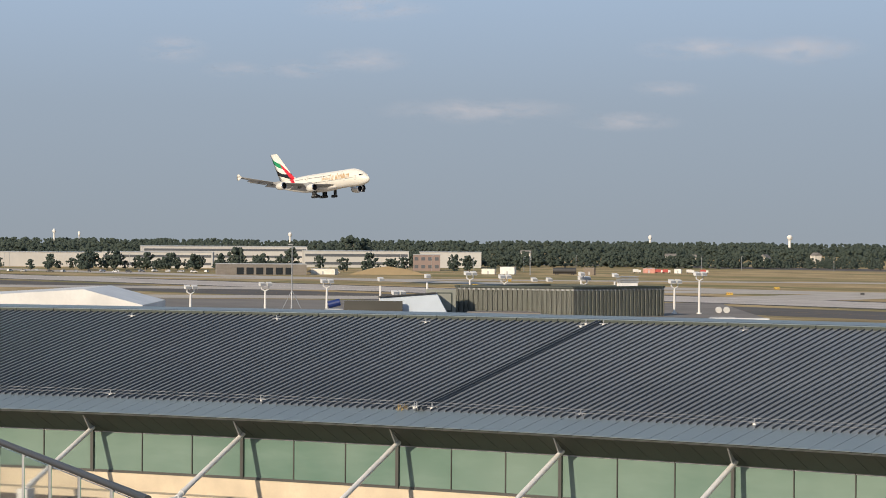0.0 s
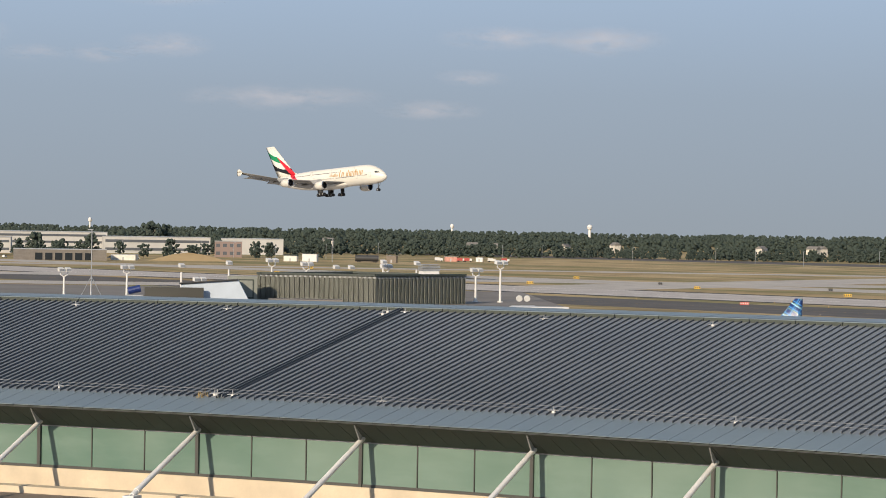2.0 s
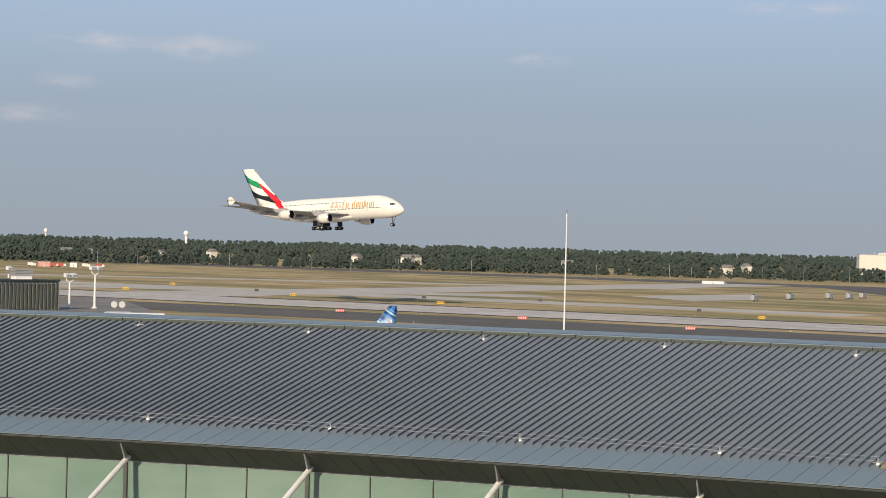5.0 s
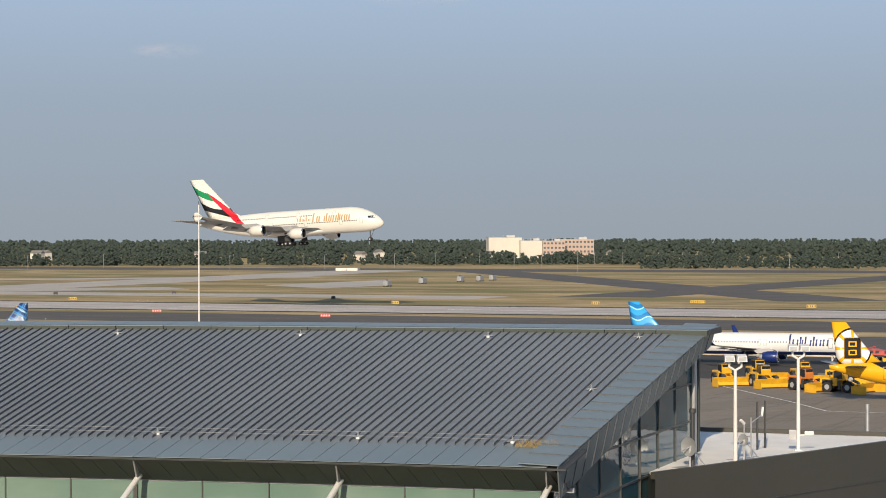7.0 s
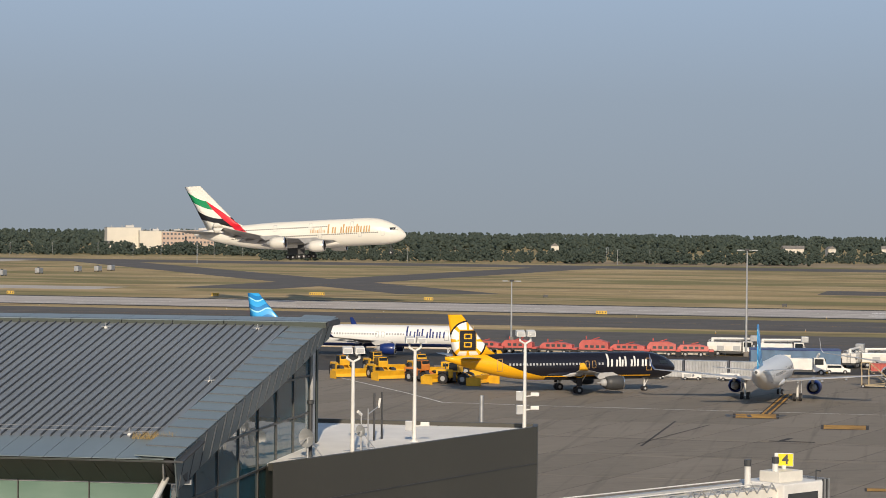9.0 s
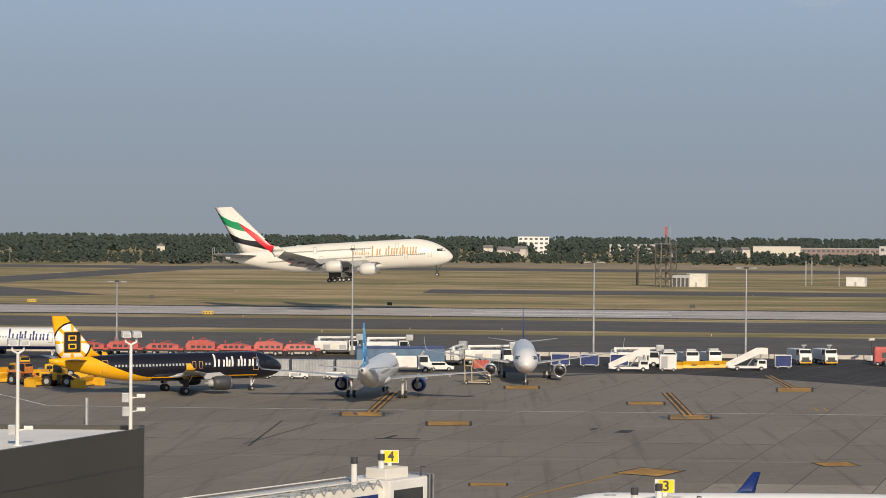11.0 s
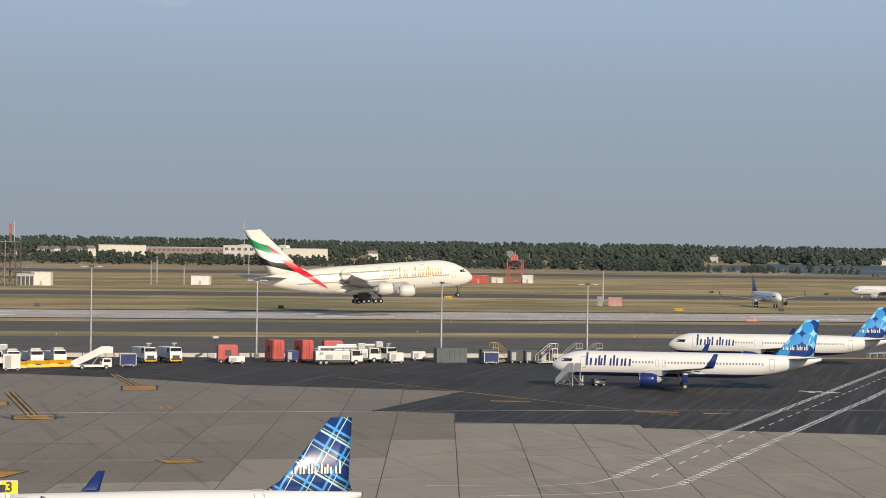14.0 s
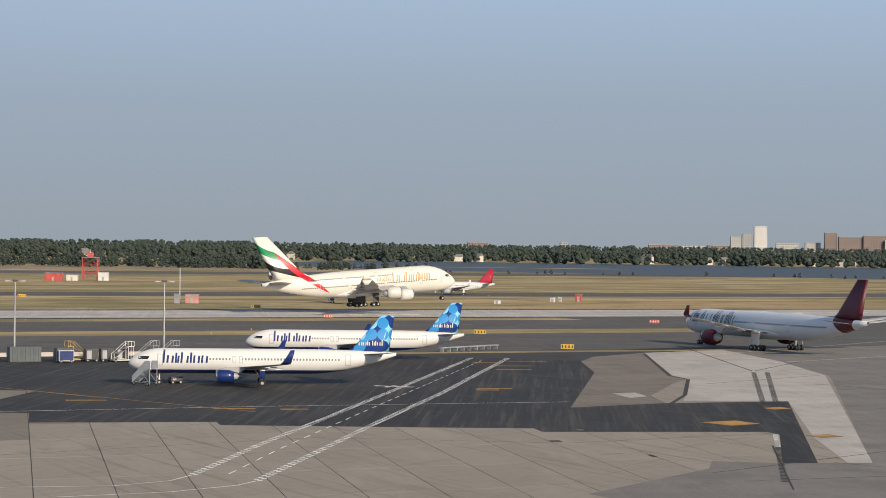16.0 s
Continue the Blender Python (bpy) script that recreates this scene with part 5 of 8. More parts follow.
# ---- concourse behind the ridge ----
M_OLIVE = worn("olive_corrugated_cladding", (0.245, 0.255, 0.222), 0.6, 0.1, 0.12, 0.2, 2.0)
concourse = thing("concourse", "low grey concourse with a flat roof behind the ridge", "building")
bm = bmesh.new()
prism(bm, [(-75, 178), (27, 178), (29, 232), (-75, 240)], 0, CONC)
part("hall", bm, M_APRON, concourse)
plant = thing("plant_room", "olive corrugated plant room on the concourse roof", "plant room")
cor = [(1.1, 190.0), (11.0, 187.0), (19.2, 193.0), (9.5, 198.0)]
for a, b in zip(cor, cor[1:] + cor[:1]):
    a, b = Vector(a), Vector(b)
    ln = (b - a).length
    d = (b - a) / ln
    o = Vector((d.y, -d.x))
    bm = bmesh.new()
    k = int(ln / 0.42)
    pts = []
    for i in range(k):
        for u, dep in ((0.0, 0.0), (0.55, 0.0), (0.65, 0.1), (0.9, 0.1)):
            p = a + d * ((i + u) * ln / k) + o * (-dep)
            pts.append(p)
    pts.append(b)
    lo = [bm.verts.new((p.x, p.y, CONC)) for p in pts]
    hi = [bm.verts.new((p.x, p.y, 20.25)) for p in pts]
    for i in range(len(pts) - 1):
        bm.faces.new((lo[i], lo[i + 1], hi[i + 1], hi[i]))
    bmesh.ops.solidify(bm, geom=bm.faces[:], thickness=0.05)
    part("cladding", bm, M_OLIVE, plant)
    bm = bmesh.new()
    prism(bm, [tuple(a + o * 0.12), tuple(b + o * 0.12), tuple(b - o * 0.4), tuple(a - o * 0.4)], 20.2, 20.36)
    part("coping", bm, M_FASCIA, plant)
bm = bmesh.new()
prism(bm, cor, 20.0, 20.15)
part("flat_roof", bm, M_GREY, plant)
hv = thing("rooftop_unit", "white louvred ventilation unit", "ventilation unit", pose(16.0, 193.2, 20.15, 0, 0, 15))
part("casing", boxes((-0.75, -0.6, 0, 0.75, 0.6, 0.45), bevel=0.03), M_WHITE, hv)
for i in range(5):
    part("louvre", boxes((-0.8, -0.66, 0.47 + i * 0.12, 0.8, 0.66, 0.53 + i * 0.12)), M_STEEL, hv)
ob = thing("canopy_roof", "white peaked canopy roof beyond the ridge", "canopy")
bm = bmesh.new()
rings(bm, [[(-46, y, 17.7), (-24.4, y, 17.7), (-24.4, y, 18.75), (-29.2, y, 20.0), (-46, y, 18.95)] for y in (181, 196)])
part("membrane", bm, M_WHITE, ob)
ob = thing("roof_parapet", "pale blue sloping parapet on the concourse", "parapet")
bm = bmesh.new()
rings(bm, [[(-5.2, y, CONC), (0.6, y, CONC), (-0.5, y, 19.8), (-5.2, y, 19.45)] for y in (184.0, 186.5)])
part("face", bm, worn("pale_blue_panel", (0.50, 0.57, 0.65), 0.5, 0, 0.1), ob)
part("coping", tubes(((-5.3, 183.9, 19.47), (-0.5, 183.9, 19.84), 0.08), n=6), M_DARK, ob)
part("hatch_wall", boxes((-1.4, 187, CONC, 1.1, 188, 20.05)), M_OLIVE, ob)
part("hatch", boxes((-0.4, 186.93, 18.3, 0.7, 187.0, 19.7)), M_OLIVE, part("hatch_frame", boxes((-0.5, 186.95, 18.2, 0.8, 187.0, 19.8)), M_FASCIA, ob))
ob = thing("dark_screen", "dark roof screen wall", "screen")
part("screen", boxes((-8.1, 183.2, CONC, -3.3, 183.5, 19.15)), M_ANNEX, ob)
part("low_roof", boxes((-14.0, 181.5, CONC, -5.6, 183.1, 18.3)), M_MEMBRANE, ob)
ob = thing("low_parapet", "low pale roof upstand", "parapet")
part("upstand", boxes((2.0, 181, CONC, 8.0, 184, 18.35)), M_APRON, ob)
ob = thing("roof_vent", "blue and grey rooftop fan", "fan", pose(-9.0, 184.8, 18.25))
part("drum", tubes(((-0.5, 0, 0.5), (0.5, 0, 0.75), 0.3), n=14), M_BLUE, ob)
part("feet", boxes((-0.7, -0.4, 0, 0.7, 0.4, 0.2)), M_STEEL, ob)
ob = thing("roof_tank", "white rounded roof tank", "tank", pose(-7.0, 184.6, 18.25))
part("shell", tubes(((-0.7, 0, 0.35), (0.7, 0, 0.35), 0.35), n=14), M_WHITE, ob)
ob = thing("weather_mast", "thin guyed antenna mast on the roof", "antenna", pose(-12.5, 184.5, CONC))
part("mast", tubes(((0, 0, 0), (0, 0, 5.95), 0.06, 0.035), ((-0.35, 0, 6.0), (0.1, 0, 6.0), 0.05), n=6), M_STEEL, ob)
part("guy", tubes(((0, 0, 2.2), (-1.1, 0.3, 0), 0.03), ((0, 0, 2.2), (1.1, 0.3, 0), 0.03), ((0, 0, 2.2), (0, -1, 0), 0.03), n=5), M_STEEL, ob)
ob = thing("satellite_dish", "pair of white round dishes by the ridge", "satellite dish", pose(23.4, 186, CONC))
for sx in (-0.55, 0.55):
    part("reflector", tubes(((sx * 0.6, 0, 0.75), (sx * 0.6, 0.12, 0.8), 0.27), n=16), M_WHITE, ob)
part("stand", boxes((-1.0, -0.2, 0, 1.0, 0.2, 0.2)), M_STEEL, ob)
ob = thing("roof_slab", "long thin white roof edge", "roof edge")
part("edge", boxes((22.0, 182.5, CONC, 26.8, 184, 17.95)), M_WHITE, ob)

# ---- deck rail by the camera ----
tagged(part("roof_deck", (lambda bm: prism(bm, [(-8.6, 20.2), (-1.0, 11.5), (0.6, 9.0), (6, -6), (-14, -6), (-16, 16)], 21.2, 21.9))(bmesh.new()), M_TERRACE), "paved roof deck of the building", "deck", kind="structure")
rail = thing("glass_balustrade", "glass balustrade with a dark handrail on the roof deck", "balustrade")
ra, rb = Vector((-3.03, 15.26, 22.98)), Vector((-1.58, 11.99, 22.98))
part("handrail", tubes((tuple(ra + (ra - rb) * 0.8), tuple(rb), 0.022), n=12), M_DARK, rail)
M_CLEAR = Nodes("clear_glass")
M_CLEAR.put(M_CLEAR.bsdf.inputs["Transmission Weight"], 1.0)
M_CLEAR.put(M_CLEAR.bsdf.inputs["IOR"], 1.08)
M_CLEAR = M_CLEAR.done((0.90, 0.93, 0.93), 0.02)
for k in range(7):
    p, q = rb + (ra - rb) * (0.2 * k), rb + (ra - rb) * (0.2 * k + 0.19)
    bm = bmesh.new()
    o = Vector((0.006, 0.006, 0))
    vs = [bm.verts.new(v) for v in (Vector((p.x, p.y, 21.95)) - o, Vector((q.x, q.y, 21.95)) - o, q - o - Vector((0, 0, 0.03)), p - o - Vector((0, 0, 0.03)), Vector((p.x, p.y, 21.95)) + o, Vector((q.x, q.y, 21.95)) + o, q + o - Vector((0, 0, 0.03)), p + o - Vector((0, 0, 0.03)))]
    for f in ((0, 1, 2, 3), (7, 6, 5, 4), (0, 4, 5, 1), (1, 5, 6, 2), (2, 6, 7, 3), (3, 7, 4, 0)):
        bm.faces.new([vs[i] for i in f])
    pn = part("pane", bm, M_CLEAR, rail)
    pn.visible_shadow = False
    part("post", tubes(((p.x, p.y, 21.9), (p.x, p.y, 22.97), 0.014), n=6), M_STEEL, rail)


# ---- ground vehicles ----
def wheels(ob, spots, r, w=0.3):
    for x, y in spots:
        wh = part("wheel", tubes(((x, y - w / 2, r), (x, y + w / 2, r), r), n=14), M_BLACK, ob)
        part("rim", tubes(((x, y - w / 2 - 0.02, r), (x, y + w / 2 + 0.02, r), r * 0.5), n=10), M_GREY, wh)


def cab(ob, x0, x1, w, z0, z1, material, name="cab"):
    """A vehicle cab with a raked front at x1 and glass on its sides."""
    bm = bmesh.new()
    zm = z0 + (z1 - z0) * 0.48
    rake = (z1 - zm) * 0.35
    rings(bm, [[(x0, -w / 2, z0), (x1, -w / 2, z0), (x1, -w / 2, zm), (x1 - rake, -w / 2 + 0.08, z1), (x0, -w / 2 + 0.08, z1)], [(x0, w / 2, z0), (x1, w / 2, z0), (x1, w / 2, zm), (x1 - rake, w / 2 - 0.08, z1), (x0, w / 2 - 0.08, z1)]])
    c = part(name, bm, material, ob)
    part("windscreen", boxes((x1 - rake * 0.5 - 0.03, -w / 2 + 0.14, zm + 0.05, x1 - rake * 0.5 + 0.06, w / 2 - 0.14, z1 - 0.12)), M_WINDOW, c)
    for s in (-1, 1):
        part("side_window", boxes((x0 + 0.2, s * (w / 2 - 0.03) - 0.02, zm + 0.05, x1 - rake - 0.1, s * (w / 2 - 0.03) + 0.02, z1 - 0.15)), M_WINDOW, c)
    return c


def deicer(x, y, yaw, boom=1, number="", label="white de-icing truck with a folded boom"):
    ob = thing("deicing_truck", label, "truck", pose(x, y, 0, 0, 0, yaw), group="de-icing trucks")
    part("chassis", boxes((-4.6, -1.1, 0.6, 4.6, 1.1, 0.95)), M_DARK, ob)
    part("tank", boxes((-4.5, -1.25, 0.95, 2.2, 1.25, 2.7), bevel=0.12), M_WHITE, ob)
    cab(ob, 2.5, 4.7, 2.4, 0.7, 2.9, M_WHITE)
    wheels(ob, [(3.4, -1.1), (3.4, 1.1), (-2.4, -1.1), (-2.4, 1.1), (-3.5, -1.1), (-3.5, 1.1)], 0.52)
    if boom:
        bm = tubes(((-3.8, 0, 3.35), (4.2, 0, 3.45), 0.22), ((-3.6, 0, 2.7), (-3.6, 0, 3.4), 0.3), ((-3.8, 0.45, 3.1), (2.5, 0.45, 3.15), 0.14), n=8)
        bo = part("boom", bm, M_WHITE, ob)
        part("bucket", boxes((3.9, -0.75, 2.95, 5.3, 0.75, 4.1), bevel=0.08), M_STEEL, bo)
        for px in (-2.0, 1.2):
            part("boom_rest", tubes(((px, -0.6, 2.7), (px, 0, 3.25), 0.06), ((px, 0.6, 2.7), (px, 0, 3.25), 0.06), n=5), M_DARK, ob)
        part("hydraulic_ram", tubes(((-3.2, 0, 2.8), (-1.0, 0, 3.2), 0.08), n=6), M_DARK, bo)
    for side in (-1, 1):
        for i in range(4):
            part("locker_door", boxes((-4.2 + i * 1.6, side * 1.27 - 0.02, 1.1, -2.8 + i * 1.6, side * 1.27 + 0.02, 2.0)), M_GREY if i % 2 else M_CREAM, ob)
        part("side_skirt", boxes((-1.6, side * 1.12 - 0.03, 0.5, 2.0, side * 1.12 + 0.03, 0.95)), M_DARK, ob)
        part("mirror", boxes((4.3, side * 1.45 - 0.08, 1.9, 4.5, side * 1.45 + 0.08, 2.4)), M_DARK, ob)
        part("roof_handrail", tubes(((-4.3, side * 1.1, 3.1), (2.0, side * 1.1, 3.1), 0.035), *[((-4.3 + k * 2.1, side * 1.1, 2.68), (-4.3 + k * 2.1, side * 1.1, 3.1), 0.035) for k in range(4)], n=5), M_STEEL, ob)
    part("rear_ladder", tubes(((-4.56, -0.3, 0.8), (-4.56, -0.3, 2.8), 0.04), ((-4.56, 0.3, 0.8), (-4.56, 0.3, 2.8), 0.04), *[((-4.56, -0.3, 1.0 + 0.35 * k), (-4.56, 0.3, 1.0 + 0.35 * k), 0.03) for k in range(5)], n=5), M_DARK, ob)
    part("hose_reel", tubes(((2.3, -0.7, 1.6), (2.3, 0.7, 1.6), 0.45), n=12), M_DARK, ob)
    if number:
        cu = bpy.data.curves.new("fleet_number", "FONT")
        cu.body, cu.size = number, 0.9
        cu.materials.append(M_DARK)
        for s in (-1, 1):
            tx = new("fleet_number", cu)
            tx.parent = ob
            tx.matrix_basis = pose(-3.9 if s < 0 else -2.6, s * 1.30, 1.95, 90, 0, 0 if s < 0 else 180)
    return ob


def stair_truck(x, y, yaw):
    ob = thing("stair_truck", "white passenger stair truck with a sloping flight", "stair truck", pose(x, y, 0, 0, 0, yaw), group="stair trucks")
    part("chassis", boxes((-3.4, -1.0, 0.5, 3.2, 1.0, 0.85)), M_WHITE, ob)
    cab(ob, -3.4, -1.6, 1.9, 0.6, 2.0, M_WHITE)
    wheels(ob, [(-2.4, -1), (-2.4, 1), (2.0, -1), (2.0, 1)], 0.42)
    bm = bmesh.new()
    for s in (-0.95, 0.95):
        rings(bm, [[(3.6, s - 0.06, 0.5), (3.6, s + 0.06, 0.5), (3.6, s + 0.06, 1.4), (3.6, s - 0.06, 1.4)], [(-2.0, s - 0.06, 3.0), (-2.0, s + 0.06, 3.0), (-2.0, s + 0.06, 4.1), (-2.0, s - 0.06, 4.1)], [(-3.6, s - 0.06, 3.0), (-3.6, s + 0.06, 3.0), (-3.6, s + 0.06, 4.1), (-3.6, s - 0.06, 4.1)]])
    fl = part("flight_sides", bm, M_WHITE, ob)
    for i in range(14):
        u = i / 13
        part("step", boxes((3.5 - 5.5 * u - 0.2, -0.9, 0.55 + 2.45 * u, 3.5 - 5.5 * u + 0.2, 0.9, 0.62 + 2.45 * u)), M_STEEL, fl)
    part("support", tubes(((-2.6, -0.8, 0.8), (-2.6, -0.8, 3.0), 0.08), ((-2.6, 0.8, 0.8), (-2.6, 0.8, 3.0), 0.08), ((0, 0, 0.8), (-1.5, 0, 2.7), 0.1), n=6), M_STEEL, ob)
    return ob


def plough_truck(x, y, yaw):
    ob = thing("plough_truck", "white snow truck with a yellow plough blade", "truck", pose(x, y, 0, 0, 0, yaw), group="plough trucks")
    part("chassis", boxes((-4.2, -1.0, 0.6, 3.6, 1.0, 0.95)), M_DARK, ob)
    part("body", boxes((-4.2, -1.2, 1.0, 0.8, 1.2, 2.6), bevel=0.06), M_WHITE, ob)
    cab(ob, 1.0, 3.5, 2.4, 0.8, 3.0, M_WHITE)
    part("rooftop_gear", boxes((0.8, -0.9, 3.0, 2.4, 0.9, 3.4), bevel=0.05), M_STEEL, ob)
    wheels(ob, [(2.6, -1.1), (2.6, 1.1), (-2.6, -1.1), (-2.6, 1.1)], 0.52)
    bm = bmesh.new()
    rings(bm, [[(4.4, yy, 0.05), (4.55, yy, 0.05), (4.35, yy, 0.6), (4.7, yy, 1.25), (4.55, yy, 1.3), (4.2, yy, 0.6)] for yy in (-2.1, 2.1)])
    part("plough_blade", bm, M_YELLOW, ob)
    part("push_frame", boxes((3.4, -0.5, 0.4, 4.4, 0.5, 0.7)), M_DARK, ob)
    return ob


def front_truck(x, y, yaw):
    ob = thing("service_truck", "white service truck with roof gear", "truck", pose(x, y, 0, 0, 0, yaw), group="service trucks")
    part("chassis", boxes((-4, -1, 0.6, 3.8, 1, 0.95)), M_DARK, ob)
    part("body", boxes((-4, -1.2, 0.95, 1.2, 1.2, 2.9), bevel=0.06), M_WHITE, ob)
    c = cab(ob, 1.4, 3.6, 2.4, 0.7, 3.0, M_WHITE)
    part("radiator_grille", boxes((3.6, -0.7, 0.8, 3.66, 0.7, 1.5)), M_DARK, c)
    part("roof_nozzle", tubes(((2.0, 0, 3.0), (2.4, 0, 3.7), 0.25), ((2.4, -0.5, 3.7), (2.4, 0.5, 3.7), 0.16), n=8), M_STEEL, ob)
    part("bumper", boxes((3.6, -1.2, 0.4, 3.8, 1.2, 0.7)), M_YELLOW, ob)
    wheels(ob, [(2.7, -1.1), (2.7, 1.1), (-2.4, -1.1), (-2.4, 1.1)], 0.52)


def loader(x, y, yaw, colour=None, label="yellow wheel loader with a wide snow blade"):
    colour = colour or M_YELLOW
    ob = thing("wheel_loader", label, "wheel loader", pose(x, y, 0, 0, 0, yaw), group="snow ploughs")
    part("rear_body", boxes((-3.6, -1.1, 1.0, -0.6, 1.1, 2.3), bevel=0.15), colour, ob)
    part("front_frame", boxes((-0.6, -0.8, 0.8, 1.8, 0.8, 1.5), bevel=0.08), colour, ob)
    c = cab(ob, -1.5, 0.3, 1.7, 1.9, 3.5, colour)
    wheels(ob, [(1.2, -1.15), (1.2, 1.15), (-2.2, -1.15), (-2.2, 1.15)], 0.85, 0.6)
    part("lift_arm", tubes(((0.6, -0.5, 1.8), (3.0, -0.5, 0.8), 0.14), ((0.6, 0.5, 1.8), (3.0, 0.5, 0.8), 0.14), n=6), colour, ob)
    bm = bmesh.new()
    rings(bm, [[(3.0, yy, 0.05), (3.6, yy, 0.05), (3.3, yy, 0.7), (3.7, yy, 1.5), (3.5, yy, 1.55), (2.9, yy, 0.8)] for yy in (-3.6, 3.6)])
    b = part("blade", bm, M_YELLOW, ob)
    for yy in (-3.6, 3.6):
        part("blade_end", boxes((2.9, yy - 0.06, 0.05, 5.4, yy + 0.06, 1.3)), M_YELLOW, b)
    part("engine_grille", boxes((-3.66, -0.8, 1.2, -3.58, 0.8, 2.1)), M_DARK, ob)
    for side in (-1, 1):
        part("engine_vent", boxes((-3.2, side * 1.12 - 0.02, 1.4, -1.4, side * 1.12 + 0.02, 2.0)), M_DARK, ob)
        part("cab_glass", boxes((-1.35, side * 0.87 - 0.02, 2.15, 0.1, side * 0.87 + 0.02, 3.3)), M_WINDOW, c)
        bm = bmesh.new()
        for x0 in (1.2, -2.2):
            rings(bm, [[(x0 + r * math.cos(a), side * yy, 0.85 + r * math.sin(a)) for r in (0.95, 1.08) for yy in (0.8, 1.45)][::1] for a in (0.5, 1.0, 1.57, 2.1, 2.6)])
        part("mudguard", bm, M_DARK, ob)
        part("ladder", boxes((-0.55, side * 1.0 - 0.05, 0.5, -0.1, side * 1.0 + 0.05, 1.9)), M_DARK, ob)
    part("exhaust_stack", tubes(((-2.6, 0.5, 2.3), (-2.6, 0.5, 3.2), 0.09), n=8), M_DARK, ob)
    part("roof_rack", boxes((-1.5, -0.9, 3.5, 0.1, 0.9, 3.6)), M_DARK, c)
    for yy in (-2.4, -0.8, 0.8, 2.4):
        part("blade_rib", boxes((2.7, yy - 0.06, 0.2, 3.0, yy + 0.06, 1.5)), M_DARK, b)
    part("cutting_edge", boxes((3.58, -3.6, 0.02, 3.66, 3.6, 0.22)), M_DARK, b)
    part("beacon", tubes(((-0.6, 0, 3.5), (-0.6, 0, 3.75), 0.1), n=8), M_ORANGE, c)


def container(x, y, yaw, L, w, h, material, label, name="container"):
    ob = thing(name, label, "container", pose(x, y, 0, 0, 0, yaw))
    bm = bmesh.new()
    k = max(3, int(L / 0.5))
    pts = []
    for i in range(k):
        for u, d in ((0, 0.0), (0.4, 0.0), (0.5, 0.06), (0.9, 0.06)):
            pts.append((-L / 2 + (i + u) * L / k, d))
    pts.append((L / 2, 0))
    rings(bm, [[(px, -w / 2 + d, z) for px, d in pts] + [(px, w / 2 - d, z) for px, d in pts[::-1]] for z in (0.15, h)])
    part("shell", bm, material, ob)
    part("base_frame", boxes((-L / 2, -w / 2, 0, L / 2, w / 2, 0.16)), M_DARK, ob)
    part("top_frame", boxes((-L / 2 - 0.03, -w / 2 - 0.03, h, L / 2 + 0.03, w / 2 + 0.03, h + 0.12)), material, ob)
    return ob


def cart(x, y, yaw, label="small white covered ground cart", L=2.6, h=1.9, mat=None, dark=False):
    ob = thing("ground_cart", label, "cart", pose(x, y, 0, 0, 0, yaw), group="ground carts")
    m = mat or M_WHITE
    if dark:
        part("deck", boxes((-L / 2, -0.85, 0.35, L / 2, 0.85, 0.5)), M_STEEL, ob)
        part("load", boxes((-L / 2 + 0.1, -0.8, 0.5, L / 2 - 0.1, 0.8, h - 0.1)), M_BLUE, ob)
        for sx in (-1, 1):
            for sy in (-1, 1):
                part("post", boxes((sx * (L / 2 - 0.05) - 0.05, sy * 0.85 - 0.05, 0.4, sx * (L / 2 - 0.05) + 0.05, sy * 0.85 + 0.05, h)), M_WHITE, ob)
        part("roof", boxes((-L / 2, -0.9, h, L / 2, 0.9, h + 0.1)), M_WHITE, ob)
    else:
        part("body", boxes((-L / 2, -0.8, 0.4, L / 2, 0.8, h), bevel=0.06), m, ob)
        part("door", boxes((-L / 2 + 0.3, -0.83, 0.6, -0.1, -0.8, h - 0.3)), M_GREY, ob)
    part("tow_bar", tubes(((L / 2, 0, 0.4), (L / 2 + 0.9, 0, 0.3), 0.05), n=6), M_DARK, ob)
    wheels(ob, [(-L / 3, -0.75), (-L / 3, 0.75), (L / 3, -0.75), (L / 3, 0.75)], 0.3, 0.2)


def red_sweeper(x, y, yaw, h=3.6):
    ob = thing("snow_melter", "red boxed snow machine with a ladder", "snow machine", pose(x, y, 0, 0, 0, yaw), group="red snow machines")
    part("hopper", boxes((-1.9, -1.2, 0.7, 1.9, 1.2, h), bevel=0.08), M_RED, ob)
    part("base", boxes((-2.0, -1.2, 0.3, 2.0, 1.2, 0.7)), M_DARK, ob)
    part("lid", boxes((-1.7, -1.1, h, 1.7, 1.1, h + 0.15)), M_RED, ob)
    for side in (-1, 1):
        for k in range(5):
            part("rib", boxes((-1.7 + k * 0.8, side * 1.22 - 0.04, 0.8, -1.58 + k * 0.8, side * 1.22 + 0.04, h - 0.1)), M_RED, ob)
        part("hatch", boxes((-0.5, side * 1.24 - 0.03, h * 0.45, 0.6, side * 1.24 + 0.03, h * 0.75)), M_DARK, ob)
    part("ladder", tubes(((1.95, -0.3, 0.4), (1.95, -0.3, h), 0.05), ((1.95, 0.3, 0.4), (1.95, 0.3, h), 0.05), *[((1.95, -0.3, 0.6 + 0.4 * i), (1.95, 0.3, 0.6 + 0.4 * i), 0.04) for i in range(7)], n=5), M_RED, ob)
    wheels(ob, [(-1.3, -1.1), (-1.3, 1.1), (1.3, -1.1), (1.3, 1.1)], 0.4, 0.25)


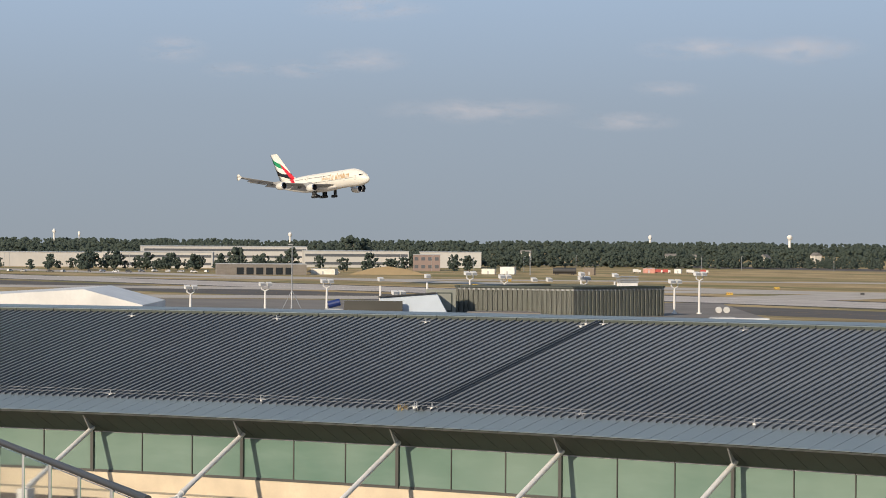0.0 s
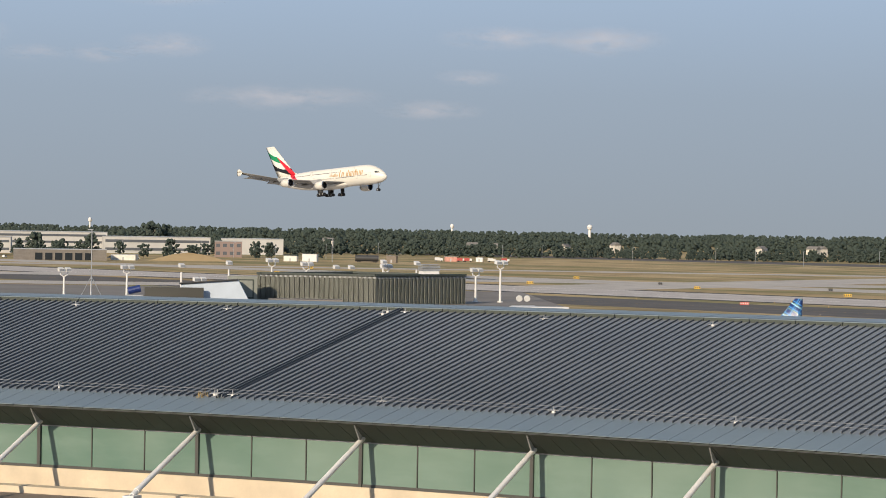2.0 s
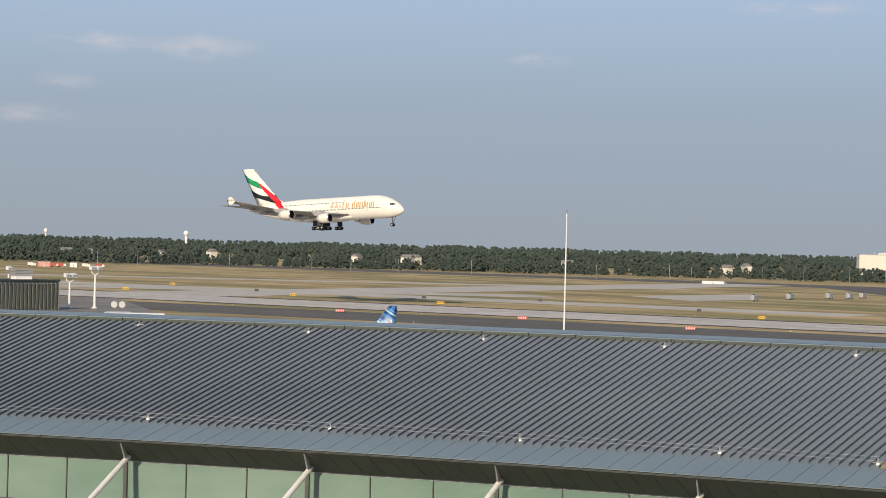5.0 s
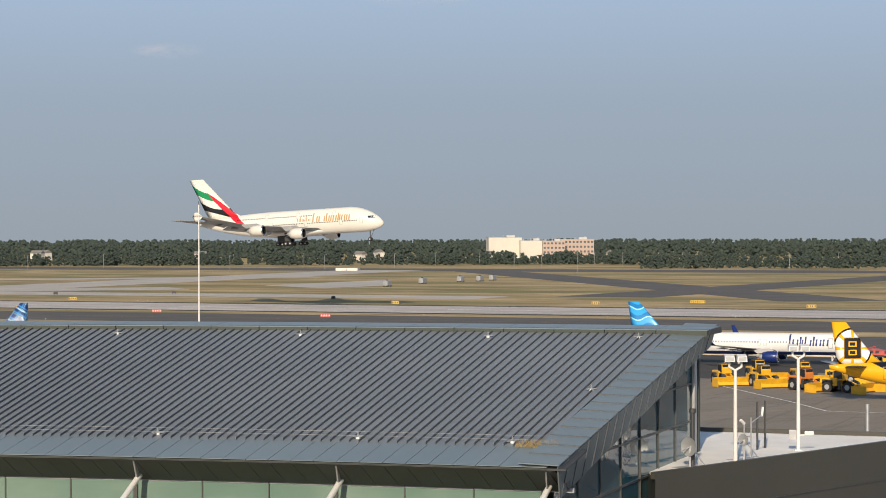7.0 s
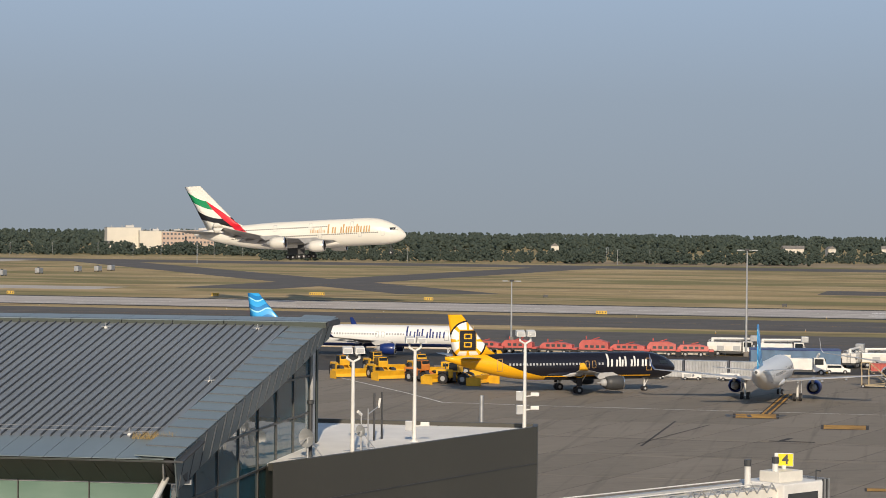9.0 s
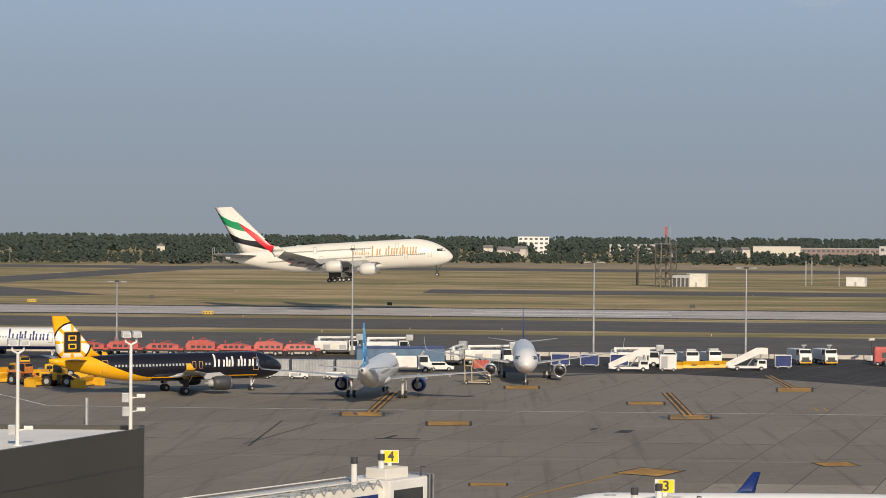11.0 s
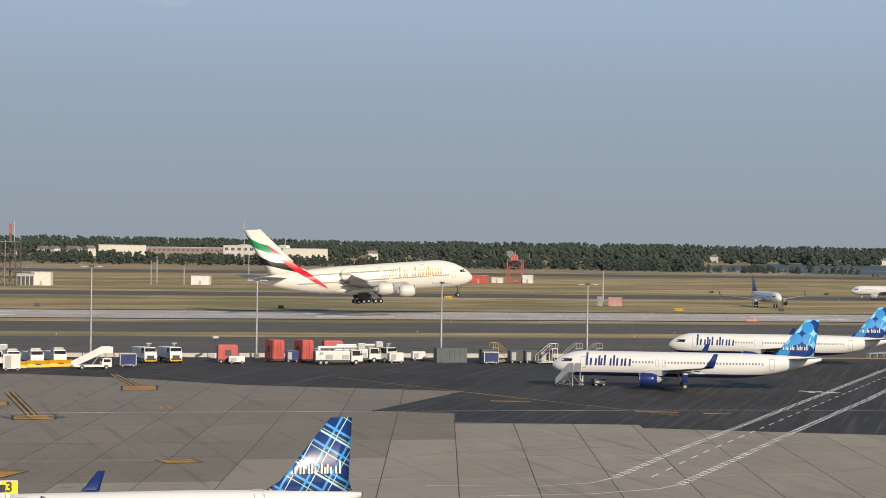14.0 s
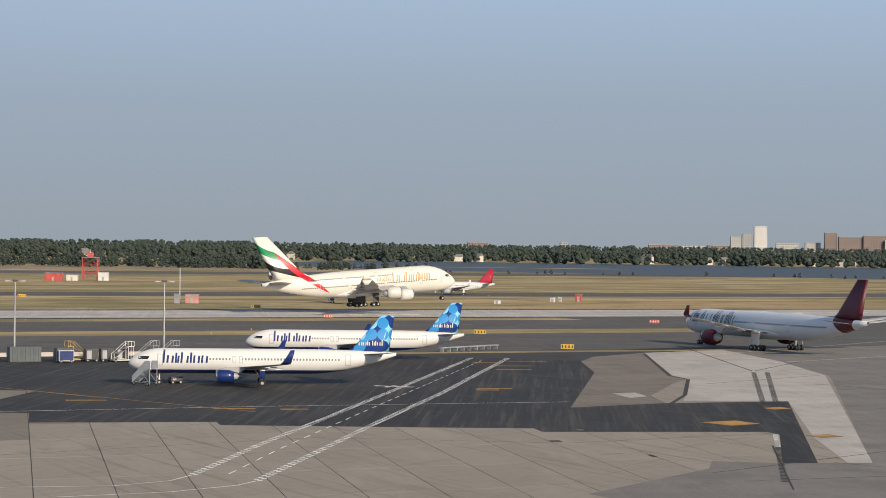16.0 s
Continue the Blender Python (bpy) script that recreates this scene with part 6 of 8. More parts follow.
def work_stairs(x, y, yaw, material, label):
    ob = thing("maintenance_stairs", label, "stairs", pose(x, y, 0, 0, 0, yaw), group="maintenance stairs")
    part("base", boxes((-2.2, -0.9, 0.3, 2.2, 0.9, 0.45)), material, ob)
    wheels(ob, [(-1.8, -0.9), (-1.8, 0.9), (1.8, -0.9), (1.8, 0.9)], 0.3, 0.2)
    for i in range(10):
        part("step", boxes((1.9 - i * 0.3 - 0.15, -0.6, 0.6 + i * 0.24, 1.9 - i * 0.3 + 0.15, 0.6, 0.65 + i * 0.24)), material, ob)
    part("platform", boxes((-2.2, -0.7, 2.95, -0.9, 0.7, 3.05)), material, ob)
    for s in (-0.65, 0.65):
        part("handrail", tubes(((2.0, s, 1.6), (-0.9, s, 4.0), 0.045), ((-0.9, s, 4.0), (-2.2, s, 4.0), 0.045), ((-2.2, s, 3.0), (-2.2, s, 4.0), 0.045), ((-0.9, s, 3.0), (-0.9, s, 4.0), 0.045), ((2.0, s, 0.4), (2.0, s, 1.6), 0.045), n=5), material, ob)
    part("brace", tubes(((-2.1, -0.6, 0.4), (-2.1, -0.6, 3.0), 0.06), ((-2.1, 0.6, 0.4), (-2.1, 0.6, 3.0), 0.06), ((-1.0, -0.6, 0.4), (-1.0, -0.6, 3.0), 0.06), ((-1.0, 0.6, 0.4), (-1.0, 0.6, 3.0), 0.06), ((-2.1, -0.6, 0.4), (1.6, -0.6, 0.8), 0.05), n=5), material, ob)


def small_car(x, y, yaw, material, label):
    ob = thing("sport_utility_car", label, "car", pose(x, y, 0, 0, 0, yaw))
    bm = bmesh.new()
    rings(bm, [[(-2.3, s, 0.35), (2.3, s, 0.35), (2.35, s, 0.85), (1.3, s * 0.97, 1.05), (0.7, s * 0.82, 1.62), (-1.7, s * 0.82, 1.66), (-2.25, s * 0.95, 1.05)] for s in (-0.92, 0.92)])
    b = part("body", bm, material, ob)
    part("windscreen", boxes((0.75, -0.66, 1.12, 1.12, 0.66, 1.5)), M_WINDOW, b)
    for s in (-1, 1):
        part("side_window", boxes((-1.7, s * 0.86 - 0.03, 1.08, 0.75, s * 0.86 + 0.03, 1.5)), M_WINDOW, b)
    wheels(ob, [(-1.4, -0.85), (-1.4, 0.85), (1.4, -0.85), (1.4, 0.85)], 0.36, 0.24)


ALONG = -48
# yellow ploughs
loader(195, 311, -100)
loader(198, 304, -95)
loader(199.5, 294, -80, M_ORANGE, "orange and yellow wheel loader with a snow blade")
loader(202, 288, -60)
loader(206, 318, -100)
loader(209, 309, -100)
loader(214, 304, -60)
# red and grey line behind the black jet
def snow_broom(x, y, yaw, ln, h):
    ob = thing("snow_broom", "long red towed snow broom with a hood", "snow broom", pose(x, y, 0, 0, 0, yaw), group="red snow brooms")
    part("chassis", boxes((-ln / 2, -0.9, 0.7, ln / 2, 0.9, 1.1)), M_DARK, ob)
    bm = bmesh.new()
    rings(bm, [[(-ln / 2 + 0.3, s, 1.1), (ln * 0.35, s, 1.1), (ln * 0.35, s * 0.9, h * 0.82), (ln * 0.1, s * 0.9, h), (-ln * 0.38, s * 0.9, h * 0.94), (-ln / 2 + 0.3, s, h * 0.7)] for s in (-1.15, 1.15)])
    hood = part("hood", bm, M_RED, ob)
    for k in range(4):
        part("vent", boxes((-ln * 0.3 + k * 1.1, -1.17, 1.5, -ln * 0.3 + k * 1.1 + 0.7, -1.1, 2.0)), M_DARK, hood)
    part("brush", tubes(((ln * 0.42, -1.6, 0.6), (ln * 0.42, 1.6, 0.6), 0.58), n=14), M_BLACK, ob)
    part("brush_cover", boxes((ln * 0.36, -1.7, 1.0, ln * 0.49, 1.7, 1.4), bevel=0.08), M_RED, ob)
    part("top_pipe", tubes(((-ln * 0.3, 0.3, h), (-ln * 0.3, 0.3, h + 0.6), 0.12), ((-ln * 0.1, -0.4, h), (ln * 0.1, -0.4, h + 0.4), 0.1), n=6), M_RED, ob)
    part("draw_bar", tubes(((-ln / 2, 0, 0.8), (-ln / 2 - 1.8, 0, 0.6), 0.1), n=6), M_DARK, ob)
    wheels(ob, [(-ln * 0.25, -1.0), (-ln * 0.25, 1.0), (ln * 0.15, -1.0), (ln * 0.15, 1.0)], 0.48)


rnd = random.Random(8)
for i in range(7):
    snow_broom(259 + i * 4.9 + rnd.uniform(-0.6, 0.6), 358 - i * 4.6 + rnd.uniform(-1.4, 1.4), ALONG + rnd.uniform(-6, 10), rnd.uniform(6.2, 8.4), rnd.uniform(2.3, 3.2))
deicer(297, 330, ALONG, 1)
deicer(303, 322, ALONG + 6, 1)
for i in range(3):
    container(243 + i * 5.0, 287 - i * 5.6, ALONG, 7.0, 2.3, 2.8, M_STEEL, "grey corrugated baggage container on a trailer", "trailer")
for i in range(3):
    cart(238 + i * 4.2, 283 - i * 4.6, ALONG, "white low baggage cart", 3.2, 1.3)
# blue hut with its things
hut = thing("blue_hut", "blue site hut with a pale window", "hut", pose(280, 294, 0, 0, 0, -40))
part("wall", boxes((-8, -3, 0, 8, 3, 3.4), bevel=0.05), worn("faded_blue_panel", (0.09, 0.16, 0.26), 0.6), hut)
part("roof", boxes((-8.1, -3.1, 3.4, 8.1, 3.1, 3.55)), M_BLUE, hut)
part("window", boxes((-2.6, -3.06, 1.2, -0.9, -3.0, 2.6)), M_CREAM, hut)
part("door", boxes((3.0, -3.06, 0.05, 4.1, -3.0, 2.2)), M_GREY, hut)
small_car(276, 279.5, -30, M_WHITE, "white sport utility car by the blue hut")
front_truck(268.6, 279.5, -40)
deicer(293, 292, ALONG + 80, 1)
deicer(297, 288, ALONG + 10, 1)
container(287, 280, -40, 3.0, 1.6, 1.4, M_RED, "low red steel refuse bin", "bin")
work_stairs(256.5, 251, -50, worn("tan_steps_paint", (0.45, 0.36, 0.22), 0.6), "tan steel maintenance stairs beside a jet")
for i in range(4):
    cart(299 + i * 3.6, 279 - i * 4.0, ALONG, "dark blue cargo cart with white posts", 3.4, 2.3, dark=True)
# the parked line
deicer(313, 266, ALONG, 1, "18")
stair_truck(301.5, 257.5, 160 - 25)
cart(307.5, 253.6, ALONG, "white passenger lift pod with glass", 3.0, 3.0)
for i in range(3):
    plough_truck(316.5 + i * 4.6, 261.5 - i * 1.6, -128)
stair_truck(320.5, 246.0, 140)
cart(326.5, 247.5, ALONG, "small yellow airport tow tractor", 1.6, 1.6, M_YELLOW)
cart(330.5, 245.5, ALONG, "glass cargo pod in a white frame", 3.0, 2.4, dark=True)
front_truck(344.5, 252, -125)
front_truck(348.5, 249, -125)
ob = thing("light_tower", "white trailer with a folded light tower", "light tower", pose(361.5, 247.4, 0))
part("trailer", boxes((-0.9, -0.6, 0.3, 0.9, 0.6, 1.3), bevel=0.15), M_WHITE, ob)
part("mast", tubes(((0, 0, 1.3), (0, 0, 4.4), 0.09), n=6), M_DARK, ob)
part("lamp_bar", boxes((-0.8, -0.15, 4.2, 0.8, 0.15, 4.6)), M_CREAM, ob)
wheels(ob, [(0, -0.6), (0, 0.6)], 0.3, 0.2)
red_sweeper(353.5, 239.2, ALONG, 3.4)
cart(352.2, 236.2, ALONG, "white ground power cart", 3.0, 1.5)
red_sweeper(362.8, 234.5, -120, 4.2)
cart(364.2, 231.4, ALONG, "blue and white ground power cart", 2.4, 2.3, M_BLUE)
red_sweeper(366.5, 230.2, -120, 4.2)
red_sweeper(372.0, 227.0, ALONG, 4.0)
deicer(363.3, 220.6, ALONG + 3, 1, "26")
deicer(372.5, 222.0, ALONG, 1)
front_truck(377.0, 219.0, -110)
cart(375.6, 214.8, ALONG, "white boxed ground cart", 2.8, 2.1)
cart(385.8, 215.5, ALONG, "white boxed ground cart", 2.6, 1.9)
M_SLATE = worn("slate_grey_container", (0.10, 0.12, 0.13), 0.6)
container(384.5, 207.5, ALONG, 6.1, 2.4, 2.8, M_SLATE, "slate grey shipping container")
container(389.0, 201.5, ALONG, 3.0, 2.4, 2.6, M_SLATE, "short slate grey container")
cart(385.9, 199.4, ALONG, "glass cargo pod in a white frame", 3.0, 2.3, dark=True)
work_stairs(391.5, 200.0, -30, worn("ochre_steps_paint", (0.50, 0.36, 0.12), 0.6), "ochre steel maintenance stairs")
for i in range(3):
    cart(392 + i * 2.2, 197.0 - i * 2.2, ALONG, "dark covered ground cart", 2.6, 2.5, M_DARK)
work_stairs(394.5, 191.5, 140, M_WHITE, "white boarding steps with high sides")
work_stairs(399.5, 188.5, 140, M_GREY, "grey wheeled steel boarding steps")
work_stairs(402.5, 185.5, 140, M_GREY, "grey wheeled steel boarding steps")
ob = thing("boarding_stairs", "white boarding steps with closed sides at a jet's front door", "stairs", pose(334.5, 158.2, 0, 0, 0, 65))
for side in (-0.8, 0.8):
    bm = bmesh.new()
    rings(bm, [[(2.4, side + e, 0.4), (2.4, side + e, 1.4), (-0.9, side + e, 4.1), (-2.3, side + e, 4.1), (-2.3, side + e, 2.7), (-1.0, side + e, 2.7)] for e in (-0.04, 0.04)])
    part("side_panel", bm, M_WHITE, ob)
    part("leg", tubes(((-2.0, side, 0.3), (-2.0, side, 2.8), 0.07), ((-2.0, side, 0.5), (1.6, side, 0.5), 0.07), ((-2.0, side, 0.5), (-0.2, side, 2.0), 0.05), n=6), M_STEEL, ob)
for k in range(11):
    part("step", boxes((2.2 - k * 0.31, -0.76, 0.5 + k * 0.22, 2.5 - k * 0.31, 0.76, 0.56 + k * 0.22)), M_STEEL, ob)
part("platform", boxes((-2.3, -0.76, 2.75, -0.9, 0.76, 2.85)), M_STEEL, ob)
wheels(ob, [(-1.7, -0.9), (-1.7, 0.9), (1.7, -0.9), (1.7, 0.9)], 0.3, 0.2)
cart(340.5, 155.5, ALONG, "dark ground power cart under a jet", 2.0, 1.2, M_DARK)
ob = thing("belt_loader", "long low white conveyor on wheels", "belt loader", pose(475, 145.5, 0, 0, 0, -18))
part("belt", boxes((-11, -0.5, 0.8, 11, 0.5, 1.05)), M_STEEL, ob)
for i in range(9):
    part("leg", boxes((-10.5 + i * 2.6, -0.5, 0, -10.3 + i * 2.6, 0.5, 0.8)), M_STEEL, ob)

# fence with low kerb along the apron's edge
fence = thing("apron_barrier", "low pale concrete barrier along the apron edge", "barrier", kind="structure")
for i in range(46):
    x, y = field(-150 + i * 6.2, 443)
    bm = bmesh.new()
    rings(bm, [[(-3.0, -0.3, 0), (-3.0, 0.3, 0), (-3.0, 0.1, 0.85), (-3.0, -0.1, 0.85)], [(3.0, -0.3, 0), (3.0, 0.3, 0), (3.0, 0.1, 0.85), (3.0, -0.1, 0.85)]])
    b = part("barrier_block", bm, M_PALE, fence)
    b.matrix_basis = pose(x, y, 0, 0, 0, ALONG)
ob = thing("bollard_post", "grey steel post on the apron", "post", pose(164.5, 229.5, 0))
part("post", tubes(((0, 0, 0), (0, 0, 3.4), 0.25), n=10), M_STEEL, ob)


# ---- jet bridges ----
def jet_bridge(x, y, yaw, z, number, ln=24.0):
    ob = thing("jet_bridge", "white boarding bridge with a yellow gate number sign", "jet bridge", pose(x, y, 0, 0, 0, yaw), group="jet bridges")
    part("cab", boxes((-2.4, -2.0, z - 2.9, 2.0, 2.0, z), bevel=0.12), M_WHITE, ob)
    for i in range(5):
        part("canopy_fold", boxes((2.0 + i * 0.22, -1.8, z - 2.7, 2.12 + i * 0.22, 1.8, z + 0.05)), M_DARK if i % 2 else M_STEEL, ob)
    part("tunnel", boxes((-ln, -1.45, z - 3.0, -2.3, 1.45, z - 0.3), bevel=0.05), M_CREAM, ob)
    for i in range(int(ln / 2.4)):
        part("roof_rib", boxes((-ln + 0.6 + i * 2.4, -1.55, z - 0.33, -ln + 0.78 + i * 2.4, 1.55, z - 0.18)), M_STEEL, ob)
    part("window_band", boxes((-11.5, -1.49, z - 2.2, -3.0, -1.45, z - 0.9)), M_NAVY, ob)
    part("roof_rail", tubes(((-ln, -1.3, z + 0.1), (-3, -1.3, z + 0.1), 0.05), ((-ln, 1.3, z + 0.1), (-3, 1.3, z + 0.1), 0.05), n=6), M_WHITE, ob)
    part("roof_unit", boxes((-2.0, -1.3, z, 0.6, 0.5, z + 0.75), bevel=0.06), M_CREAM, ob)
    for px in (-4.6, -1.6):
        part("vent_stack", tubes(((px, -0.6, z - 0.2), (px, -0.6, z + 1.3), 0.22), n=10), M_WHITE, ob)
        part("vent_cap", tubes(((px, -0.6, z + 1.3), (px, -0.6, z + 1.75), 0.26), n=10), M_DARK, ob)
    part("beacon", tubes(((1.2, 0.2, z), (1.2, 0.2, z + 0.5), 0.2), n=10), M_STEEL, ob)
    for k in range(9):
        x0 = -12.0 + k * 1.05
        part("side_brace", tubes(((x0, -1.5, z - 0.5), (x0 + 0.52, -1.5, z + 0.1), 0.05), ((x0 + 0.52, -1.5, z + 0.1), (x0 + 1.05, -1.5, z - 0.5), 0.05), n=5), M_STEEL, ob)
    part("cab_window", boxes((-1.9, -2.03, z - 1.7, 1.4, -1.99, z - 0.7)), M_WINDOW, ob)
    part("cable_tray", boxes((-ln + 1, 0.2, z - 0.2, -3.2, 0.7, z + 0.02)), M_GREY, ob)
    part("lamp_bracket", tubes(((1.7, -1.6, z), (1.7, -1.6, z + 0.7), 0.05), ((1.7, -1.6, z + 0.7), (2.2, -1.6, z + 0.6), 0.05), n=5), M_DARK, ob)
    part("support_leg", boxes((-4.5, -1.2, 0.5, -3.9, -0.8, z - 2.9), (-4.5, 0.8, 0.5, -3.9, 1.2, z - 2.9), (-4.8, -1.6, 0.3, -3.6, 1.6, 0.7)), M_STEEL, ob)
    wheels(ob, [(-4.2, -1.5), (-4.2, 1.5)], 0.5, 0.4)
    part("rotunda", tubes(((-ln, 0, 0), (-ln, 0, z), 1.9), n=16), M_CREAM, ob)
    view = math.degrees(math.atan2(-y, -x)) - yaw + 90
    sg = part("sign_post", tubes(((0.1, 0, z), (0.1, 0, z + 1.0), 0.16), n=8), M_WHITE, ob)
    bd = part("sign_board", boxes((-0.66, -0.08, -0.46, 0.66, 0.08, 0.46), bevel=0.02), M_WHITE, ob)
    bd.matrix_basis = pose(0.1, 0, z + 1.4, 0, 0, view)
    part("sign_face", boxes((-0.40, -0.10, -0.42, 0.62, -0.08, 0.42)), M_SIGN, bd)
    cu = bpy.data.curves.new("gate_number", "FONT")
    cu.body, cu.size, cu.align_x, cu.align_y, cu.extrude, cu.offset = number, 0.95, "CENTER", "CENTER", 0.004, 0.02
    cu.materials.append(M_DARK)
    tx = new("gate_number", cu)
    tx.parent = bd
    tx.matrix_basis = pose(0.1, -0.115, 0, 90, 0, 0)


M_SIGN = plain("yellow_sign_face", (0.85, 0.62, 0.02), 0.4)
jet_bridge(109.0, 115.5, 8, 7.0, "4", 30)
jet_bridge(115.6, 95.6, 8, 6.1, "3", 26)


# ---- the far field ----
def sign(x, y, w, h, colour, label, n=1):
    ob = thing("airfield_sign", label, "sign", pose(x, y, 0, 0, 0, math.degrees(math.atan2(-y, -x)) + 90), group="airfield signs")
    part("face", boxes((-w / 2, -0.15, 0.25, w / 2, 0.15, 0.25 + h), bevel=0.03), colour, ob)
    for s in (-1, 1):
        part("leg", boxes((s * w * 0.35 - 0.05, -0.05, 0, s * w * 0.35 + 0.05, 0.05, 0.25)), M_DARK, ob)
    k = max(2, int(w / 0.7))
    for i in range(k):
        part("glyph_bar", boxes((-w / 2 + (i + 0.3) * w / k, -0.17, 0.25 + h * 0.25, -w / 2 + (i + 0.7) * w / k, -0.15, 0.25 + h * 0.78)), M_DARK if colour is not M_RED else M_WHITE, ob)


M_FIELD_SIGN = worn("faded_yellow_sign", (0.62, 0.40, 0.05), 0.6)
YS, RS, BS = "yellow airfield direction sign", "red runway holding sign", "black airfield location sign"
for s, n, w, c, l in ((-105, 640, 3.2, M_FIELD_SIGN, YS), (-180, 735, 3.2, M_FIELD_SIGN, YS), (-260, 745, 2.8, M_FIELD_SIGN, YS), (-230, 770, 5.4, M_FIELD_SIGN, YS), (-330, 728, 2.6, M_FIELD_SIGN, YS), (-430, 640, 3.0, M_FIELD_SIGN, YS), (-470, 735, 3.0, M_FIELD_SIGN, YS), (-560, 760, 2.6, M_FIELD_SIGN, YS), (-640, 745, 3.0, M_FIELD_SIGN, YS), (-700, 850, 2.8, M_FIELD_SIGN, YS), (-820, 760, 2.8, M_FIELD_SIGN, YS), (-900, 860, 2.8, M_FIELD_SIGN, YS), (-610, 800, 1.8, M_DARK, BS), (-520, 800, 1.8, M_DARK, BS), (-480, 830, 1.8, M_DARK, BS), (-380, 780, 1.6, M_DARK, BS), (-150, 790, 1.6, M_DARK, BS), (-60, 735, 1.6, M_DARK, BS), (40, 740, 1.8, M_DARK, BS), (120, 735, 1.8, M_DARK, BS), (210, 870, 3.2, M_FIELD_SIGN, YS), (260, 735, 3.2, M_FIELD_SIGN, YS), (300, 740, 1.8, M_DARK, BS), (-295, 600, 3.0, M_RED, RS), (-365, 620, 3.0, M_RED, RS), (-430, 610, 3.0, M_RED, RS), (380, 610, 3.0, M_RED, RS), (250, 640, 3.0, M_RED, RS), (370, 1000, 2.0, M_DARK, BS), (420, 980, 2.0, M_DARK, BS)):
    x, y = field(s, n)
    sign(x, y, w, 1.0, c, l)
sign(556.2, 167.5, 3.2, 1.1, M_FIELD_SIGN, YS)
sign(489.3, 126.6, 3.0, 1.1, M_FIELD_SIGN, YS)
sign(661.9, 144.2, 3.0, 1.1, M_RED, RS)
for i in range(60):
    rnd = random.Random(i)
    n = rnd.choice((446, 535, 556, 625, 642, 726, 890, 966))
    x, y = field(rnd.uniform(-500, 600), n)
    ob = thing("edge_light", "small taxiway edge light", "edge light", pose(x, y, 0), group="taxiway edge lights")
    part("stem", tubes(((0, 0, 0), (0, 0, 0.35), 0.06), n=6), M_YELLOW, ob)
    part("lens", tubes(((0, 0, 0.35), (0, 0, 0.55), 0.11), n=8), M_WHITE, ob)


M_RUST = worn("brown_grey_steel", (0.11, 0.095, 0.085), 0.6)


def lattice(x, y, w, h, material, label, top=None, name="lattice_tower"):
    ob = thing(name, label, "tower", pose(x, y, 0, 0, 0, 20))
    cs = [(-w / 2, -w / 2), (w / 2, -w / 2), (w / 2, w / 2), (-w / 2, w / 2)]
    for a, b in cs:
        part("leg", boxes((a - 0.24, b - 0.24, 0, a + 0.24, b + 0.24, h)), material, ob)
    k = max(3, int(h / w * 2))
    for i in range(k + 1):
        z = h * i / k
        for (a, b), (c, d) in zip(cs, cs[1:] + cs[:1]):
            bm = bmesh.new()
            tube(bm, (a, b, z), (c, d, z), 0.15, n=4)
            if i < k:
                tube(bm, (a, b, z), (c, d, h * (i + 1) / k), 0.12, n=4)
            part("brace", bm, material, ob)
    part("platform", boxes((-w / 2 - 0.6, -w / 2 - 0.6, h, w / 2 + 0.6, w / 2 + 0.6, h + 0.25)), M_STEEL, ob)
    if top:
        part("railing", boxes(*[(-w / 2 - 0.6, s * (w / 2 + 0.55) - 0.05, h + 1.0, w / 2 + 0.6, s * (w / 2 + 0.55) + 0.05, h + 1.1) for s in (-1, 1)]), M_STEEL, ob)
        rd = part("radar_antenna", boxes((-0.45, -0.4, h + 4.0, 0.75, 0.4, h + 8.2), bevel=0.2), M_RED, ob)
        part("pedestal", tubes(((0, 0, h + 0.2), (0, 0, h + 4.1), 0.9, 0.5), n=10), M_RUST, rd)
        part("inner_ladder", tubes(((-0.4, 0, 0), (-0.4, 0, h), 0.2), ((0.4, 0, 0), (0.4, 0, h), 0.2), *[((-0.4, 0, 1.2 * i), (0.4, 0, 1.2 * i + 0.8), 0.12) for i in range(int(h / 1.2))], n=4), M_RUST, ob)
        for z in (h * 0.35, h * 0.68):
            part("landing", boxes((-w / 2 - 0.3, -w / 2 - 0.3, z, w / 2 + 0.3, w / 2 + 0.3, z + 0.2)), M_RUST, ob)
        part("side_mast", tubes(((w / 2 + 1.6, 0, 0), (w / 2 + 1.6, 0, h + 10), 0.14), ((-w / 2 - 3.0, 0, 0), (-w / 2 - 3.0, 0, h + 1), 0.14), n=6), M_STEEL, ob)
        part("dish", tubes(((w / 2 + 1.6, -0.5, 15.0), (w / 2 + 1.6, -0.9, 15.1), 1.3), n=14), M_WHITE, ob)
    return ob


lattice(801.5, 662.7, 7.5, 19.8, M_RUST, "grey-brown lattice radar tower with a red antenna", True)
lattice(1122.4, 565.0, 8.2, 12.6, M_RED, "red and white lattice equipment tower", name="equipment_tower")
for k, (x, y, z, w) in enumerate(((-2.2, 0, 12.85, 3.4), (2.2, 0.5, 12.85, 3.0))):
    ob = thing("tower_cabin", "red cabin on the equipment tower", "cabin", pose(1122.4, 565.0, 0, 0, 0, 20), group="tower cabins")
    part("wall", boxes((x - w / 2, y - 1.5, z, x + w / 2, y + 1.5, z + 2.4 + 0.4 * k), bevel=0.08), M_RED, ob)
    part("aerial", tubes(((x, y, z + 2.4), (x, y, z + 4.6), 0.1), n=5), M_WHITE, ob)
    part("door", boxes((x - 0.5, y - 1.56, z + 0.1, x + 0.5, y - 1.5, z + 2.0)), M_WHITE, ob)
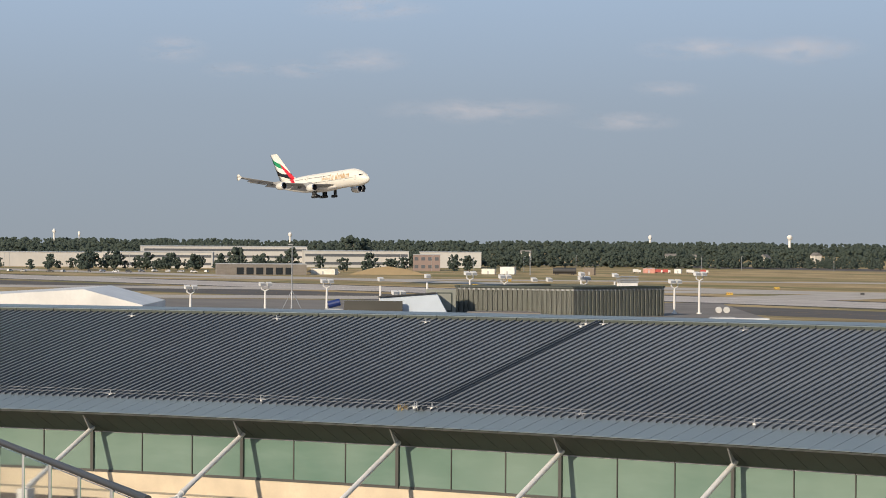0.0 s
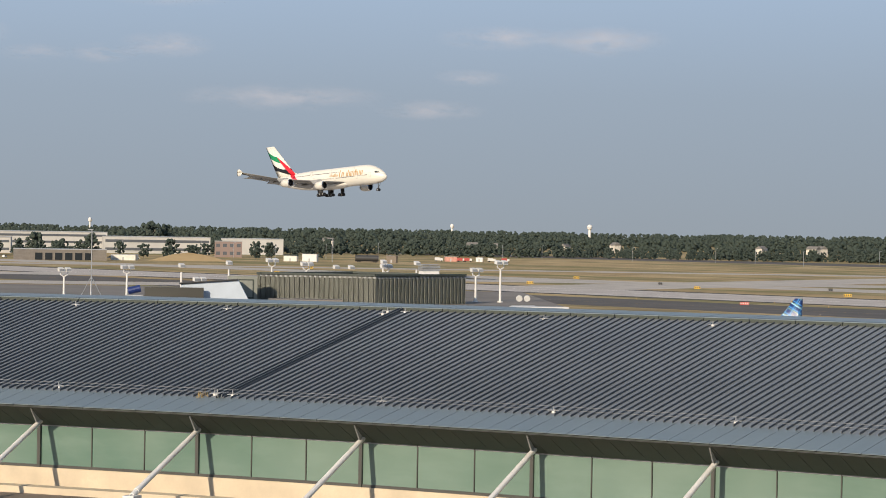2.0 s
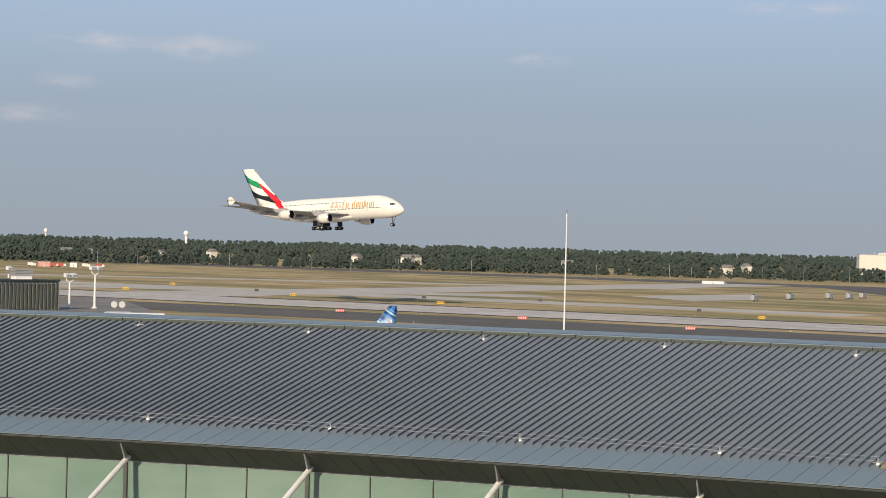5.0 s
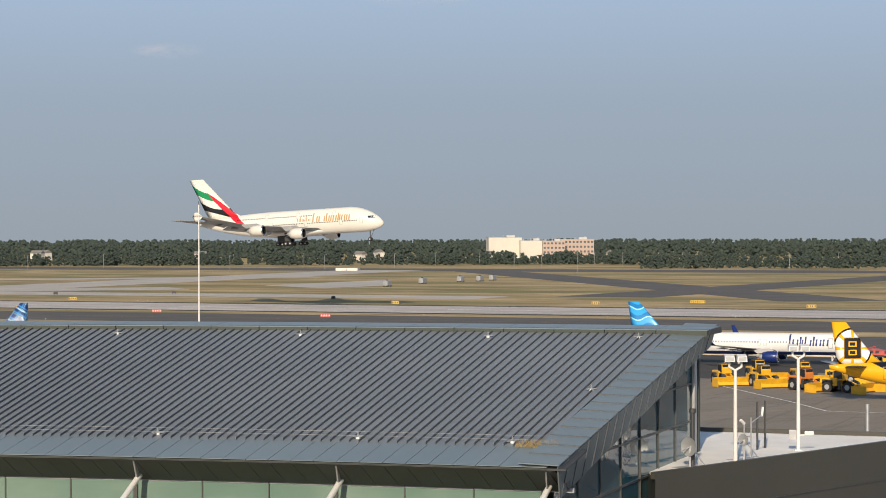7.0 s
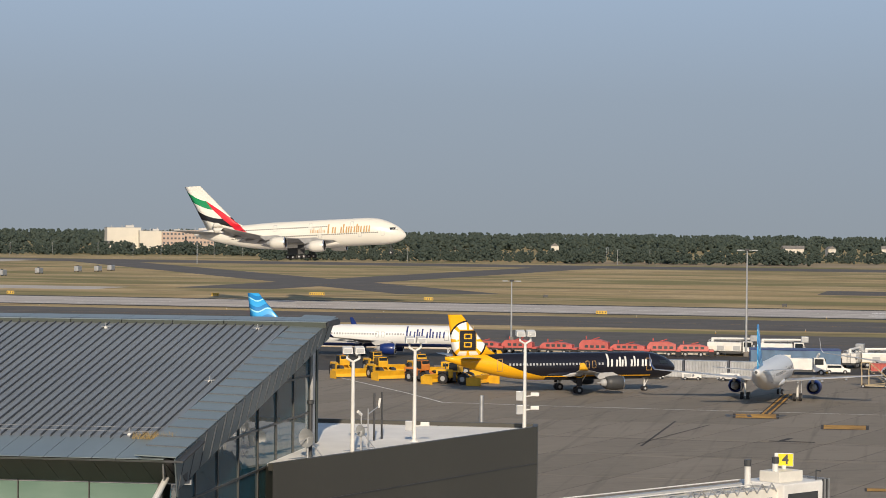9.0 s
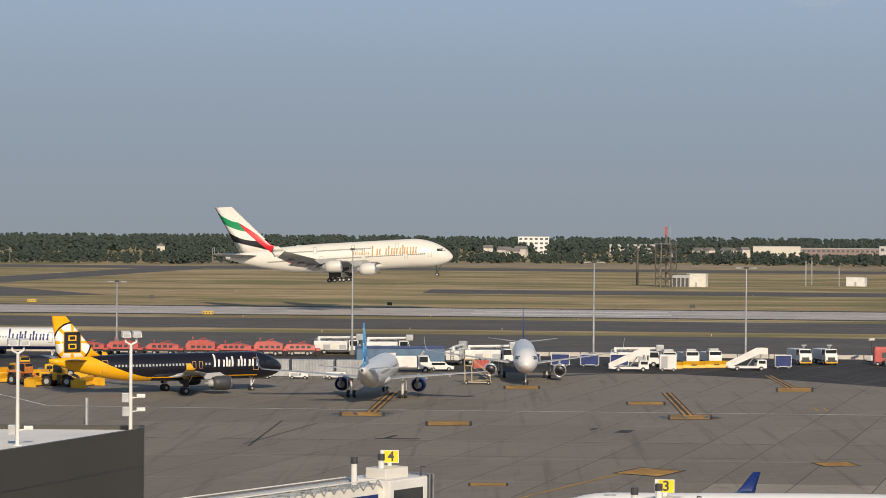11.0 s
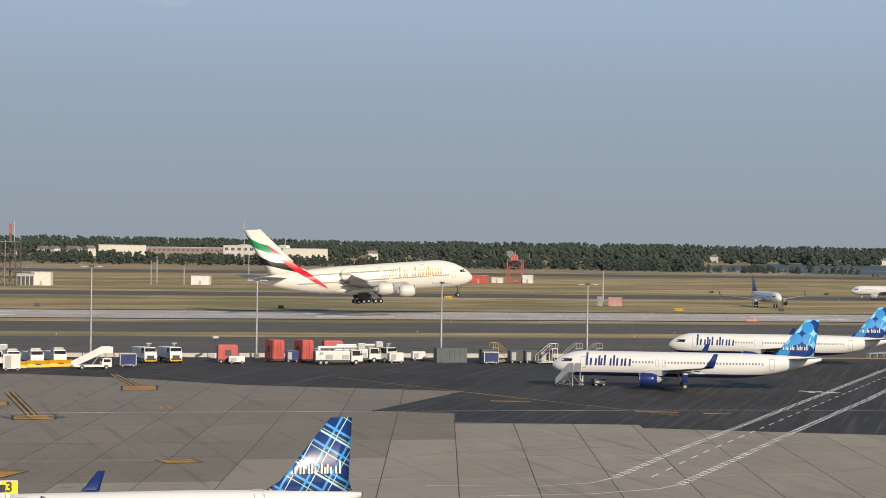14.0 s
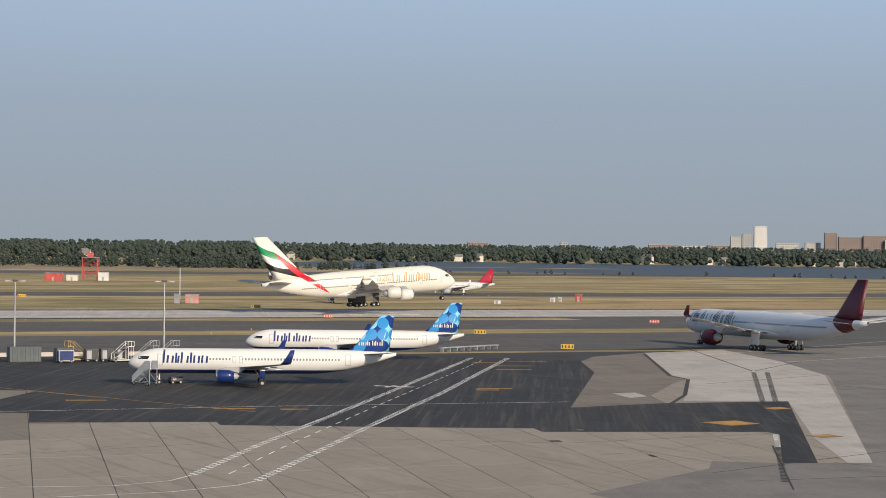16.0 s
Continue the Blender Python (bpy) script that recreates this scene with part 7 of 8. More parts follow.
for x, y, w, h, m, l in ((1090.3, 571.0, 9, 4.2, M_RED, "red equipment hut standing beyond the airfield"), (1099.3, 564.4, 6, 3.2, M_CREAM, "pale equipment hut standing beyond the airfield"), (1114.5, 553.1, 5.5, 4.6, M_WHITE, "white equipment hut standing beyond the airfield"), (898.8, 624.1, 9, 4.4, M_WHITE, "white equipment hut on the grass"), (815.6, 655.3, 9, 6.2, M_CREAM, "cream equipment hut below the radar"), (760.2, 340.8, 4.6, 3.2, worn("red_white_box", (0.6, 0.3, 0.26), 0.7), "red and white striped equipment box"), (756.2, 345.1, 2.0, 3.4, M_STEEL, "grey equipment cabinet standing beyond the airfield"), (894.9, 227.0, 2.6, 3.0, M_RED, "red equipment cabinet standing beyond the airfield"), (878.3, 233.7, 1.8, 1.8, M_WHITE, "small white cabinet standing beyond the airfield"), (881.5, 231.5, 1.2, 2.0, M_WHITE, "small white cabinet standing beyond the airfield"), (837.7, 245.3, 2.4, 1.4, M_WHITE, "small white cabinet standing beyond the airfield"), (148, 1593, 9, 3.4, worn("faded_red_cabin", (0.5, 0.25, 0.2), 0.7), "red and white site cabins"), (168, 1590, 5, 3.2, M_WHITE, "white site cabin standing beyond the airfield"), (99, 1500, 7, 4.6, M_BROWN, "tan storage box standing beyond the airfield"), (44, 1502, 10, 5.0, M_WHITE, "white hangar cabin standing beyond the airfield"), (31, 1500, 9, 3.6, M_CREAM, "cream fuselage mock-up section"), (-77, 1448, 16, 3.6, M_CREAM, "cream trailer standing beyond the airfield"), (610, 1480, 16, 1.8, M_CREAM, "red and white antenna cabins")):
    ob = thing("equipment_hut", l, "hut", pose(x, y, 0, 0, 0, math.degrees(math.atan2(-y, -x)) + 78))
    part("wall", boxes((-w / 2, -w * 0.3, 0, w / 2, w * 0.3, h), bevel=0.06), m, ob)
    part("roof", boxes((-w / 2 - 0.15, -w * 0.3 - 0.15, h, w / 2 + 0.15, w * 0.3 + 0.15, h + 0.15)), M_GREY, ob)
    part("door", boxes((-0.5, -w * 0.3 - 0.06, 0, 0.5, -w * 0.3, min(2.1, h * 0.8))), M_GREY, ob)
ob = thing("dark_mast", "dark stout equipment mast on the airfield grass", "mast", pose(815.1, 691.5, 0))
part("pole", tubes(((0, 0, 0), (0, 0, 17.6), 0.65, 0.5), n=10), M_RUST, ob)
part("head", boxes((-1.2, -0.6, 16.2, 1.2, 0.6, 17.6), bevel=0.1), M_RUST, ob)
ob = thing("equipment_hut", "dark low equipment hut by the radar tower", "hut", pose(808.3, 659.2, 0, 0, 0, -50))
part("wall", boxes((-4, -2, 0, 4, 2, 5.6), bevel=0.06), M_GREY, ob)
part("roof", boxes((-4.2, -2.2, 5.6, 4.2, 2.2, 5.9)), M_DARK, ob)
for k in range(4):
    part("door", boxes((-3.6 + k * 1.9, -2.08, 0.1, -2.2 + k * 1.9, -2.0, 4.2)), M_DARK, ob)
for x, y, h in ((890, 628, 9), (905, 655, 12), (874.7, 636.5, 12), (763.5, 347.3, 13), (1000, 600, 10), (1040, 690, 16), (1500, 1000, 38), (1530, 980, 24), (700, 1300, 14), (58, 1480, 16), (20, 1460, 12)):
    ob = thing("antenna_mast", "thin lattice antenna mast", "mast", pose(x, y, 0))
    part("mast", tubes(((-0.3, 0, 0), (-0.3, 0, h), 0.1), ((0.3, 0, 0), (0.3, 0, h), 0.1), *[((-0.3, 0, z), (0.3, 0, z + 0.8), 0.06) for z in range(0, int(h) - 1)], n=5), M_STEEL, ob)
for i, (x, y) in enumerate(((430, 993), (470, 1040), (509, 1077), (524, 1084), (541, 1103))):
    ob = thing("baggage_trailer", "pale covered trailer parked on the taxiway", "trailer", pose(x, y, 0, 0, 0, 40), group="pale trailers standing beyond the airfield")
    part("cover", boxes((-2.4, -1.2, 0.5, 2.4, 1.2, 3.0), bevel=0.2), M_STEEL, ob)
    part("roof_bar", boxes((-1.4, -0.3, 3.0, 0.2, 0.3, 3.5)), M_DARK, ob)
    wheels(ob, [(-1.6, -1.1), (-1.6, 1.1), (1.6, -1.1), (1.6, 1.1)], 0.4)

# ---- distant buildings ----
# Lighter than the other window glass: sky reflection and haze sit in the colour.
M_FARGLASS = plain("far_window_with_sky_tint", (0.11, 0.12, 0.135), 0.2)
M_CONC = worn("pale_concrete_facade", (0.50, 0.49, 0.47), 0.8, 0, 0.12, 0.05, 0.6)
M_BRICKRED = worn("red_brick_facade", (0.27, 0.205, 0.185), 0.85, 0, 0.15, 0.05, 0.6)
M_BEIGE = worn("beige_facade", (0.60, 0.57, 0.50), 0.8, 0, 0.12, 0.05, 0.6)
M_TOWER = worn("white_tower_facade", (0.74, 0.73, 0.71), 0.7, 0, 0.08, 0.05, 0.6)


def block(x, y, w, h, depth, material, label, storeys=2, bays=10, turn=0.0, name="warehouse", frieze=False):
    ob = thing(name, label, "building", pose(x, y, 0, 0, 0, math.degrees(math.atan2(-y, -x)) + 90 + turn))
    wl = part("wall", boxes((-w / 2, 0, 0, w / 2, depth, h)), material, ob)
    part("roof", boxes((-w / 2 - 0.2, -0.2, h, w / 2 + 0.2, depth + 0.2, h + 0.5)), M_GREY, ob)
    if bays:
        sh = h / storeys
        for i in range(storeys):
            if frieze:
                part("window_band", boxes((-w / 2 + 1, -0.12, sh * (i + 0.35), w / 2 - 1, 0.02, sh * (i + 0.68))), M_FARGLASS, wl)
                continue
            for j in range(bays):
                cw = w / bays
                a = -w / 2 + (j + 0.22) * cw
                part("window", boxes((a, -0.12, sh * (i + 0.3), a + cw * 0.56, 0.02, sh * (i + 0.72))), M_FARGLASS, wl)
    return ob


block(-303, 1724, 84, 10.9, 40, M_CONC, "long pale warehouse standing beyond the airfield", 1, 0)
block(-175, 1792, 132, 15.9, 60, M_CONC, "long pale office block with window bands", 3, 1, 4, frieze=True)
block(-218, 1700, 84, 11.6, 40, M_CONC, "pale warehouse with one window band", 2, 1, -3, frieze=True)
block(-69, 1780, 84, 12.9, 50, M_CONC, "pale office block with window bands", 2, 1, 5, frieze=True)
block(6, 1800, 50, 12.5, 40, M_CONC, "grey cargo building standing beyond the airfield", 1, 0)
block(-12, 1640, 20, 11.5, 20, M_BRICKRED, "red and white fire station tower building", 2, 4)
fire = block(-115, 1415, 57, 6.6, 18, M_APRON, "low grey garage with large dark doors", 1, 0, 4, "garage")
for i in range(6):
    part("garage_door", boxes((-16 + i * 6.2, -0.15, 0.2, -11.5 + i * 6.2, 0.02, 4.6)), M_WINDOW, fire)
ob = thing("tank_wagon", "long black cylindrical tank wagon beyond the airfield", "tank wagon", pose(82, 1498, 0, 0, 0, -4))
part("tank", tubes(((-7.8, 0, 2.9), (7.8, 0, 2.9), 1.9), n=20), M_DARK, ob)
part("frame", boxes((-8, -1.2, 0.7, 8, 1.2, 1.1)), M_BLACK, ob)
for px in (-6, -4.6, 4.6, 6):
    for py in (-1.0, 1.0):
        part("wheel", tubes(((px, py - 0.1, 0.45), (px, py + 0.1, 0.45), 0.45), n=12), M_BLACK, ob)
part("dome", tubes(((0, 0, 4.7), (0, 0, 5.2), 0.7), n=12), M_DARK, ob)
for x, m in ((138, M_WHITE), (154, M_RED), (159, M_RED), (176, M_WHITE), (186, M_RED)):
    ob = thing("parked_truck", "small truck parked on the far service road", "truck", pose(x, 1586, 0, 0, 0, 3), group="far parked trucks")
    part("body", boxes((-2.6, -1.1, 0.8, 1.2, 1.1, 2.9), bevel=0.08), m, ob)
    part("cab", boxes((1.3, -1.05, 0.6, 3.0, 1.05, 2.4), bevel=0.15), M_WHITE, ob)
    for px in (-1.6, 2.2):
        part("wheel", tubes(((px, -1.12, 0.45), (px, 1.12, 0.45), 0.45), n=12), M_BLACK, ob)
mound = thing("gravel_mound", "long tan gravel mound", "mound", pose(-36, 1450, 0))
bm = bmesh.new()
rings(bm, [[(-26 * k, y * 1.0, z) for k, y, z in ((1, 0, 0), (0.4, 3, 4.2), (0, 3, 5.4), (-0.5, 3, 3.6), (-1, 0, 0))], [(-26 * k, 12, z) for k, y, z in ((1, 0, 0), (0.4, 3, 4.2), (0, 3, 5.4), (-0.5, 3, 3.6), (-1, 0, 0))]])
part("heap", bm, M_TAN, mound)
M_SALMON = worn("salmon_facade", (0.46, 0.355, 0.295), 0.8, 0, 0.12, 0.05, 0.6)
for az, d, w, h, m, st, by, l in ((26.45, 2400, 36, 22.8, M_BEIGE, 4, 0, "tall pale yellow institutional building"), (27.15, 2390, 26, 19.4, M_BEIGE, 4, 0, "lower pale wing of an institutional building"), (27.7, 2385, 24, 19.0, M_SALMON, 4, 6, "salmon brick institutional wing"), (28.3, 2410, 36, 20.6, M_SALMON, 4, 9, "salmon brick institutional building")):
    a = radians(az)
    ob = block(d * math.sin(a), d * math.cos(a), w, h, 30, m, l, st, by, 6)
    for k in range(3):
        x = -w * 0.35 + k * w * 0.3
        part("roof_stack", tubes(((x, 6, h + 0.4), (x, 6, h + 2.2 + k * 0.8), 0.5), n=8), M_GREY, ob)
    part("roof_plant", boxes((w * 0.05, 4, h + 0.4, w * 0.3, 10, h + 2.6)), M_CONC, ob)
block(1902, 1772, 36, 20.4, 30, M_TOWER, "white block above the trees", 4, 6)
block(1979, 1686, 54, 12.0, 30, M_CONC, "low pale block standing beyond the airfield", 2, 8)
block(1842, 1377, 48, 12.6, 40, M_BEIGE, "beige warehouse standing beyond the airfield", 1, 0)
block(1962, 1383, 92, 10.4, 50, M_BRICKRED, "long red brick warehouse", 2, 18)
block(1920, 1267, 64, 13.6, 50, M_CONC, "pale warehouse with roof tanks", 2, 10)
block(1948, 1223, 46, 11.3, 40, M_BEIGE, "beige warehouse standing beyond the airfield", 1, 0)
for i in range(4):
    ob = thing("storage_tank", "white round storage tank", "tank", pose(1938 - i * 2 + 9 * i * 0.6, 1292 - i * 14, 0))
    part("shell", tubes(((0, 0, 0), (0, 0, 14.6), 6.5), n=20), M_TOWER, ob)
    part("lid", tubes(((0, 0, 14.6), (0, 0, 15.2), 6.0, 0.5), n=20), M_TOWER, ob)
for x, y, w, h, m, st, by, l in ((4437, 752, 25, 61.5, M_TOWER, 14, 5, "tall white apartment tower"), (4433, 778, 20, 46, M_GREY, 11, 4, "grey apartment tower standing beyond the airfield"), (4428, 800, 20, 40, M_CONC, 10, 4, "pale apartment tower standing beyond the airfield"), (4458, 615, 24, 50, M_BRICKRED, 12, 5, "red brick apartment tower"), (4463, 575, 50, 42, M_BRICKRED, 10, 9, "red brick apartment block"), (4469, 529, 46, 45, M_BRICKRED, 11, 8, "red brick apartment block"), (4401, 941, 60, 22, M_BRICKRED, 5, 10, "low brick apartments standing beyond the airfield"), (4445, 700, 44, 28, M_CONC, 6, 8, "pale apartment block standing beyond the airfield"), (4426, 820, 72, 22, M_BRICKRED, 5, 12, "low brick apartments standing beyond the airfield"), (4415, 880, 60, 20, M_CONC, 5, 10, "pale low apartments standing beyond the airfield"), (4307, 1303, 40, 22, M_BRICKRED, 4, 7, "brick school above the trees"), (4330, 1130, 14, 24, M_GREY, 6, 3, "grey tower above the trees"), (3256, 539, 32, 12.5, M_TOWER, 3, 6, "white waterfront building standing beyond the airfield"), (4472, 480, 60, 36, M_CONC, 8, 10, "pale apartment block standing beyond the airfield"), (4468, 652, 30, 30, M_CONC, 7, 6, "pale apartment block standing beyond the airfield")):
    block(x, y, w, h, 20, m, l, st, by, 6, "apartment_tower" if h > 30 else "apartment_block")
for x, y, h, r in ((540, 3470, 26, 4.5), (-274, 3990, 26, 3.5), (370, 3980, 25, 3.5), (-688, 3940, 29, 3.2), (-645, 3947, 25, 2.4)):
    ob = thing("water_tower", "white water tower above the trees", "water tower standing beyond the airfield", pose(x, y, 0))
    hh = h + 6
    part("stem", tubes(((0, 0, 0), (0, 0, hh - 7), r * 0.45), n=12), M_TOWER, ob)
    bm = bmesh.new()
    rings(bm, [[(k * r * math.cos(2 * math.pi * i / 16), k * r * math.sin(2 * math.pi * i / 16), hh - 8 + z) for i in range(16)] for z, k in ((0, 0.45), (2, 0.85), (4.5, 1.0), (7, 0.8), (8.5, 0.3))])
    part("tank", bm, M_TOWER, ob)

# ---- water, woods, houses ----
M_WATER = Nodes("bay_water")
M_WATER.bump(M_WATER.noise(0.15, 3, M_WATER.stretched(1, 4, 1)), 0.4, 0.5)
M_WATER = M_WATER.done((0.055, 0.07, 0.08), 0.5, 0, 0.15)


def polar(az, d):
    a = radians(az)
    return d * math.sin(a), d * math.cos(a)


sheet("bay", [polar(67, 2150), polar(71, 1820), polar(80, 1720), polar(95, 1640), polar(95, 2500), polar(80, 2560), polar(70, 2620)], 0.05, M_WATER, "grey blue water of the bay", "water")
sheet("marsh", [polar(69.5, 2050), polar(77, 2050), polar(77, 2090), polar(69.5, 2100)], 0.12, M_GRASS, "low green marsh island", "marsh")


def foliage(name, dark, light):
    n = Nodes(name)
    geo = n.nt.nodes.new("ShaderNodeNewGeometry")
    c = n.mix(geo.outputs["Random Per Island"], dark, light)
    f = n.noise(0.5, 3)
    c = n.mix(n.math("MULTIPLY", n.ramp(f, 0.4, 0.7), 0.5), c, tuple(v * 0.7 for v in dark))
    n.bump(n.noise(0.7, 3), 0.6, 1.0)
    return n.done(c, 0.9, 0, 0.15)


# Greens greyed and blued, so the colour itself carries some distance haze.
M_LEAF = foliage("haze_tinted_green_foliage", (0.045, 0.063, 0.054), (0.070, 0.088, 0.072))


def clump_template(sub, seed):
    bm = bmesh.new()
    bmesh.ops.create_icosphere(bm, subdivisions=sub, radius=1.0)
    rs = np.random.RandomState(seed)
    v = np.array([p.co[:] for p in bm.verts])
    v *= (0.72 + 0.5 * rs.rand(len(v)))[:, None]
    bm.verts.index_update()
    f = np.array([[q.index for q in p.verts] for p in bm.faces])
    bm.free()
    return v, f


def woods(name, label, bands, sub, seed, clumps, size):
    """Trees in bands of azimuth and distance, each a trunk's height of leaf clumps with gaps."""
    rs = np.random.RandomState(seed)
    temps = [clump_template(sub, s) for s in range(4)]
    vs, fs, base = [], [], 0
    for az0, az1, d0, d1, count, h0, h1 in bands:
        az, d = rs.uniform(az0, az1, count), rs.uniform(d0, d1, count)
        wave = 0.5 + 0.5 * np.sin(az * 2.3 + np.sin(az * 0.9) * 3)
        for a, dd, wv in zip(np.radians(az), d, wave):
            h = h0 + (h1 - h0) * (0.55 * rs.rand() + 0.45 * wv)
            x, y = dd * math.sin(a), dd * math.cos(a)
            for j in range(clumps):
                t, f = temps[rs.randint(4)]
                k = (j + 0.5) / clumps
                r = h * size * rs.uniform(0.7, 1.3) * (1.25 - 0.5 * k)
                p = t * np.array([r * 1.15, r * 1.15, r]) + np.array([x + rs.uniform(-1, 1) * h * (0.42 - 0.28 * k), y + rs.uniform(-1, 1) * h * (0.42 - 0.28 * k), h * (0.12 + 0.78 * k)])
                vs.append(p)
                fs.append(f + base)
                base += len(t)
    v, f = np.concatenate(vs), np.concatenate(fs)
    me = bpy.data.meshes.new(name)
    me.from_pydata(v.tolist(), [], f.tolist())
    me.materials.append(M_LEAF)
    return tagged(new(name, me), label, "trees", kind="stuff")


woods("near_woods", "dense green trees beyond the airfield", [(8, 30, 1870, 2050, 620, 6, 13), (30, 44, 1640, 1900, 400, 6, 13), (44, 68, 1780, 2000, 620, 6, 12), (-14, 8, 1850, 2000, 360, 8, 15), (66, 72, 1750, 1950, 90, 3, 8), (72, 92, 1660, 1720, 30, 2, 4)], 1, 5, 24, 0.092)
woods("far_woods", "hazy dark line of distant trees", [(-16, 92, 2500, 3000, 2600, 12, 18), (-16, 92, 3000, 3900, 2600, 15, 19.5), (-16, 92, 3900, 4600, 2600, 17, 22)], 1, 9, 8, 0.15)


def tree(x, y, h, seed):
    rs = random.Random(seed)
    ob = thing("broadleaf_tree", "dark green broadleaf tree beside the cargo buildings", "tree", pose(x, y, 0), group="trees by the cargo buildings")
    part("trunk", tubes(((0, 0, 0), (0.2, 0, h * 0.45), h * 0.03, h * 0.018), ((0.2, 0, h * 0.4), (h * 0.18, 0, h * 0.65), h * 0.014, h * 0.006), ((0.2, 0, h * 0.4), (-h * 0.17, 0.3, h * 0.62), h * 0.014, h * 0.006), n=7), M_BROWN, ob)
    verts, faces, b = [], [], 0
    for _ in range(58):
        t, f = clump_template(1, rs.randint(0, 99))
        a, rr, z = rs.uniform(0, 6.28), rs.uniform(0, 0.46) * h, rs.uniform(0.18, 0.94) * h
        rr *= 1.2 - abs(z / h - 0.55) * 1.6
        r = h * rs.uniform(0.06, 0.115)
        verts += (t * r + np.array([rr * math.cos(a), rr * math.sin(a), z])).tolist()
        faces += (f + b).tolist()
        b += len(t)
    me = bpy.data.meshes.new("crown")
    me.from_pydata(verts, [], faces)
    me.materials.append(M_LEAF)
    new("crown", me).parent = ob


for i, (az, d, h) in enumerate(((-5.3, 1600, 17), (-3.9, 1600, 17), (-1.9, 1620, 13), (-0.7, 1650, 13), (-12.2, 1650, 13), (-10.0, 1600, 11), (-9.0, 1580, 14), (-8.4, 1600, 15), (-7.6, 1580, 13), (-7.0, 1600, 13), (-6.4, 1560, 12), (-4.7, 1560, 10), (0.3, 1650, 12), (1.6, 1700, 12), (-2.4, 2300, 26), (-2.0, 2320, 23), (-1.4, 1600, 9), (-11.3, 1570, 9))):
    x, y = polar(az, d)
    tree(x, y, h, i)
for i in range(64):
    rs = random.Random(700 + i)
    x, y = polar(rs.choice((rs.uniform(-12.5, 2.5), rs.uniform(-9.5, -3.5))), rs.uniform(1530, 1640))
    tree(x, y, rs.uniform(5, 12.5), 40 + i)
M_HOUSE = worn("pale_house_walls", (0.62, 0.58, 0.52), 0.8)
M_SHINGLE = worn("grey_shingles", (0.20, 0.19, 0.18), 0.9)
for i in range(44):
    rs = random.Random(100 + i)
    az = rs.uniform(2, 88)
    d = rs.uniform(2250, 2480) if az < 66 else rs.uniform(2620, 2720)
    x, y = polar(az, d)
    w, h = rs.uniform(8, 14), rs.uniform(5.5, 8.5)
    ob = thing("house", "small pale house with a pitched roof among trees", "house", pose(x, y, 0, 0, 0, rs.uniform(0, 180)), group="houses among the trees")
    wl = part("wall", boxes((-w / 2, -4, 0, w / 2, 4, h)), M_HOUSE, ob)
    bm = bmesh.new()
    rings(bm, [[(sx, -4.5, h), (sx, 4.5, h), (sx, 0, h + 3.2)] for sx in (-w / 2 - 0.4, w / 2 + 0.4)])
    part("roof", bm, M_SHINGLE, ob)
    for k in range(3):
        part("window", boxes((-w / 2 + (k + 0.3) * w / 3, -4.1, h * 0.5, -w / 2 + (k + 0.6) * w / 3, -4.0, h * 0.75)), M_WINDOW, wl)
for i in range(26):
    rs = random.Random(300 + i)
    x, y = polar(-11 + i * 0.33, 1480 + rs.uniform(0, 40))
    small_car(x, y, rs.uniform(0, 180), rs.choice((M_WHITE, M_DARK, M_STEEL, M_GREY)), "parked car by the cargo buildings")
for i in range(40):
    rs = random.Random(500 + i)
    x, y = polar(rs.uniform(-12, 40), rs.uniform(1600, 1850))
    ob = thing("street_lamp", "thin distant lamp post", "lamp post", pose(x, y, 0), group="distant lamp posts")
    part("post", tubes(((0, 0, 0), (0, 0, 11), 0.16), ((0, 0, 11), (1.6, 0, 11.3), 0.1), n=5), M_STEEL, ob)


# ---- thin evening clouds ----
def cloud_mat():
    n = Nodes("thin_cloud")
    nt = n.nt
    g = n.co.outputs["Generated"]
    sp = nt.nodes.new("ShaderNodeSeparateXYZ")
    n.put(sp.inputs[0], g)
    dx, dz = n.math("SUBTRACT", sp.outputs["X"], 0.5), n.math("SUBTRACT", sp.outputs["Z"], 0.5)
    r = n.math("SQRT", n.math("ADD", n.math("MULTIPLY", dx, dx), n.math("MULTIPLY", dz, dz)))
    fall = n.ramp(r, 0.48, 0.05)
    geo = nt.nodes.new("ShaderNodeNewGeometry")
    mp = nt.nodes.new("ShaderNodeMapping")
    mp.inputs["Scale"].default_value = (0.013, 0.013, 0.042)
    n.put(mp.inputs["Vector"], geo.outputs["Position"])
    ns = n.ramp(n.noise(1.0, 7, mp.outputs[0], 0.62), 0.36, 0.74)
    a = n.math("MULTIPLY", n.math("MULTIPLY", n.math("POWER", fall, 1.3), ns), 0.40)
    n.put(n.bsdf.inputs["Alpha"], a)
    # The cloud glows by itself, standing in for sunlight on white vapour.
    n.put(n.bsdf.inputs["Emission Color"], (0.56, 0.53, 0.56))
    n.put(n.bsdf.inputs["Emission Strength"], 0.9)
    return n.done((0.05, 0.05, 0.05), 1.0, 0, 0.0)


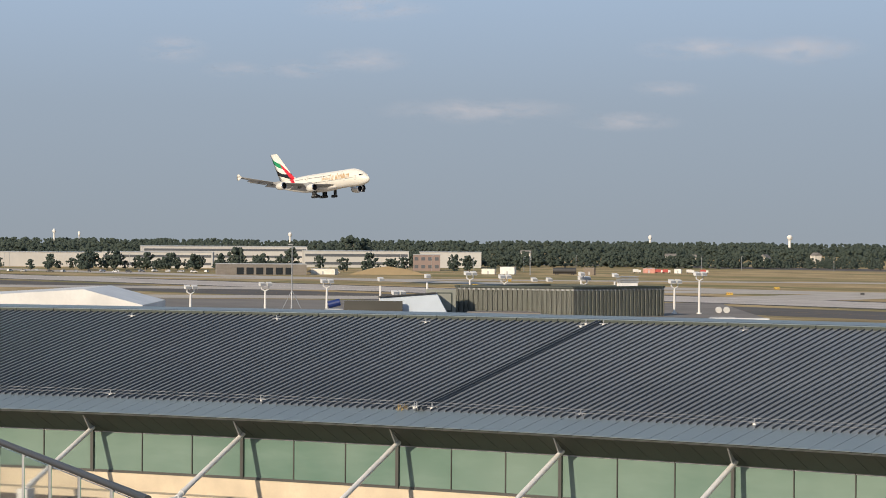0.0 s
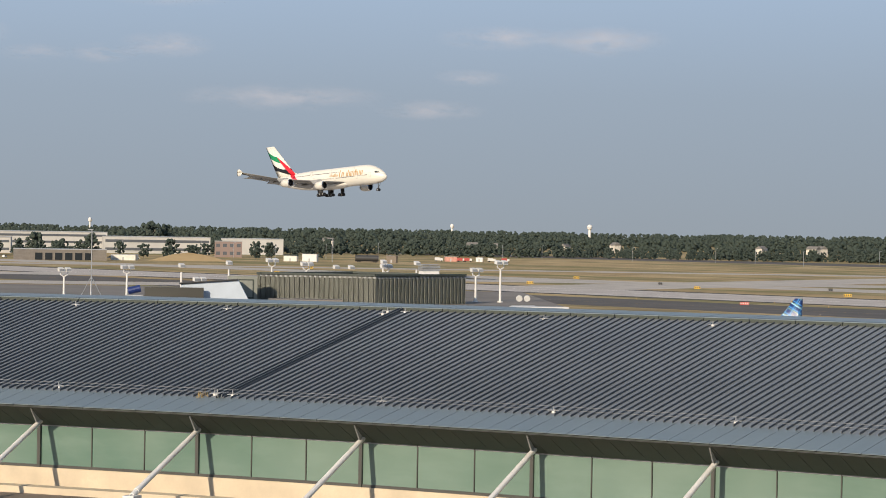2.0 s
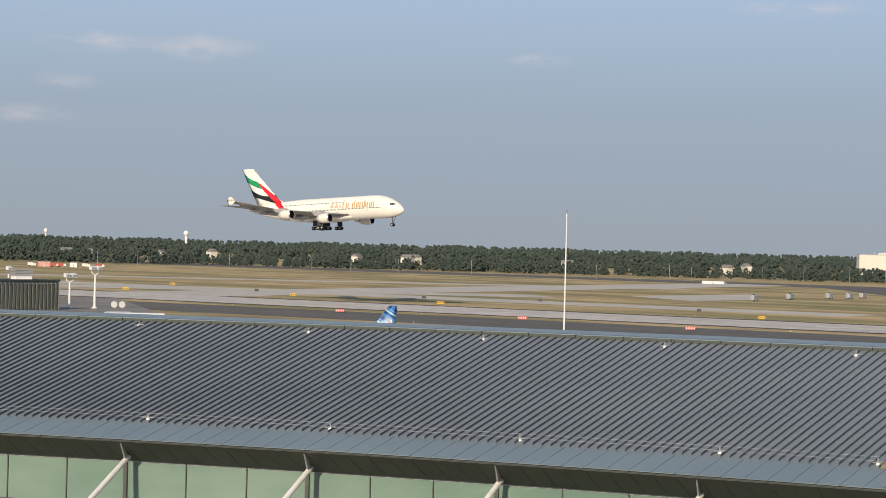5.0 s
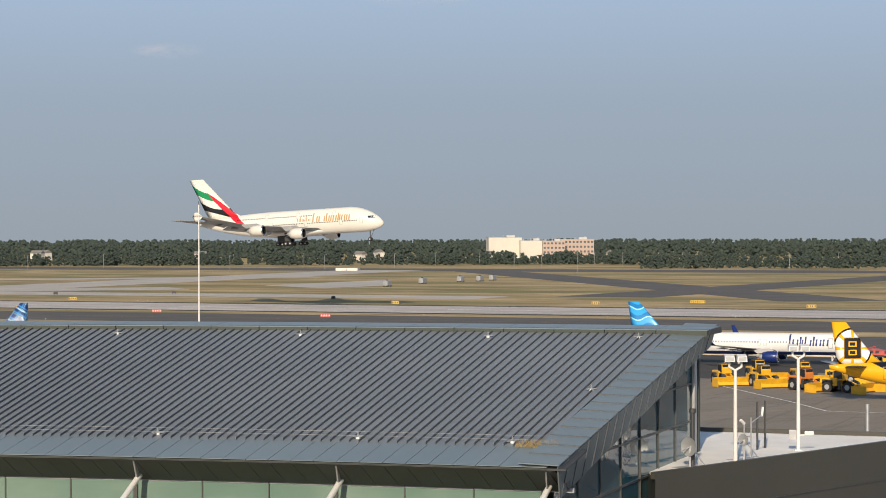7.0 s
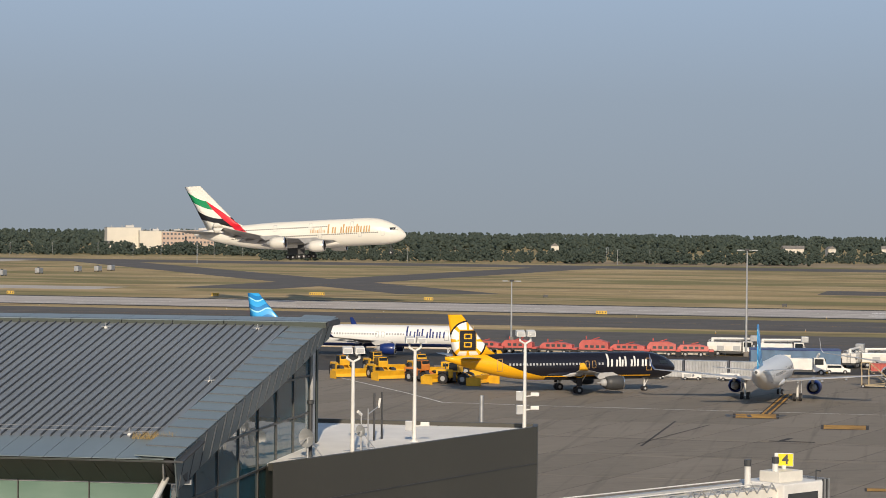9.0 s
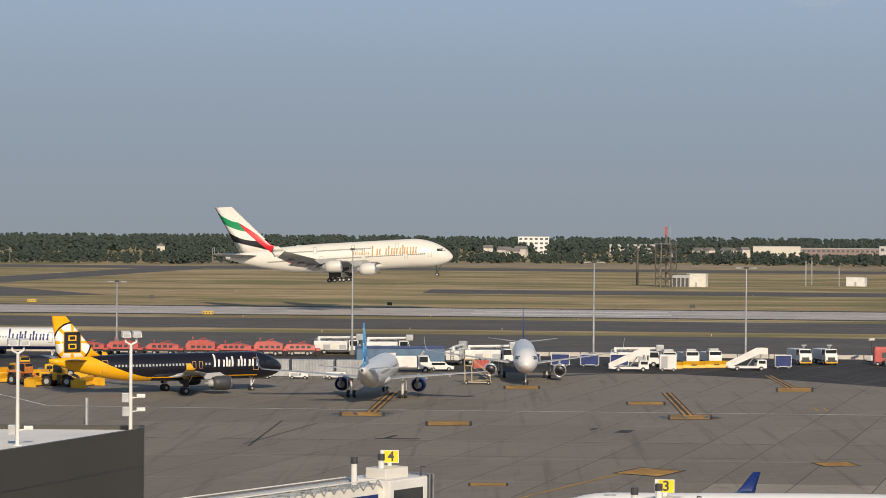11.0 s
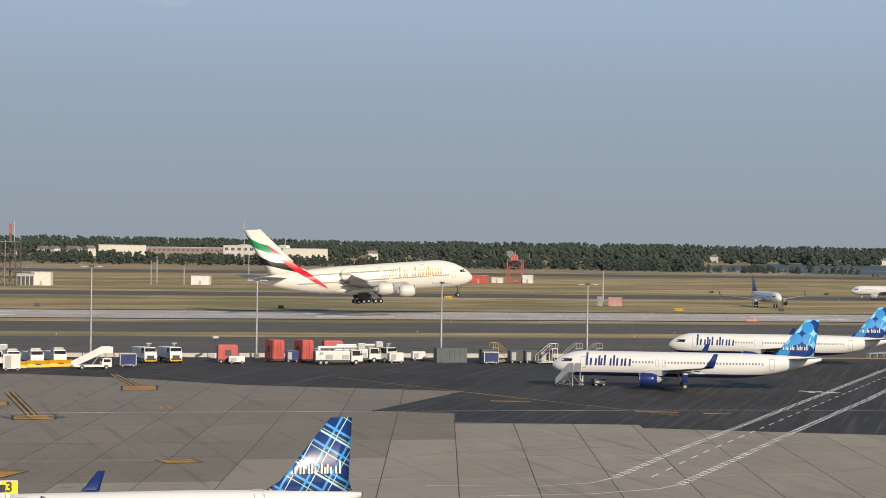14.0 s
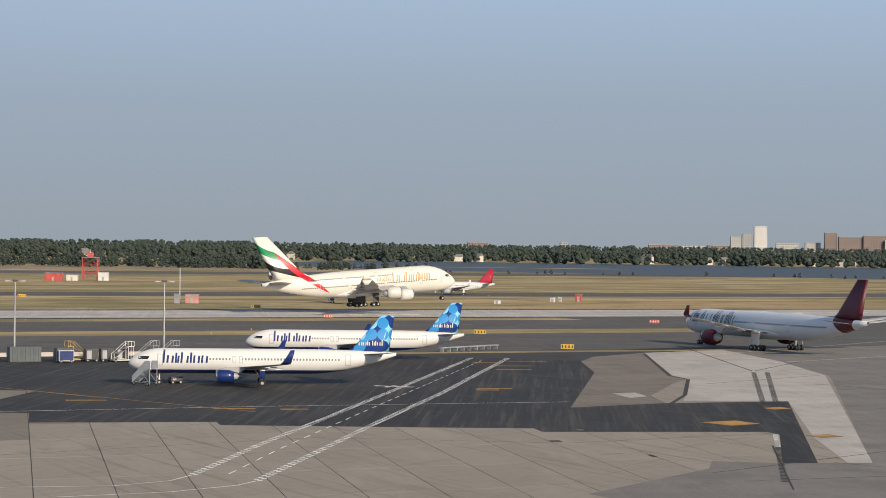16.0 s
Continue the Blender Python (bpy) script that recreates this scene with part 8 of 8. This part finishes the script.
M_CLOUD = cloud_mat()
for x, y, z, w, h in ((-557, 4566, 406, 111, 58), (-431, 4580, 366, 99, 35), (-292, 4591, 370, 99, 40), (-165, 4597, 390, 140, 51), (-160, 4597, 496, 222, 51), (75, 4599, 287, 315, 54), (457, 4577, 333, 117, 33), (520, 4571, 416, 198, 47), (377, 4585, 266, 163, 40), (741, 4540, 416, 175, 51), (1900, 4189, 521, 222, 42), (1405, 4380, 406, 105, 33), (718, 4544, 410, 163, 58), (3731, 2690, 510, 93, 47)):
    ob = part("cloud", boxes((-w * 0.8, -0.5, -h * 0.62, w * 0.8, 0.5, h * 0.62)), M_CLOUD)
    ob.matrix_basis = pose(x, y, z, 0, 0, math.degrees(math.atan2(-y, -x)) + 90)
    ob.visible_shadow = False
    tagged(ob, "thin pinkish evening cloud, far off", "cloud", kind="structure")


# ---- jets ----
def wordmark(L, h=1.7, x=None):
    return [(letters((L / 2 - 13.0) if x is None else x, 0, h, WORD, 0.32), 3.7, M_NAVY, 0.12)]


DOTS, WAVES, PLAID = tail_dots(), tail_waves(), tail_plaid()
SP_A321 = narrowbody(44.5, m_fin=DOTS, marks=wordmark(44.5), fin_marks=[(letters(-19.9, 0, 0.8, [(w * 0.55, k) for w, k in WORD], 0.16), 6.7, M_WHITE, 0.34)])
first = park("jet_airliner", "white single-aisle jet with blue disc-patterned tail on the apron", SP_A321, 344.6, 141.7, 114)
park("jet_airliner", "white single-aisle jet with blue disc-patterned tail behind another", SP_A321, 426, 155, 114)
SP_TEAM = narrowbody(37.57, m_body=team_paint(), m_fin=team_tail(), m_engine=M_DARK, m_tip=M_YELLOW, tip=(1.1, 0.9, 0.3, "up"), marks=[(letters(6.6, 0, 1.5, WORD, 0.30), 3.9, M_WHITE, 0.12)], m_win=M_GREY, m_door=M_GOLD)
park("jet_airliner", "black and yellow jet with a spoked wheel on its fin", SP_TEAM, 207, 266.4, -15)
park("jet_airliner", "white jet with a blue tail, parked facing away", narrowbody(37.57, m_fin=WAVES, m_engine=M_NAVY, m_body=M_JB_WHITE), 223.7, 239.7, 41)
park("jet_airliner", "white jet parked nose toward the terminal", narrowbody(44.5, m_fin=M_NAVY, m_body=M_JB_WHITE, m_engine=M_WHITE, m_tip=M_WHITE), 274.1, 257.3, -136)
park("jet_airliner", "white jet with light blue wave tail beyond the ploughs", narrowbody(44.5, m_fin=WAVES, marks=wordmark(44.5)), 229.6, 360.4, -41)
SP_REG = narrowbody(36.2, wing=[(1.4, 8.6, 2.6, 5.8, 0.13), (5.2, 6.0, 2.9, 3.8, 0.115), (13.6, 1.3, 3.8, 1.5, 0.1)], tip=(1.5, 1.4, 0.6, "up"), engines=[(4.7, 9.6, 1.7, 0.95, 3.0)], m_fin=PLAID, m_body=M_JB_WHITE, rw=1.55, rh=1.68, zc=3.55, rows=[(3.9, 11.5, -9.0, 0.533, [])], deck=(4.2, 0.45, 15.3, 16.8),
                    fin=[(4.9, -10.2, 7.2, 0.09), (5.8, -11.7, 5.4, 0.09), (10.57, -15.6, 1.7, 0.09)], stab=[(0.4, -12.6, 4.4, 3.2, 0.09), (5.9, -16.2, 4.9, 1.3, 0.09)],
                    fin_marks=[(letters(-16.4, 0, 0.75, [(w * 0.5, k) for w, k in WORD], 0.15), 6.3, M_WHITE, 0.30)])
park("jet_airliner", "regional jet with blue plaid tail at the gate", SP_REG, 134.0, 99.9, 136.5)
park("jet_airliner", "regional jet with blue plaid tail behind the roof", SP_REG, 102.3, 470.6, 150)
park("jet_airliner", "small white jet with a red tail on the far taxiway", narrowbody(31.7, m_fin=worn("red_tail_paint", (0.45, 0.02, 0.05), 0.4), m_body=M_JB_WHITE, m_tip=M_WHITE, m_engine=M_GREY), 960, 297, 107)
park("jet_airliner", "single-aisle jet on the taxiway beyond the runway", narrowbody(37.57, m_fin=M_NAVY, m_engine=M_GREY, m_body=M_JB_WHITE), 802, 297, -143)

M_WINE = plain("wine_red_paint", (0.085, 0.006, 0.018), 0.5)


def silver_wine():
    n, c = paint("silver_white_with_wine_tail", (0.66, 0.68, 0.70))
    o = n.xyz()
    edge = line(n, o["X"], [(-33.0, 2.5), (-28.5, 5.0), (-24.0, 9.5)])
    m = n.math("MULTIPLY", n.math("GREATER_THAN", o["Z"], edge), n.math("LESS_THAN", o["X"], -22.0))
    m = n.math("MULTIPLY", m, n.math("GREATER_THAN", o["X"], -32.0))
    return n.done(n.mix(m, c, (0.10, 0.008, 0.02)), 0.25)


M_SILVER = silver_wine()
A350 = dict(L=72.5, rw=2.98, rh=3.05, zc=5.7, nose=8.5, tail=26.0, m_body=M_SILVER, m_wing=M_WING, m_fin=M_WINE, m_engine=M_WINE, m_tip=M_WINE,
            belly=(12, -10, 3.2, 4.0, 1.6), rows=[(6.2, 25.5, -24.5, 0.64, [(17, 18.5), (3, 4.5), (-11, -9.5)])], win=0.4, deck=(7.0, 0.8, 32.6, 34.4),
            doors=[(28.2, 4.7, 1.1, 2.0), (17.7, 4.7, 1.1, 2.0), (3.7, 4.7, 1.1, 2.0), (-10.3, 4.7, 1.1, 2.0), (-26, 5.0, 1.0, 1.9)],
            wing=[(2.3, 10.5, 4.1, 13.0, 0.12), (10.5, 4.4, 5.2, 8.6, 0.11), (30.0, -9.4, 8.3, 3.0, 0.1)], tip=(2.6, 3.4, 1.6, "up"), fairings=[(7, 4), (12, 4), (18, 3.5), (23, 3)],
            engines=[(10.6, 11.2, 2.75, 1.9, 5.2)], stab=[(0.6, -26.0, 7.2, 6.2, 0.09), (9.6, -32.8, 8.2, 2.3, 0.09)],
            fin=[(8.0, -23.0, 11.0, 0.09), (9.4, -25.2, 9.2, 0.09), (17.1, -32.4, 3.8, 0.09)],
            gear=[(30.5, 0, 1, 2, 0.52, 3.6), (-2.0, 5.3, 3, 2, 0.68, 4.6)], m_leg=M_GREY, apu=1, main=-2.0,
            marks=[(letters(12.0, 0, 2.9, [(1.7, .7), (.45, 1), (.8, .7), (1.6, .7), (.45, .95), (1.6, .7), (1.2, 0), (1.6, .7), (.9, 1), (.45, 1), (1.6, .7), (1.6, .7), (.9, 1), (.45, .95), (1.4, .7)], 0.30), 5.6, M_DARK, 0.3)])
park("wide_body_jet", "silver white wide-body jet with wine red tail and engines", A350, 514.8, 83.2, 44)

jumbo = airliner("jumbo_jet", "cream double-deck four-engine jet landing with green, black and red tail bands", A380, pose(0, 0, 0))

# ---- apron slabs, the pieces of the setting ----
UX, UY = math.cos(radians(28.6)), math.sin(radians(28.6))
VX, VY = math.cos(radians(132.5)), math.sin(radians(132.5))
SU, SV = 22.0, 8.05
bm = bmesh.new()
g = 0.055
pts = [(UX * a + VX * b, UY * a + VY * b) for a, b in ((g, g), (SU - g, g), (SU - g, SV - g), (g, SV - g))]
prism(bm, pts, -0.01, 0.012)
slab_mesh = bpy.data.meshes.new("slab")
bm.to_mesh(slab_mesh)
bm.free()
slab_mesh.materials.append(M_SLAB)
pale_slab_mesh = slab_mesh.copy()
pale_slab_mesh.materials[0] = M_SLAB_PALE
OX, OY = 257.3, 138.1
near, rest = [], []
for i in range(-12, 5):
    for j in range(-26, 30):
        x, y = OX + UX * SU * i + VX * SV * j, OY + UY * SU * i + VY * SV * j
        cx, cy = x + UX * SU / 2 + VX * SV / 2, y + UY * SU / 2 + VY * SV / 2
        if cx * NX + cy * NY > 428 or cx < 95 or cy < 10 or cy > 330:
            continue
        (near if 130 < math.hypot(cx, cy) < 330 and cx > 120 else rest).append((x, y))
near.sort(key=lambda p: math.hypot(p[0] - 190, p[1] - 150))
rest += near[290:]
# Slabs with y under 122 take the paler concrete tone.
for x, y in near[:290]:
    ob = new("slab", pale_slab_mesh if y < 122 else slab_mesh)
    ob.parent = apron
    ob.location = (x, y, 0.012)
for paint_of, where in ((M_SLAB, [p for p in rest if p[1] >= 122]), (M_SLAB_PALE, [p for p in rest if p[1] < 122])):
    vs = [(x + a, y + c, 0.022) for x, y in where for a, c in pts]
    me = bpy.data.meshes.new("far_slabs")
    me.from_pydata(vs, [], [[4 * k + m for m in range(4)] for k in range(len(where))])
    me.materials.append(paint_of)
    far = new("far_slabs", me)
    far.parent = apron
    tagged(far, kind="stuff")

# ---- what moves ----
FLIGHT = [
    (0, -852.5, 42.07, 4.87), (0.5, -819.1, 40.50, 4.91), (1, -782.9, 38.87, 4.90), (1.5, -745.8, 37.26, 4.78), (2, -708.8, 35.82, 4.59), (2.5, -672.7, 34.49, 4.36), (3, -636.1, 33.00, 4.15), (5.5, -456.6, 24.74, 3.55), (6, -421.1, 23.08, 3.37), (6.5, -386.2, 21.46, 3.19), (7, -351.2, 19.72, 3.13), (7.5, -316.0, 17.91, 3.14), (8, -281.1, 16.21, 3.20),
    (10.5, -106.4, 8.68, 3.48), (11, -71.3, 7.42, 3.59), (11.5, -33.2, 6.20, 3.78), (12, 1.8, 5.11, 3.98), (12.5, 37.0, 4.25, 4.07), (13, 72.2, 3.44, 4.08), (13.5, 107.4, 2.70, 4.10), (14, 139.5, 2.19, 4.17), (14.5, 174.9, 1.74, 4.24), (15, 210.1, 1.33, 4.27), (15.5, 245.2, 1.03, 4.24), (16, 280.5, 0.76, 4.11),
]


def motions():
    rows = []
    for t, s, z, pitch in FLIGHT:
        x, y = field(s, 687.5)
        rows.append((t, pose(x, y, z, 0, 0, math.degrees(RUN) + 2.3) @ pose(0, 0, 0, 0, -pitch, 0)))
    walk(jumbo, rows)


motions()
